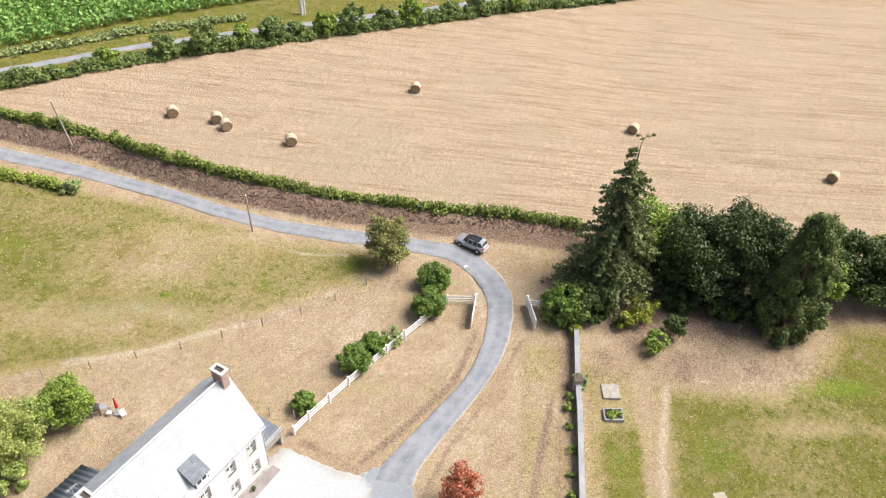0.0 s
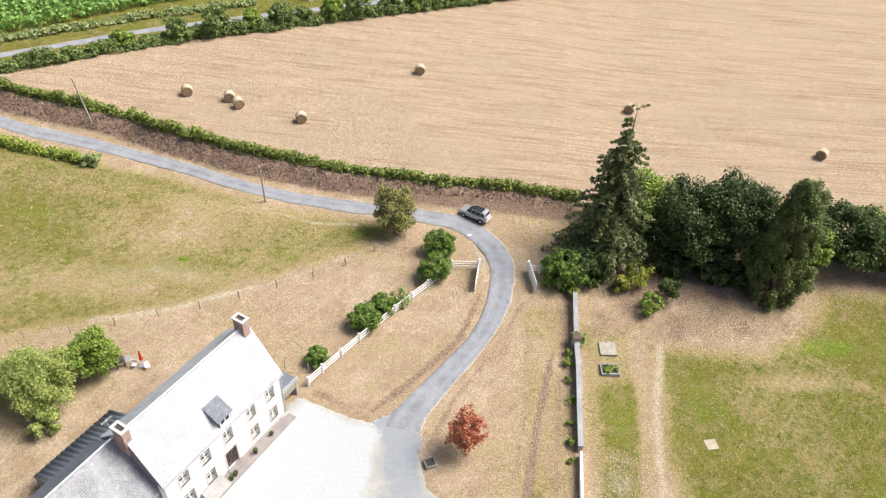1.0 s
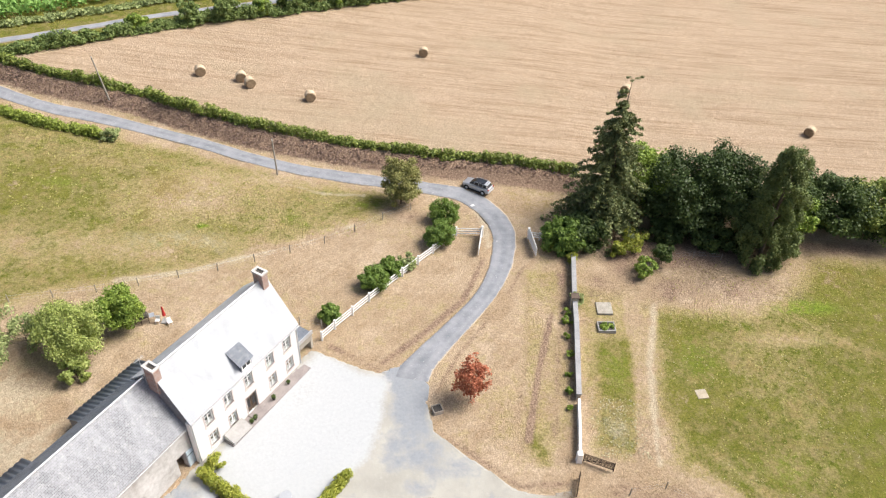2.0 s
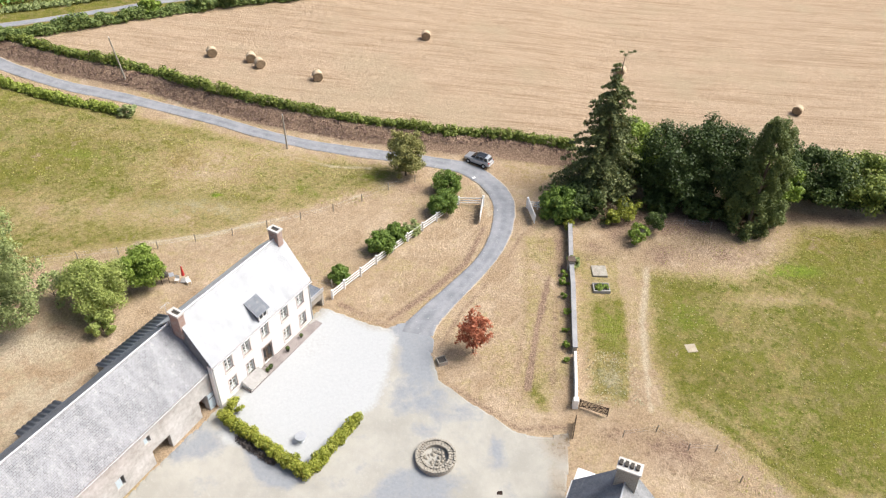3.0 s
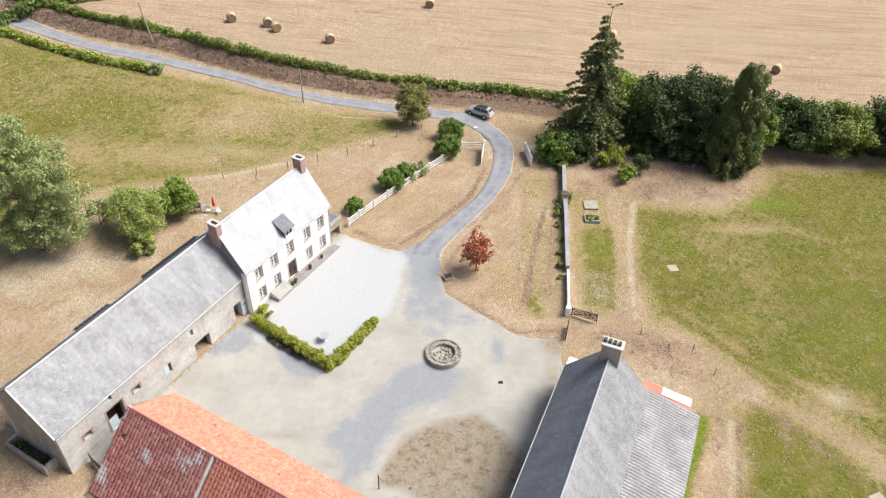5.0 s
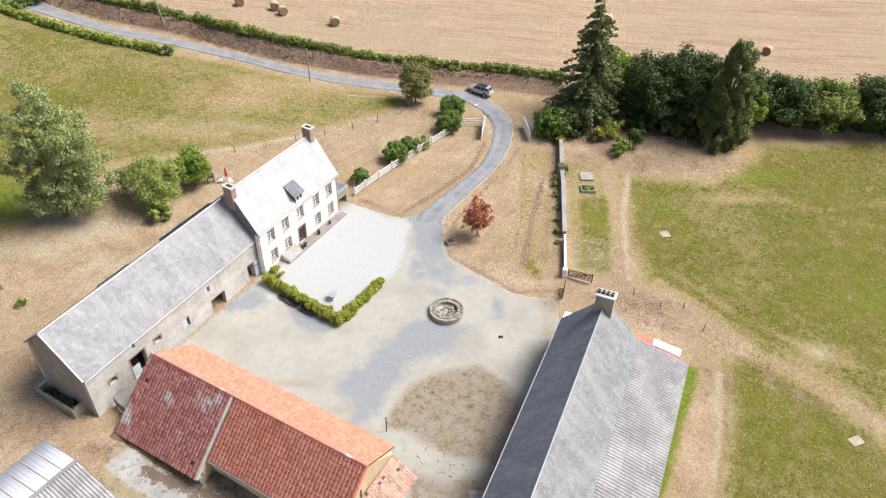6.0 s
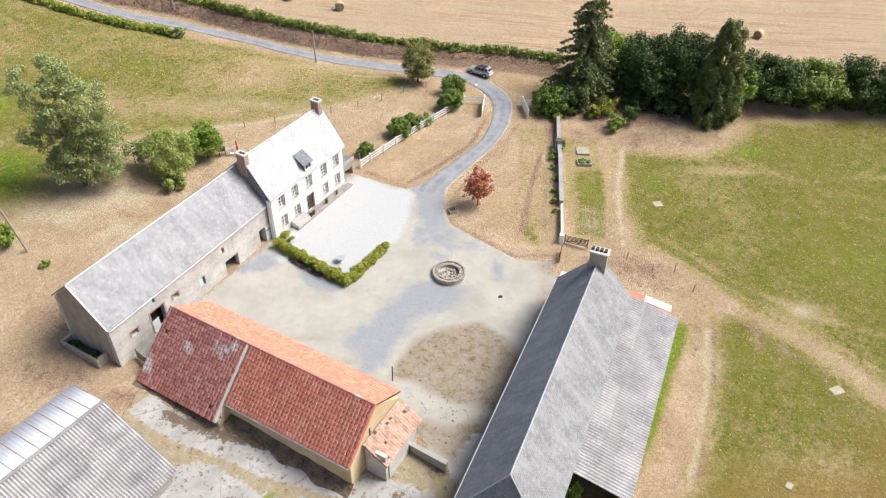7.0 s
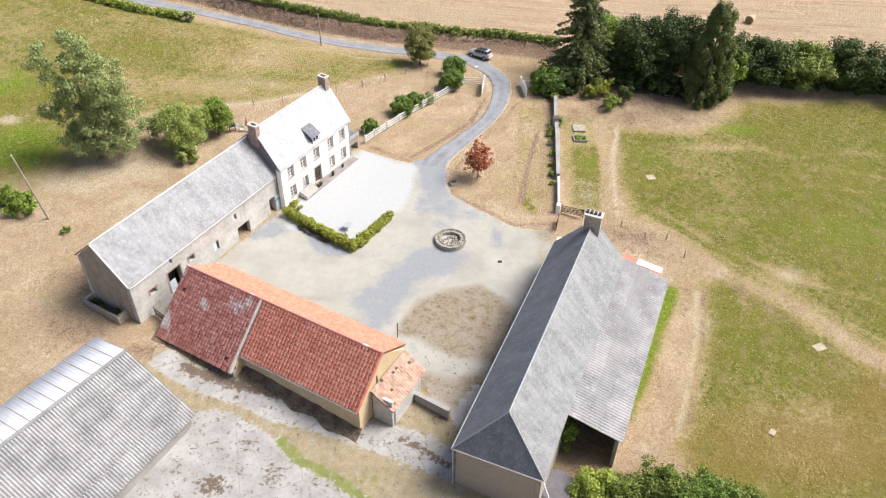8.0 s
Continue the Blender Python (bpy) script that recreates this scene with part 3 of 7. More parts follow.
def land_z(x, y):
    """Height of the ground: a slope that falls to the near right, the sunk lane and the bank up to the stubble field."""
    x, y = np.asarray(x, dtype=float), np.asarray(y, dtype=float)
    X, Y = np.clip(x, -110, 110) / 50, (np.clip(y, -60, 200) - 40) / 50
    z = 0.025 - 2.8 * X + 2.54 * Y - 0.52 * X * Y + 0.67 * X * X
    d = y - hedge_y(x)
    side = 1 - 0.6 * smooth(12, 30, x)
    z = z + side * (1.7 * smooth(-3.6, -0.6, d) - 0.65 * smooth(-14, -7, d))
    return z


def gz(x, y):
    return float(land_z(x, y))


def inside(px, py, poly):
    """Signed distance to a polygon, positive inside."""
    p = np.array(poly, dtype=float)
    q = np.roll(p, -1, axis=0)
    best = np.full(px.shape, 1e9)
    odd = np.zeros(px.shape, dtype=bool)
    for (ax, ay), (bx, by) in zip(p, q):
        ex, ey = bx - ax, by - ay
        t = np.clip(((px - ax) * ex + (py - ay) * ey) / (ex * ex + ey * ey + 1e-9), 0, 1)
        best = np.minimum(best, np.hypot(px - ax - t * ex, py - ay - t * ey))
        hit = ((ay > py) != (by > py)) & (px < (bx - ax) * (py - ay) / (by - ay + 1e-12) + ax)
        odd ^= hit
    return np.where(odd, best, -best)


def blob(px, py, spots):
    """Soft ellipses (x, y, rx, ry, amount)."""
    v = np.zeros(px.shape)
    for x, y, rx, ry, k in spots:
        v = np.maximum(v, k * np.exp(-(((px - x) / rx) ** 2 + ((py - y) / ry) ** 2)))
    return v


def stripe(px, py, line, width):
    """A soft band along a line of points."""
    v = np.full(px.shape, 1e9)
    for (ax, ay), (bx, by) in zip(line, line[1:]):
        ex, ey = bx - ax, by - ay
        t = np.clip(((px - ax) * ex + (py - ay) * ey) / (ex * ex + ey * ey), 0, 1)
        v = np.minimum(v, np.hypot(px - ax - t * ex, py - ay - t * ey))
    return np.exp(-(v / width) ** 2)


def set_zone(me, rgb, name="zone"):
    at = me.color_attributes.new(name, "FLOAT_COLOR", "POINT")
    at.data.foreach_set("color", np.concatenate([rgb, np.ones((len(rgb), 1))], 1).astype(np.float32).ravel())


def axis(lo, hi, step, far):
    mid = np.arange(lo, hi + step / 2, step)
    out = [step * 1.35 ** i for i in range(1, 40)]
    grow = np.cumsum(out)
    grow = grow[grow < far]
    return np.concatenate([lo - grow[::-1], mid, hi + grow])


def ground():
    xs, ys = axis(-72, 90, 0.48, 1800), axis(-16, 140, 0.48, 1800)
    gx, gy = np.meshgrid(xs, ys)
    px, py = gx.ravel(), gy.ravel()
    rough = np.array([noise.noise((a * 0.35, b * 0.35, 0.0)) for a, b in zip(px, py)])
    z = land_z(px, py) + 0.035 * rough
    nx, ny = len(xs), len(ys)
    i, j = np.meshgrid(np.arange(nx - 1), np.arange(ny - 1))
    o = (j * nx + i).ravel()
    ob = mesh_of("ground", np.stack([px, py, z], 1), np.stack([o, o + 1, o + 1 + nx, o + nx], 1), LAND)
    ob.data.polygons.foreach_set("use_smooth", np.ones(len(ob.data.polygons), dtype=bool))
    d, f = py - hedge_y(px), py - far_y(px)
    field = smooth(-0.6, 0.4, d) * (1 - smooth(-0.8, 0.2, f))

    def patch(poly, soft=1.0):
        return smooth(-soft, soft, inside(px, py, poly))

    def lines(*rows):
        v = np.zeros(px.shape)
        for k, w, line in rows:
            v = np.maximum(v, k * stripe(px, py, line, w))
        return v
    # green: the right-hand meadow, the meadow below the lane, the plots beside the garden wall
    green = 0.86 * patch([(23.4, 56.4), (28.9, 56.2), (35.9, 56.6), (39.8, 59.2), (43.9, 62), (47.1, 66.4), (54.8, 66.9), (63, 68.8), (110, 67), (110, -30), (21, -30), (19.6, 0.7), (21.7, 5.4), (24.1, 11.4), (26.9, 18.1), (29.1, 24.2), (31, 26.5), (27, 31), (22.2, 36), (21.6, 42), (22.4, 48)], 2.4)
    meadow = patch([(-110, 40), (-72, 38), (-57, 38), (-54, 46), (-45, 54), (-30.5, 59), (-25, 62), (-20.7, 64), (-16, 66.6), (-12.6, 69.4), (-8, 73.5), (-8, 75.6), (-20, 76.8), (-33, 80.4), (-50, 83.8), (-110, 102)], 1.4)
    green = np.maximum(green, 0.66 * meadow)
    green -= meadow * blob(px, py, [(-34, 71, 7, 6, 0.42), (-28, 76.5, 8, 2, 0.3), (-40, 61, 9, 3, 0.40), (-28, 63, 5, 2, 0.3), (-45, 77, 6, 1.6, 0.2)])
    green = np.maximum(green, blob(px, py, [(-31, 66.1, 1.2, 0.7, 1.0), (-20.5, 68.2, 6, 3.0, 0.78), (-14.5, 70.5, 4, 1.6, 0.8), (-11.5, 72.8, 2.6, 1.0, 0.95), (-50, 72.5, 7, 2.4, 0.85), (-58, 66, 8, 5, 0.95), (-62, 56, 12, 8, 1.0), (-60, 43, 8, 7, 1.1), (-44, 66, 5, 2.2, 0.72), (-26, 67.5, 2.0, 1.2, 0.7), (-52, 80.5, 8, 1.6, 0.75), (-34.9, 62.5, 0.5, 0.4, 1.0),
                                            (7.5, 38, 1.0, 1.5, 0.7), (8.2, 36.6, 0.8, 1.2, 0.8), (-52, 49, 5, 3, 0.6)]))
    green = np.maximum(green, 0.72 * patch([(15.2, 51.8), (19.9, 52.2), (19.2, 44.9), (18.6, 42.3), (14.5, 42.7)], 1.3))
    green = np.maximum(green, 0.62 * patch([(14.4, 42.5), (18.6, 42.3), (17.6, 36.8), (13.6, 37.5)], 0.7))
    green = np.maximum(green, 0.36 * patch([(14.5, 60), (20.4, 59), (17.6, 36), (13, 36)], 0.8))
    green = np.maximum(green, 0.33 * patch([(8.5, 62), (13.2, 62), (11.6, 38), (6.5, 37)], 0.8))
    green = np.maximum(green, lines((0.95, 0.9, [(23.5, 22), (18.2, 10.8), (14.6, 4.2)]), (0.9, 0.6, [(-14, -2), (-5, -2.6)])))
    green -= lines((0.72, 1.7, [(12.4, 34.4), (19.7, 33.7), (25, 30.7), (30.1, 25.7), (37.3, 20.2), (41, 15.9), (44.5, 11.1), (55, 2)]), (0.22, 1.0, [(41, 56), (48, 50.8), (56, 52.3), (80, 54)]), (0.35, 0.8, [(50, 49), (62, 46), (85, 44)]),
                   (0.35, 0.5, [(23, 36), (30.5, 29), (36, 24), (48, 13)]), (0.3, 0.5, [(24.5, 38), (32, 30), (40, 24.5), (60, 16)]))
    green -= blob(px, py, [(38.5, 25.2, 4, 2.6, 0.42), (38.7, 52.8, 5.5, 1.1, 0.35), (46, 12, 8, 4, 0.3), (33, 2, 11, 5, 0.32), (60, 28, 10, 4, 0.2), (70, 12, 14, 6, 0.25)])
    green -= lines((0.9, 0.35, [(23.6, 57.5), (21.1, 48), (19.5, 36)]), (0.8, 0.45, [(20.8, 59), (19.8, 47), (18.2, 37)]))
    green = np.maximum(green, 0.9 * smooth(0.5, 3, f))
    # bare earth: the bank, the ground under the copse, wheel ruts and trodden corners
    earth = 1.25 * smooth(-3.3, -2.6, d) * (1 - smooth(-1.0, -0.2, d)) * (1 - smooth(14, 20, px))
    earth = np.maximum(earth, blob(px, py, [(29, 67.5, 12, 4.0, 0.95), (21, 65, 4, 6, 0.65), (34, 60.5, 9, 3, 0.62), (27, 60, 6, 3, 0.6), (12.8, 56, 0.9, 9, 0.75), (55, 69.5, 14, 1.6, 0.7), (-41, 12, 5, 3.0, 0.7), (-33, 10, 5, 2.0, 0.75), (-44, 20, 4, 3, 0.6), (-37, 17, 2, 4, 0.7), (-36, 42, 8, 1.6, 0.40),
                                            (-50, 41, 4, 1.6, 0.35), (-30, 9.5, 8, 2, 0.4), (-6, 71, 3, 2.4, 0.6), (21, 31, 6, 3.5, 0.6), (16, 33, 4, 2.0, 0.55), (11, 49, 2.6, 12, 0.42), (18, 60, 3, 4, 0.5), (12, -3, 7, 3, 0.6), (-2, 2.4, 4, 2.2, 0.6), (9.5, 0.5, 4, 2, 0.8), (15.5, -0.2, 2.2, 1.2, 0.5)]))
    earth = np.maximum(earth, lines((1.2, 0.42, [(11.0, 54.8), (10.4, 52.6), (8.7, 46.2), (7.5, 40.5), (6.9, 38)]), (0.7, 0.5, [(14.0, 66.5), (12.6, 58), (11.0, 48), (9.7, 38.6)]), (0.5, 0.4, [(8.9, 60), (7.2, 46), (6.0, 40)]), (0.9, 0.45, [(3.6, 63.5), (0.9, 56.5), (-3.6, 51), (-8, 46.5)]), (0.6, 0.4, [(8.6, 63), (5.6, 56.5), (0.4, 48.6), (-2.2, 43)]),
                                    (0.75, 0.5, [(-1.8, 38.4), (0.4, 36.8), (5.8, 33), (11, 33.6)]), (0.75, 0.5, [(-13.5, 48.6), (-8, 45.6)]), (0.6, 0.3, [(27.6, 22.5), (25.0, 14), (20.6, 3)]), (0.5, 0.3, [(25.4, 22.5), (22.8, 14), (18.0, 3)]), (0.5, 0.3, [(17, 31.2), (25.7, 27), (32.4, 22.2), (36.7, 16.8), (39.3, 9)]), (0.5, 0.3, [(17, 32.4), (26, 28.4), (33.6, 23), (38.2, 16.8), (41, 9)]),
                                    (0.62, 0.8, [(-24, 27.5), (-33, 13.5)])))
    set_zone(ob.data, np.stack([np.clip(green, -0.5, 1.2), np.clip(earth, 0, 1.3), field], 1))
    # tone: lush growth, pale chalky dry grass, rusty dry grass
    lush = blob(px, py, [(41.5, 58.2, 6, 1.4, 1.0), (17.3, 47.5, 2.6, 4.6, 0.5), (-60, 43, 7, 6, 0.95), (-68, 58, 6, 5, 0.8), (-11.5, 72.8, 2.6, 1.0, 0.6), (-31, 66.1, 1.2, 0.7, 0.9), (-20, 68.4, 5, 2.0, 0.45), (27, 50, 4, 4.5, 0.5), (50, 34, 14, 6, 0.45), (62, 40, 14, 4, 0.45), (32, 36, 5, 4, 0.4), (-50, 72, 5, 1.6, 0.5), (-34.9, 62.5, 0.5, 0.4, 1.0)])
    lush = np.maximum(lush, lines((1.0, 0.8, [(23.5, 22), (18.2, 10.8), (14.6, 4.2)])))
    pale = lines((0.9, 0.35, [(-38, 56), (-30.5, 58.3), (-25.1, 61.2), (-20.7, 63.1), (-16.1, 65.7), (-12.6, 68.5)]), (0.8, 0.4, [(23.6, 57.5), (21.1, 48), (19.5, 36)]), (0.7, 0.45, [(26.6, 22), (24.0, 13), (19.4, 2)]), (0.75, 0.5, [(-24, 76.8), (-17, 74.6), (-12, 75.2)]), (0.9, 0.55, [(3.0, 74.2), (4.1, 70), (4.3, 66)]))
    pale = np.maximum(pale, blob(px, py, [(38.7, 52.8, 5, 1.0, 0.5), (38.7, 25.2, 3, 2, 0.55), (-39, 33, 7, 5, 0.75), (-50, 36, 6, 3, 0.7), (-46, 40, 7, 3.5, 0.85), (-63.3, 48.8, 1.6, 1.0, 1.0), (-38, 27, 5, 4, 0.55), (-33, 63.5, 6, 2, 0.5), (16, 40, 2, 3, 0.5), (15.6, 0.2, 1.5, 0.9, 0.9), (25.5, 17, 1.8, 3, 0.6)]))
    rust = blob(px, py, [(33, 1, 13, 5.5, 0.95), (44, 5, 11, 6, 0.8), (-36, 72, 6, 5, 0.4), (-48, 77, 7, 2, 0.3), (60, 64, 14, 3, 0.35), (26, 12, 1.5, 12, 0.35), (10, 75, 5, 3, 0.4)])
    set_zone(ob.data, np.stack([lush, pale, rust], 1), "tone")
    tagged(ob, "dry summer grassland with green patches and a pale stubble field", "ground", kind="structure")


def ribbon(name, left, right, lift, material, label, category, steps=4, across=12, inset=0.0):
    """A strip of road between two edge lines of equal count, laid just above the ground."""
    l, r = np.array(left, dtype=float), np.array(right, dtype=float)
    k = (len(l) - 1) * steps
    at = np.linspace(0, len(l) - 1, k + 1)

    def along(p):
        return np.stack([np.interp(at, np.arange(len(p)), p[:, 0]), np.interp(at, np.arange(len(p)), p[:, 1])], 1)
    l, r = along(l), along(r)
    u = (r - l) / np.linalg.norm(r - l, axis=1, keepdims=True)
    l, r = l + u * inset, r - u * inset
    for _ in range(3):
        l[1:-1], r[1:-1] = (l[:-2] + 2 * l[1:-1] + l[2:]) / 4, (r[:-2] + 2 * r[1:-1] + r[2:]) / 4
    V = []
    for j in range(across + 1):
        p = l + (r - l) * j / across
        if j in (0, across):
            w = np.array([noise.noise((a * 0.9, b * 0.9, 3.0)) for a, b in p])[:, None]
            p = p + (r - l) / np.linalg.norm(r - l, axis=1, keepdims=True) * w * 0.25
        zz = land_z(p[:, 0], p[:, 1]) + (-0.03 if j in (0, across) else lift)
        V.append(np.column_stack([p, zz]))
    for j in (0, across):
        e = V[j].copy()
        e[:, 2] -= 0.15
        V.insert(0 if j == 0 else len(V), e)
    n, m = k + 1, across + 3
    V = np.concatenate(V)
    F = [(j * n + i, j * n + i + 1, (j + 1) * n + i + 1, (j + 1) * n + i) for j in range(m - 1) for i in range(k)]
    ob = mesh_of(name, V, F, material)
    q = np.clip((np.arange(m) - 1) / across, 0, 1)
    wheel = np.maximum(np.exp(-((q - 0.28) / 0.10) ** 2), np.exp(-((q - 0.72) / 0.10) ** 2))
    rim = np.clip(1 - np.minimum(q, 1 - q) / 0.12, 0, 1)
    set_zone(ob.data, np.stack([np.repeat(wheel, n), np.repeat(rim, n), np.zeros(n * m)], 1))
    return tagged(ob, label, category, kind="structure")


def sheet(name, poly, lift, material, label, category, cell=0.8):
    """A flat patch of surfacing cut to an outline, following the ground."""
    bm = bmesh.new()
    pts = []
    for (ax, ay), (bx, by) in zip(poly, poly[1:] + poly[:1]):
        k = max(1, int(math.hypot(bx - ax, by - ay) / 1.2))
        for i in range(k):
            x, y = ax + (bx - ax) * i / k, ay + (by - ay) * i / k
            pts.append((x + 0.22 * noise.noise((x * 0.8, y * 0.8, 5.0)), y + 0.22 * noise.noise((x * 0.8, y * 0.8, 9.0))))
    bm.faces.new([bm.verts.new((x, y, 0)) for x, y in pts])
    xs, ys = [p[0] for p in pts], [p[1] for p in pts]
    for co, no, lo, hi in (((1, 0, 0), (1, 0, 0), min(xs), max(xs)), ((0, 1, 0), (0, 1, 0), min(ys), max(ys))):
        v = lo + cell
        while v < hi:
            bmesh.ops.bisect_plane(bm, geom=list(bm.verts) + list(bm.edges) + list(bm.faces), plane_co=Vector(co) * v, plane_no=no, dist=1e-5)
            v += cell
    rim = [e for e in bm.edges if e.is_boundary]
    r = bmesh.ops.extrude_edge_only(bm, edges=rim)
    low = {v for v in r["geom"] if isinstance(v, bmesh.types.BMVert)}
    edge = {v for e in rim for v in e.verts}
    for v in bm.verts:
        v.co.z = gz(v.co.x, v.co.y) + (-0.2 if v in low else -0.03 if v in edge else lift)
    bmesh.ops.recalc_face_normals(bm, faces=bm.faces)
    if sum(f.normal.z for f in bm.faces) < 0:
        bmesh.ops.reverse_faces(bm, faces=bm.faces)
    ob = part(name, bm, material, None)
    return tagged(ob, label, category, kind="structure")


def vert_xy(me):
    co = np.empty(len(me.vertices) * 3, dtype=np.float32)
    me.vertices.foreach_get("co", co)
    co = co.reshape(-1, 3)
    return co[:, 0].astype(float), co[:, 1].astype(float)


ground()
ribbon("road", [(-75, 97.0), (-59, 90.3), (-51.2, 89.4), (-43.3, 87.2), (-35.6, 85.4), (-27.6, 82.6), (-20.6, 80.9), (-13.4, 80.2), (-7, 79.7), (-2, 79.2), (2, 78.6)],
       [(-74, 93.2), (-58, 87.4), (-50.6, 86.3), (-42.5, 84.6), (-34.8, 82.4), (-27.1, 79.8), (-20.2, 78.2), (-13.1, 77.3), (-7.4, 76.9), (-3.5, 76.3), (0.5, 75.6)],
       0.06, TARMAC, "narrow worn grey tarmac lane below a field bank", "road", inset=0.1)
ribbon("driveway", [(-4.5, 79.6), (0.2, 79.0), (4.6, 77.4), (7.3, 73.5), (8.3, 70.0), (8.3, 67.3), (7.7, 63.6), (6.5, 60.0), (4.9, 56.8), (2.2, 52.6), (-0.6, 48.6), (-2.1, 46.0), (-2.5, 44.4)],
       [(-3.5, 76.3), (0.2, 75.6), (2.4, 73.6), (3.8, 71.2), (4.5, 68.8), (4.6, 66.4), (4.0, 62.8), (2.9, 59.2), (1.2, 56.2), (-1.8, 52.3), (-4.8, 48.5), (-6.4, 46.6), (-6.9, 45.0)],
       0.07, TARMAC, "curving grey tarmac driveway through dry lawn", "road", inset=0.25)
yard = sheet("yard", [(-15.2, 48.0), (-11.3, 46.4), (-8.0, 45.3), (-6.6, 46.3), (-4.6, 47.0), (-2.7, 44.0), (-3.0, 41.9), (-2.3, 38.7), (0.1, 36.6), (3.0, 34.5), (5.5, 32.6), (8.0, 32.3), (10.6, 33.0), (10.4, 30), (9.5, 26), (7.6, 20), (0, 2.5), (-3.5, 3.0), (-7.5, 9.5), (-27, 21.0), (-33.5, 14.5), (-35.5, 14.8), (-15.8, 47.4)],
             0.06, YARD, "gravel farmyard with pale gravel, worn grey patches and weeds", "yard", 0.5)
yx, yy = vert_xy(yard.data)
def yard_patch(soft, poly):
    return smooth(-soft, soft, inside(yx, yy, poly))


tar = 0.95 * yard_patch(1.2, [(-9.2, 24.5), (-7.6, 26.8), (-5.2, 28.2), (-2.4, 28.0), (0.2, 26.9), (-1.1, 25.1), (-4.2, 22.8), (-6.8, 21.4), (-7.3, 19.6), (-9.0, 17.4), (-9.5, 15.1), (-11.3, 13.7), (-12.5, 13.9), (-12.2, 16.2), (-14.0, 17.4), (-13.5, 20.1), (-11.4, 21.3)])
for k_, soft_, poly_ in ((0.75, 1.0, [(-27.3, 29.2), (-26.6, 31.2), (-25.0, 32.1), (-23.5, 31.1), (-22.9, 29.4), (-25.0, 27.9), (-26.8, 28.0)]),
                         (1.1, 0.5, [(-20.8, 29.8), (-18.4, 29.6), (-14.4, 26.8), (-15.8, 25.4), (-18.8, 26.2)]), (0.8, 0.6, [(2.8, 32.4), (3.9, 31.6), (4.1, 28.6), (2.6, 28.1), (2.4, 29.9)]),
                         (0.7, 0.5, [(-5.1, 32.9), (-3.1, 33.3), (-2.4, 32.0), (-4.2, 31.6)]), (1.15, 0.9, [(-7.2, 46.5), (-1.6, 46.5), (-2.9, 41.6), (-3.2, 39), (-6.2, 39), (-6.6, 42)]),
                         (0.78, 1.6, [(-6.4, 40), (-2.6, 40), (-1.4, 37.0), (1.6, 34.2), (-3.0, 33.9), (-6.3, 34.1)])):
    tar = np.maximum(tar, k_ * yard_patch(soft_, poly_))
white = 0.95 * yard_patch(0.9, [(-22.5, 34.5), (-20.2, 38.8), (-14.8, 47.7), (-10.0, 45.2), (-7.2, 44.6), (-7.3, 40.0), (-8.4, 35.4), (-9.8, 33.6), (-11.6, 30.5), (-14.4, 27.2), (-22.8, 33.0)])
white = np.maximum(white, 0.95 * yard_patch(0.6, [(-23.7, 32.7), (-22.6, 32.6), (-20.3, 30.6), (-20.8, 29.5), (-22.6, 30.1)]))
weed = 0.95 * yard_patch(0.8, [(-8.9, 13.8), (-8.2, 16.0), (-6.5, 19.2), (-3.2, 21.0), (0.8, 22.1), (4.2, 18.8), (6.2, 15.9), (2.6, 9.6), (-0.1, 10.5), (-2.8, 10.9), (-5.2, 12.4), (-6.7, 13.4)])
weed = np.maximum(weed, 0.85 * yard_patch(0.8, [(6.4, 16.5), (4.4, 16), (1.0, 9.6), (-2.6, 8.2), (-6.6, 9.4), (-6.4, 6.6), (-1.5, 3.5), (2, 5)]))
weed = np.maximum(weed, blob(yx, yy, [(10.4, 31.5, 2.6, 2.4, 1.05), (9.0, 26, 1.3, 4, 0.75), (-20.0, 29.7, 0.9, 0.5, 0.7), (-18, 18.6, 3, 0.5, 0.6), (-13.4, 15.6, 2, 0.5, 0.5), (-6.4, 7.4, 2.0, 0.8, 0.7)]))
set_zone(yard.data, np.stack([tar, white, weed], 1))
apron = sheet("concrete_apron", [(-34.2, 8.0), (-33.5, 10.6), (-30.5, 10.9), (-24, 7.3), (-12, 2.8), (-8.5, 5.2), (-6.9, 6.3), (-3.3, 4.6), (-2.4, 1.4), (-1.4, -2.0), (-2.0, -6), (-3, -16), (-44, -16), (-33, -4.0), (-30, 0.6), (-32, 5.0)],
      0.05, APRON, "cracked pale concrete farm track with moss and soil in the joints", "pavement", 0.45)
ax_, ay_ = vert_xy(apron.data)


def apron_patch(soft, poly):
    return smooth(-soft, soft, inside(ax_, ay_, poly))


paved = apron_patch(0.35, [(-33.6, 8.8), (-32.1, 10.5), (-29.0, 8.3), (-25.6, 6.9), (-22.5, 5.6), (-19.6, 4.8), (-16.2, 3.9), (-11.7, 2.6), (-6.2, 1.5), (-3.0, -0.3), (-2.6, -3.7), (-7.2, -1.9), (-11.6, -0.2), (-15.9, 1.2), (-20.4, 2.3), (-23.3, 3.8), (-25.7, 4.6), (-28.6, 5.5), (-31.9, 7.4)])
paved = np.maximum(paved, apron_patch(0.45, [(-28.0, 2.8), (-24.8, 3.2), (-22.2, 1.7), (-20.0, 0.2), (-17.7, -2.1), (-13.8, -4.4), (-11.6, -6.0), (-6, -12), (-5, -16), (-46, -16), (-31.6, -2.7), (-28.6, 1.0)]))
soil = 0.72 * (1 - paved)
strip = 0.8 * stripe(ax_, ay_, [(-19.3, 0.1), (-17.2, -1.9), (-13.4, -3.8), (-11.2, -5.5), (-6, -9.5)], 0.75)
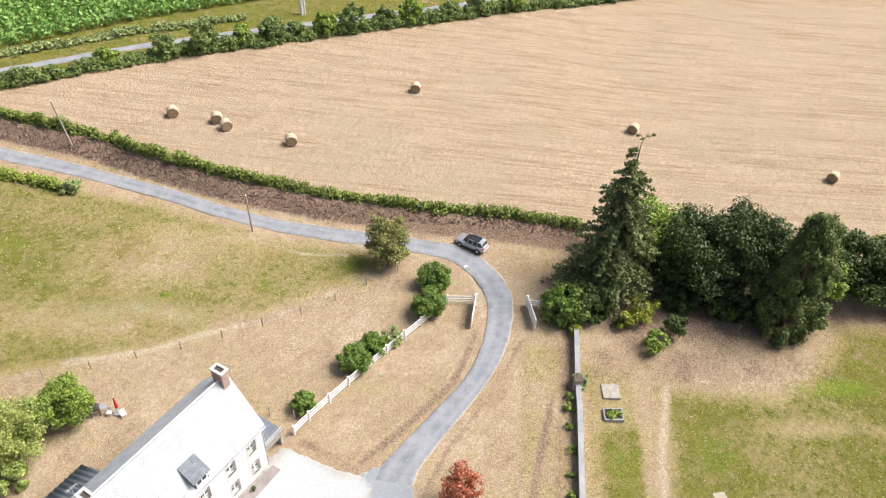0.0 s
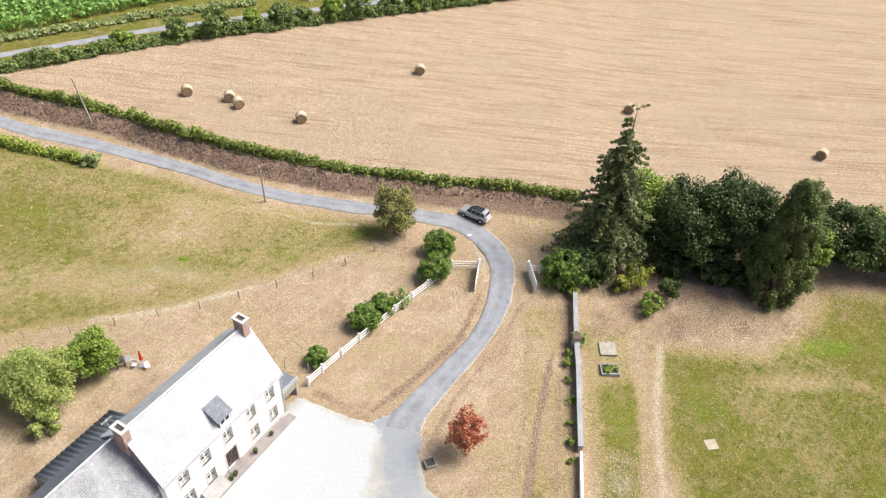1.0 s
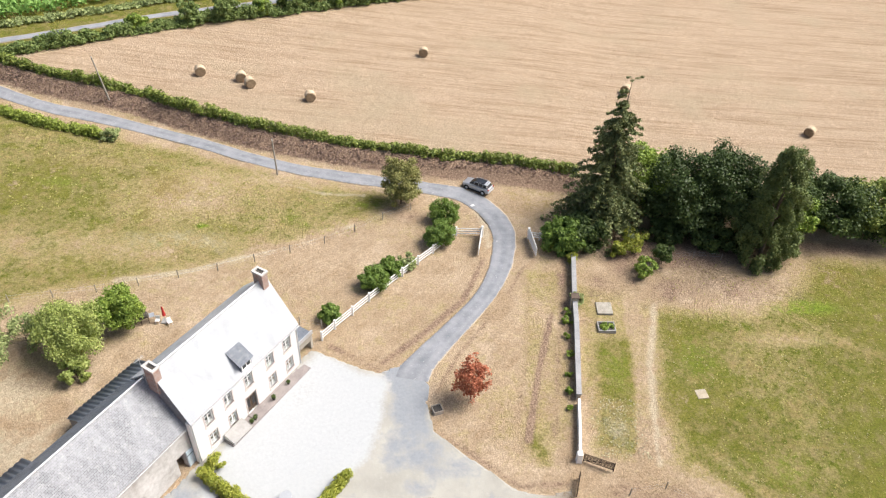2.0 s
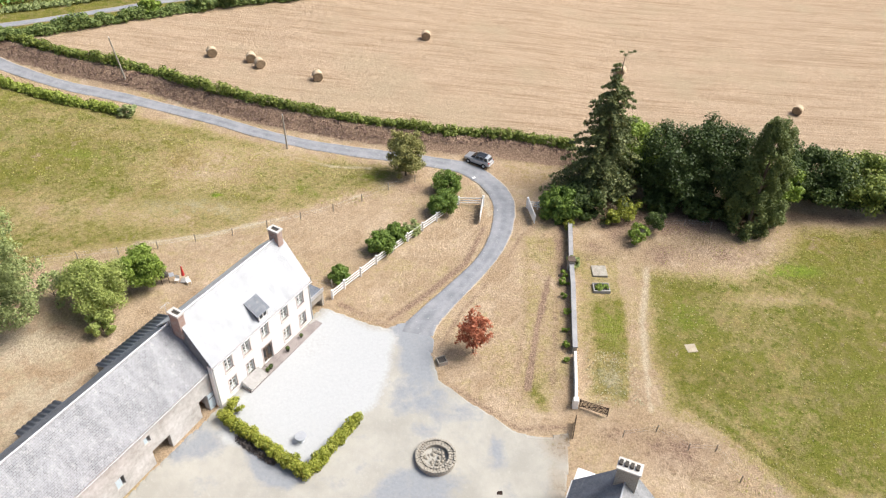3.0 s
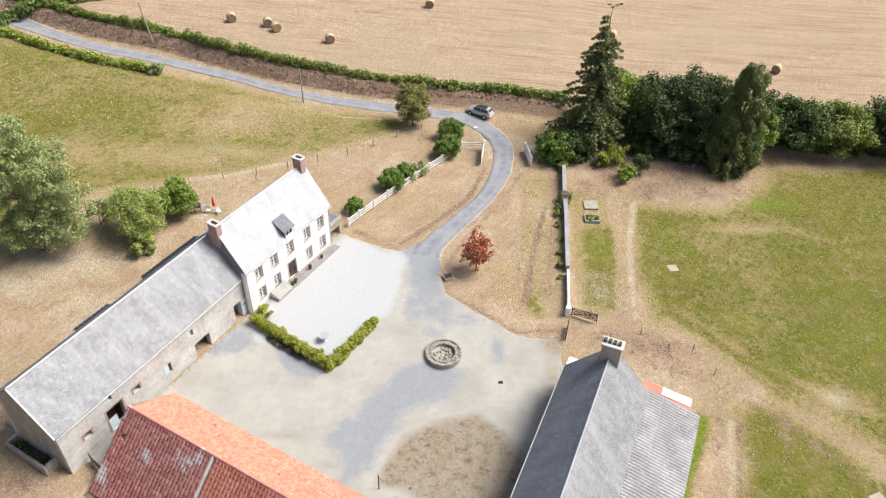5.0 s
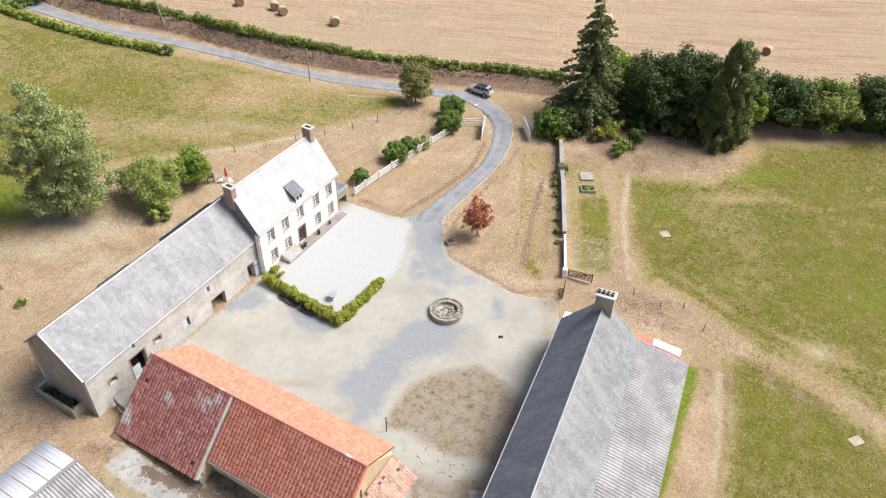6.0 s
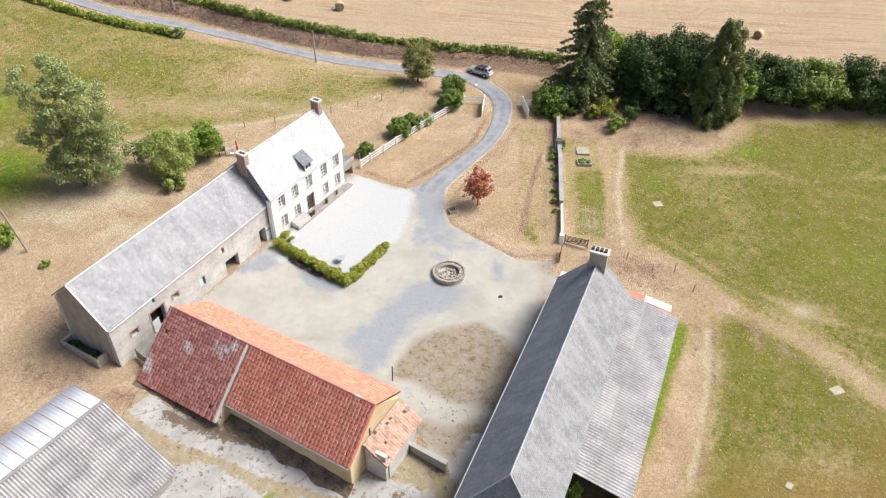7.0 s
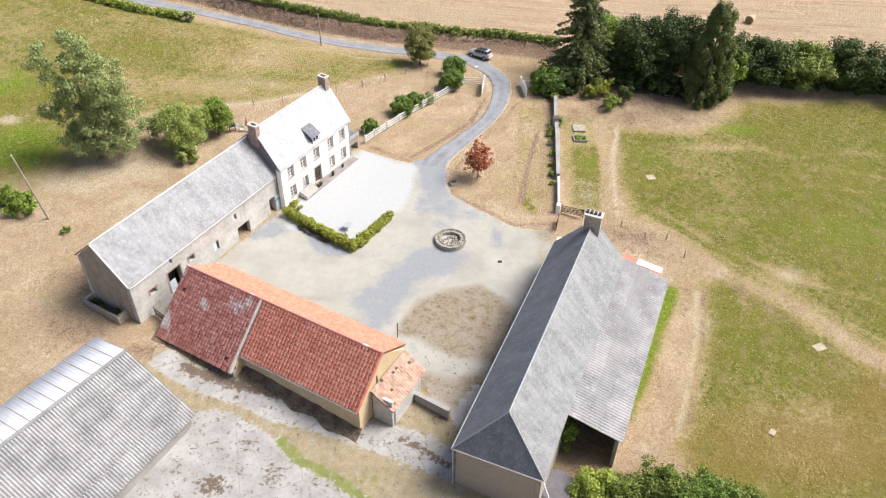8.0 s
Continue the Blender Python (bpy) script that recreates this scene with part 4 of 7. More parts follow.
strip = np.maximum(strip, blob(ax_, ay_, [(-9, 3.4, 1.4, 0.8, 0.5), (-4.2, 1.2, 1.2, 0.6, 0.45), (-10.5, -3.6, 2.4, 0.8, 0.5)]))
moss = np.maximum(0.9 * stripe(ax_, ay_, [(-30, 8.3), (-25.5, 6.6), (-21.5, 5.8), (-17.4, 4.5), (-14, 3.4), (-11.5, 2.6)], 0.85), 0.85 * stripe(ax_, ay_, [(-8.1, 0.7), (-6.2, -0.1), (-3.3, -2.1)], 0.42))
moss = np.maximum(moss, blob(ax_, ay_, [(-24.5, -4.8, 2.2, 1.5, 0.75), (-22.1, -0.2, 1.4, 0.9, 0.6), (-19.5, -3.5, 1.6, 2.0, 0.5), (-4.0, 3.3, 1.6, 1.4, 0.6), (-24.0, 5.0, 0.4, 1.4, 0.6), (-14.8, 2.2, 0.5, 1.3, 0.6), (-9, 0.2, 1.6, 0.3, 0.5)]))
set_zone(apron.data, np.stack([np.maximum(moss, 0.30), np.clip(strip, 0, 1), soil], 1))


sheet("concrete_pad", [(-0.9, 7.7), (1.6, 8.0), (1.0, 5.0), (-1.0, 1.6), (-2.7, 1.9), (-3.2, 2.3), (-3.0, 4.4), (-2.3, 5.7)], 0.13, CONCRETE, "pale broken concrete pad along the shed wall", "pavement", 0.9)
RIB = plain("rusty_rib", (0.27, 0.20, 0.18), (0.42, 0.34, 0.32), 0.8, 1.0, 8.0)


# ---- the farmhouse ----
def turned(x, y, z, deg):
    return pose(x, y, z, 0, 0, deg)


def chimney(parent, x0, x1, y0, y1, z0, z1):
    st = part("chimney_stack", a_box(x0, x1, y0, y1, z0, z1, bevel=0.02), BRICK, parent, "red brick chimney stack with a pale cap")
    bm = bmesh.new()
    w = 0.14
    for a in ((x0 - 0.08, x1 + 0.08, y0 - 0.08, y0 + w), (x0 - 0.08, x1 + 0.08, y1 - w, y1 + 0.08), (x0 - 0.08, x0 + w, y0 + w, y1 - w), (x1 - w, x1 + 0.08, y0 + w, y1 - w)):
        box(bm, *a, z1, z1 + 0.18)
    part("cap", bm, MORTAR, st, "pale rendered cap open at the top")
    part("flue", a_box(x0 + w, x1 - w, y0 + w, y1 - w, z1 + 0.005, z1 + 0.03), DARK_IN, st)
    return st


def house_window(parent, s, z, w=1.0, h=1.6, wall=0.25):
    """A casement in the front wall: surround, frame, bars and two panes; y is 0 at the wall's face."""
    x0, x1, z0, z1 = s - w / 2, s + w / 2, z - h / 2, z + h / 2
    bm = bmesh.new()
    for a in ((x0 - 0.14, x0, z0, z1), (x1, x1 + 0.14, z0, z1), (x0 - 0.14, x1 + 0.14, z1, z1 + 0.16)):
        box(bm, a[0], a[1], wall - 0.03, wall + 0.10, a[2], a[3])
    win = part("window", bm, SURROUND, parent, "white casement window in a stone surround")
    bm = bmesh.new()
    for a in ((x0, x0 + 0.07, z0, z1), (x1 - 0.07, x1, z0, z1), (x0 + 0.07, x1 - 0.07, z0, z0 + 0.07), (x0 + 0.07, x1 - 0.07, z1 - 0.07, z1), (s - 0.05, s + 0.05, z0 + 0.07, z1 - 0.07),
              (x0 + 0.07, s - 0.05, z + 0.2, z + 0.24), (s + 0.05, x1 - 0.07, z + 0.2, z + 0.24), (x0 + 0.07, s - 0.05, z - 0.3, z - 0.26), (s + 0.05, x1 - 0.07, z - 0.3, z - 0.26)):
        box(bm, a[0], a[1], wall + 0.16, wall + 0.22, a[2], a[3])
    part("window_frame", bm, PAINT_WHITE, win)
    part("window_sill", a_box(x0 - 0.18, x1 + 0.18, wall - 0.12, wall + 0.15, z0 - 0.12, z0), SURROUND, win)
    for a, b in ((x0 + 0.07, s - 0.05), (s + 0.05, x1 - 0.07)):
        part("pane", a_box(a, b, wall + 0.18, wall + 0.19, z0 + 0.07, z1 - 0.07), GLASS, win).visible_shadow = False


def farmhouse():
    h = thing("farmhouse", turned(-16, 46, 1.0, 58.66), "two-storey white rendered farmhouse with a pale slate roof", "house")
    L0, L1, D, EZ, RZ, RY, BZ = -14.35, 0.15, 6.9, 5.85, 10.75, 3.5, 7.8
    ups = [-12.22, -9.75, -7.05, -4.1, -1.58]
    lows = [-12.17, -9.7, -4.1, -1.55]
    holes = [(s - 0.5, s + 0.5, 4.57 - 0.8, 4.57 + 0.8) for s in ups] + [(s - 0.5, s + 0.5, 1.72 - 0.8, 1.72 + 0.8) for s in lows] + [(-7.85, -6.5, 0.3, 2.65)]
    holes = [tuple(round(v, 3) for v in q) for q in holes]
    wl = part("front_wall", holed_wall(L0 + 0.02, L1 - 0.12, -0.8, EZ, 0.45, holes), RENDER_WHITE, h, "white rendered front wall")
    wl.matrix_local = pose(0, 0.25, 0)
    part("back_wall", a_box(L0 + 0.02, L1 - 0.12, D - 0.7, D - 0.25, -0.8, BZ), RENDER_WHITE, h)
    prof = [(0.70, -0.8), (D - 0.70, -0.8), (D - 0.70, BZ + 0.40), (RY, RZ - 0.20), (0.70, EZ + 0.85)]
    part("gable_wall", gable(prof, L0 + 0.02, 0.45), SLATE_BARN, h, "slate-hung gable above the barn roof")
    part("gable_wall", gable(prof, L1 - 0.57, 0.45), RENDER_WHITE, h)
    part("upper_floor", a_box(L0 + 0.5, L1 - 0.6, 0.71, D - 0.71, 2.95, 3.1), DARK_IN, h)
    part("ground_floor", a_box(L0 + 0.5, L1 - 0.6, 0.71, D - 0.71, 0.0, 0.12), DARK_IN, h)
    part("partition", a_box(L0 + 0.5, L1 - 0.6, 3.6, 3.7, 0.12, EZ - 0.02), DARK_IN, h)
    part("roof_slope", slab([(L0, 0, 6.0), (L1, 0, 6.0), (L1, RY, RZ), (L0, RY, RZ)], 0.12), SLATE_HOUSE, h, "pale sunlit slate roof slope")
    part("roof_slope", slab([(L1, D, BZ), (L0, D, BZ), (L0, RY, RZ), (L1, RY, RZ)], 0.12), SLATE_HOUSE, h, "slate roof slope")
    part("ridge_cap", tube(bmesh.new(), (L0, RY, RZ), (L1, RY, RZ), 0.12, 0.12, 8), ZINC, h, "pale ridge tiles")
    part("gutter", a_box(L0, L1, -0.12, -0.01, 5.82, 5.92, bevel=0.02), ZINC, h, "zinc gutter")
    part("downpipe", tube(bmesh.new(), (L0 + 0.15, 0.17, -0.2), (L0 + 0.15, 0.17, 5.85), 0.05, 0.05), ZINC, h)
    part("downpipe", tube(bmesh.new(), (L1 - 0.25, 0.17, -0.2), (L1 - 0.25, 0.17, 5.85), 0.05, 0.05), ZINC, h)
    chimney(h, -0.90, -0.15, 2.9, 4.1, 9.2, 11.75)
    chimney(h, -14.5, -13.8, 2.85, 4.05, 8.4, 11.2)
    for s in ups:
        house_window(h, s, 4.57)
    for s in lows:
        house_window(h, s, 1.72)
    bm = bmesh.new()
    for a in ((-7.99, -7.85, 0.37, 2.65), (-6.5, -6.36, 0.37, 2.65), (-7.99, -6.36, 2.65, 2.83)):
        box(bm, a[0], a[1], 0.21, 0.36, a[2], a[3])
    d = part("front_door", bm, SURROUND, h, "dark wooden double door with glazed leaves")
    for a, b in ((-7.85, -7.19), (-7.16, -6.5)):
        leaf = part("leaf", a_box(a + 0.02, b - 0.02, 0.42, 0.48, 0.32, 2.2, bevel=0.01), DARK_WOOD, d)
        part("pane", a_box(a + 0.14, b - 0.14, 0.40, 0.415, 0.95, 2.05), CAR_GLASS, leaf)
    part("fanlight", a_box(-7.83, -6.52, 0.43, 0.45, 2.24, 2.62), GLASS, d)
    part("doorstep", a_box(-8.1, -6.2, -0.45, 0.19, 0.365, 0.46, bevel=0.02), TERRACE, d)
    # dormer: a low catslide roof running back into the slope, dark slate cheeks, a small white casement
    dm = part("dormer", gable([(0.2, 6.1), (0.2, 7.3), (1.6, 8.1), (1.6, 7.9)], -7.72, 0.1), SLATE_SHED, h, "slate-clad catslide dormer with a white casement")
    part("cheek", gable([(0.2, 6.1), (0.2, 7.3), (1.6, 8.1), (1.6, 7.9)], -6.42, 0.1), SLATE_SHED, dm)
    part("roof", slab([(-7.92, 0.0, 7.22), (-6.12, 0.0, 7.22), (-6.12, 1.62, 8.26), (-7.92, 1.62, 8.26)], 0.07), SLATE_SHED, dm)
    part("apron", a_box(-7.62, -6.42, 0.2, 0.28, 6.1, 6.42), ZINC, dm)
    bm = bmesh.new()
    for a in ((-7.62, -7.52, 6.42, 7.2), (-6.52, -6.42, 6.42, 7.2), (-7.52, -6.52, 6.42, 6.50), (-7.52, -6.52, 7.12, 7.2), (-7.06, -6.98, 6.50, 7.12)):
        box(bm, a[0], a[1], 0.16, 0.26, a[2], a[3])
    part("window_frame", bm, PAINT_WHITE, dm)
    part("pane", a_box(-7.52, -6.52, 0.2, 0.22, 6.50, 7.12), CAR_GLASS, dm)
    # aerial
    bm = tube(bmesh.new(), (-14.5, 4.2, 8.9), (-14.5, 4.2, 12.2), 0.02, 0.02, 5)
    for i in range(6):
        tube(bm, (-14.9 + i * 0.16, 4.0, 12.1 - 0.0), (-14.9 + i * 0.16, 4.4, 12.1), 0.012, 0.012, 4)
    tube(bm, (-15.0, 4.2, 12.1), (-14.0, 4.2, 12.1), 0.015, 0.015, 4)
    part("aerial", bm, ZINC, h, "thin roof aerial")


farmhouse()
solo("terrace", a_box(-11.4, 0.0, -1.05, 0.2, -0.75, 0.36, bevel=0.02), TERRACE, "low reddish-grey paved terrace along the farmhouse front", "terrace", turned(-16, 46, 1.0, 58.66))


def garage_lean_to():
    h = thing("side_porch", turned(-16, 46, 1.0, 58.66), "open slate-roofed side porch with a boarded front panel", "porch")
    part("roof", slab([(0.12, 5.2, 3.0), (0.12, 0.55, 3.0), (2.35, 0.55, 2.7), (2.35, 5.2, 2.7)], 0.1), SLATE_SHED, h)
    part("roof_verge", a_box(0.14, 2.4, 0.42, 0.54, 2.55, 3.02), ZINC, h)
    part("front_panel", a_box(0.2, 2.1, 0.58, 0.66, 1.55, 2.6), GREY_WOOD, h, "grey boarded panel above the opening")
    part("post", a_box(2.1, 2.4, 0.55, 0.85, -0.5, 2.6), STONE, h)
    part("side_wall", a_box(2.1, 2.4, 0.85, 5.0, -0.5, 2.6), STONE, h)
    part("back_wall", a_box(0.2, 2.1, 4.7, 5.0, -0.5, 2.6), STONE, h)


garage_lean_to()


# ---- the long barn beside the house ----
def long_barn():
    h = thing("long_barn", turned(-35.69, 13.62, 0, 60.41), "long limewashed stone barn with a lichened grey slate roof", "barn")
    Ln = 23.55
    EZ, RZ, RY, BY, BZ = 6.15, 10.35, 4.05, 7.35, 7.6

    def bx(d):
        return Ln - d
    holes = [(bx(1.75), bx(0.75), 0.4, 3.4), (bx(8.15), bx(7.45), 4.3, 5.1), (bx(7.7), bx(5.6), 0.3, 2.95), (bx(11.8), bx(10.9), 2.3, 3.5), (bx(15.55), bx(14.75), 3.55, 4.2),
             (bx(18.25), bx(17.7), 5.1, 5.75), (bx(18.7), bx(16.9), 1.5, 4.2), (bx(21.35), bx(20.5), 3.2, 3.85)]
    holes = [tuple(round(v, 3) for v in q) for q in holes]
    wl = part("front_wall", holed_wall(0.02, Ln + 0.35, -1.0, EZ - 0.05, 0.55, holes), RUBBLE, h, "pale limewashed rubble wall with openings")
    wl.matrix_local = pose(0, 0.2, 0)
    prof = [(0.75, -1.0), (BY - 0.65, -1.0), (BY - 0.65, BZ + 0.3), (RY, RZ - 0.24), (0.75, EZ + 0.55)]
    part("gable_wall", gable(prof, 0.05, 0.5), GREY_WOOD, h, "grey boarded gable end")
    part("gable_wall", gable(prof, Ln - 0.5, 0.45), RUBBLE, h)
    part("back_wall", a_box(0.05, Ln, BY - 0.65, BY - 0.2, -1.0, BZ - 0.15), RUBBLE, h)
    part("floor", a_box(0.55, Ln - 0.5, 0.76, BY - 0.66, 0.0, 0.3), DARK_IN, h)
    part("loft_floor", a_box(0.55, Ln - 0.5, 0.76, BY - 0.66, 4.22, 4.3), DARK_IN, h)
    part("roof_slope", slab([(-0.15, 0, EZ), (Ln + 0.8, 0, EZ), (Ln + 0.8, RY, RZ), (-0.15, RY, RZ)], 0.13), SLATE_BARN, h, "lichened pale grey slate roof slope")
    part("roof_slope", slab([(Ln, BY, BZ), (-0.15, BY, BZ), (-0.15, RY, RZ), (Ln, RY, RZ)], 0.13), SLATE_SHED, h, "dark slate back slope")
    part("ridge_cap", tube(bmesh.new(), (-0.15, RY, RZ), (Ln + 0.8, RY, RZ), 0.11, 0.11, 8), ZINC, h)
    part("verge_board", slab([(-0.2, 0, EZ + 0.02), (-0.1, 0, EZ + 0.02), (-0.1, RY, RZ + 0.02), (-0.2, RY, RZ + 0.02)], 0.2), PAINT_WHITE, h)
    part("gutter", a_box(-0.1, Ln, -0.10, -0.01, EZ - 0.16, EZ - 0.07, bevel=0.02), ZINC, h)
    # doors and shutters
    d = part("door", a_box(bx(0.72), bx(-0.15), 0.10, 0.17, 0.5, 3.3, bevel=0.01), BLUE_DOOR, h, "pale blue open plank door")
    part("hinge", a_box(bx(0.7), bx(0.0), 0.075, 0.10, 2.7, 2.78), DARK_IRON, d)
    part("hinge", a_box(bx(0.7), bx(0.0), 0.075, 0.10, 0.9, 0.98), DARK_IRON, d)
    part("shutter", a_box(bx(11.78), bx(11.2), 0.3, 0.36, 2.32, 3.48), BLUE_DOOR, h, "pale blue window shutter")
    part("shutter", a_box(bx(8.1), bx(7.75), 0.3, 0.36, 4.32, 5.08), BLUE_DOOR, h, "pale blue loft shutter")
    part("shutter", a_box(bx(18.2), bx(17.95), 0.3, 0.36, 5.12, 5.73), BLUE_DOOR, h, "pale blue loft shutter")
    part("half_door", a_box(bx(18.65), bx(17.75), 0.32, 0.39, 1.52, 2.9), BLUE_DOOR, h, "pale blue lower stable door")
    for i in range(5):
        part("bar", tube(bmesh.new(), (bx(18.55 - 0.18 * i), 0.36, 2.9), (bx(18.55 - 0.18 * i), 0.36, 4.18), 0.025, 0.025, 6), DARK_IRON, h)
    for a, b, c, e in ((15.55, 14.75, 3.55, 4.2), (21.35, 20.5, 3.2, 3.85), (18.7, 16.9, 1.5, 4.2)):
        bm = bmesh.new()
        x0, x1 = bx(a), bx(b)
        for q in ((x0 - 0.2, x0 - 0.005, c, e), (x1 + 0.005, x1 + 0.2, c, e), (x0 - 0.2, x1 + 0.2, e + 0.005, e + 0.16)):
            box(bm, q[0], q[1], 0.17, 0.3, q[2], q[3])
        part("brick_surround", bm, BRICK, h, "red brick window surround")
    part("ramp", slab([(bx(7.9), -1.6, 0.35), (bx(5.2), -1.6, 0.35), (bx(5.4), 0.19, 0.75), (bx(7.9), 0.19, 0.75)], 0.9), RUBBLE, h, "low stone ramp before the barn opening")


long_barn()


def rear_lean_to(x0, x1, y1, z0, z1, label):
    h = thing("rear_lean_to", turned(-35.69, 13.62, 0, 60.41), label, "lean-to", "lean-tos behind the barn")
    roof = corrugated([(x1, y1, z1), (x0, y1, z1), (x0, 7.45, z0), (x1, 7.45, z0)], 0.5, 0.045)
    tagged(mesh_of("roof_sheet", *roof, LEAN_BLUE, h), "blue-grey corrugated roof")
    end = [(7.5, -0.5), (y1 - 0.2, -0.5), (y1 - 0.2, z1 - 0.1), (7.5, z0 - 0.2)]
    part("side_wall", gable(end, x0 + 0.1, 0.2), GREY_WOOD, h)
    part("side_wall", gable(end, x1 - 0.3, 0.2), GREY_WOOD, h)
    part("back_wall", a_box(x0 + 0.31, x1 - 0.31, y1 - 0.4, y1 - 0.2, -0.5, z1 - 0.15), GREY_WOOD, h)


LEAN_BLUE = plain("blue_grey_sheet", (0.15, 0.17, 0.20), (0.22, 0.24, 0.27), 0.6, 0.6, 6.0)
rear_lean_to(19.8, 28.2, 11.7, 5.7, 4.0, "blue-grey corrugated lean-to behind the house and barn")
rear_lean_to(10.6, 15.0, 11.5, 5.6, 4.0, "small blue-grey corrugated lean-to behind the barn")


def trough():
    h = thing("stone_trough", turned(-42.75, 16.25, gz(-40.5, 15.0), -30.5), "long stone-walled trough with dark weeds beside the barn gable", "trough")
    part("wall", a_box(0, 5.6, 0, 0.28, -0.3, 0.75, bevel=0.04), STONE, h)
    part("wall", a_box(0, 0.28, 0.29, 1.5, -0.3, 0.7, bevel=0.04), STONE, h)
    part("wall", a_box(5.32, 5.6, 0.29, 1.5, -0.3, 0.9, bevel=0.04), STONE, h)
    part("bottom", a_box(0.29, 5.31, 0.29, 1.5, -0.3, 0.12), DARK_IN, h)
    rng = np.random.default_rng(77)
    cs = [(0.5 + 4.6 * rng.random(), 0.5 + 0.8 * rng.random(), 0.25 + 0.15 * rng.random()) for _ in range(16)]
    V, F = leaf_cloud(cs, [0.3] * 16, 40, 0.12, rng)
    tagged(mesh_of("weeds", V, F, LEAF_DARK, h), "dark weeds", kind="stuff")


trough()


# ---- the slate shed with its lean-to ----
def slate_shed():
    h = thing("slate_shed", turned(1.5, -3.6, 0, 66.38), "long stone shed with a dark hipped slate roof", "shed")
    G, HW, EZ, RZ, HX = 29.0, 4.15, 3.45, 8.0, -2.15
    part("left_wall", a_box(HX + 0.35, G, HW - 0.75, HW - 0.25, -4.5, EZ - 0.05), STONE, h, "rubble stone wall")
    part("right_wall", a_box(HX + 0.35, G, -HW + 0.25, -HW + 0.75, -4.5, EZ - 0.05), STONE, h)
    part("end_wall", a_box(HX + 0.3, HX + 0.8, -HW + 0.76, HW - 0.76, -4.5, EZ - 0.05), STONE, h)
    part("gable_wall", gable([(-HW + 0.76, -4.5), (HW - 0.76, -4.5), (HW - 0.76, EZ + 0.5), (0, RZ - 0.25), (-HW + 0.76, EZ + 0.5)], G - 0.5, 0.45), STONE, h)
    # Dark yard slope, pale sunward slope: light and shade put into slate colours.
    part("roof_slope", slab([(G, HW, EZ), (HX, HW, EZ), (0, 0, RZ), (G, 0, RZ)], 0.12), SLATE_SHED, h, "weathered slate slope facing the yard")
    part("roof_slope", slab([(HX, -HW, EZ), (G, -HW, EZ), (G, 0, RZ), (0, 0, RZ)], 0.12), SLATE_SUNWARD, h, "slate slope with sunward brightness and lichen grey put into its colour")
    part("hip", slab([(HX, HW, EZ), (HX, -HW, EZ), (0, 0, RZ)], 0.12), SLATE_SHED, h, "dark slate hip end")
    part("ridge_cap", tube(bmesh.new(), (0, 0, RZ), (G, 0, RZ), 0.085, 0.085, 8), RIDGE, h, "pale zinc ridge")
    for y in (HW, -HW):
        part("hip_cap", tube(bmesh.new(), (HX, y, EZ), (0, 0, RZ), 0.06, 0.06, 8), RIDGE, h)
    part("gutter", a_box(HX - 0.1, G, HW + 0.01, HW + 0.11, EZ - 0.12, EZ - 0.03, bevel=0.02), ZINC, h, "pale gutter")
    part("gutter", a_box(HX - 0.12, HX - 0.02, -HW, HW, EZ - 0.12, EZ - 0.03, bevel=0.02), ZINC, h, "pale gutter")
    part("downpipe", tube(bmesh.new(), (HX - 0.1, -HW, EZ - 0.1), (HX - 1.6, -HW - 1.3, EZ - 0.9), 0.05, 0.05), ZINC, h)
    part("downpipe", tube(bmesh.new(), (HX - 0.08, HW - 0.1, EZ - 0.1), (HX + 0.2, HW - 0.1, -3.6), 0.05, 0.05), ZINC, h)
    st = part("chimney_stack", a_box(27.3, 28.3, -0.95, 0.85, 6.6, 9.45, bevel=0.02), STONE, h, "stone chimney stack with a pale cap")
    part("cap", a_box(27.2, 28.4, -1.05, 0.95, 9.45, 9.62, bevel=0.02), MORTAR, st)
    for i in range(4):
        part("chimney_pot", a_box(27.55, 28.05, -0.8 + 0.45 * i, -0.5 + 0.45 * i, 9.62, 9.85, bevel=0.03), DARK_IN, st)
    bay = part("side_bay", a_box(5.9, 28.8, -9.0, -8.85, -4.5, 1.85), GREY_WOOD, h, "open lean-to with a corrugated roof")
    for i, (m_, y0, y1) in enumerate(((FIBRE_ROUGH, -5.75, -4.1), (FIBRE_PALE, -7.05, -5.65), (FIBRE_ROUGH, -9.35, -6.95))):
        def zz(y):
            return 2.0 + (y + 9.35) * (3.30 - 2.0) / 5.25
        r = corrugated([(5.4, y0, zz(y0) + 0.04 * (2 - i)), (29.4, y0, zz(y0) + 0.04 * (2 - i)), (29.4, y1, zz(y1) + 0.04 * (2 - i)), (5.4, y1, zz(y1) + 0.04 * (2 - i))], 0.34, 0.075)
        tagged(mesh_of("roof_sheet", *r, m_, bay), "grey corrugated sheeting")
    for x in (6.0, 13.5, 21.0, 28.6):
        part("post", a_box(x, x + 0.18, -8.84, -8.66, -4.5, 1.9), GREY_WOOD, bay)
    part("wall_plate", a_box(5.9, 28.8, -4.2, -3.92, 2.9, 3.1), GREY_WOOD, bay)
    p = part("end_bay", a_box(29.5, 30.9, -8.2, -8.0, -4.0, 1.9), GREY_WOOD, h, "small red-brown sheeted end bay")
    part("roof_sheet", slab([(29.5, -8.35, 2.15), (31.0, -8.35, 2.0), (31.0, -3.5, 2.75), (29.5, -3.5, 3.0)], 0.05), SHEET_RED, p, "red-brown roof sheets")
    part("white_sheet", slab([(29.9, -8.3, 2.19), (31.05, -8.3, 2.06), (31.05, -5.4, 2.52), (29.9, -5.4, 2.68)], 0.04), SHEET_WHITE, p, "bright white sheet laid on the red roof")
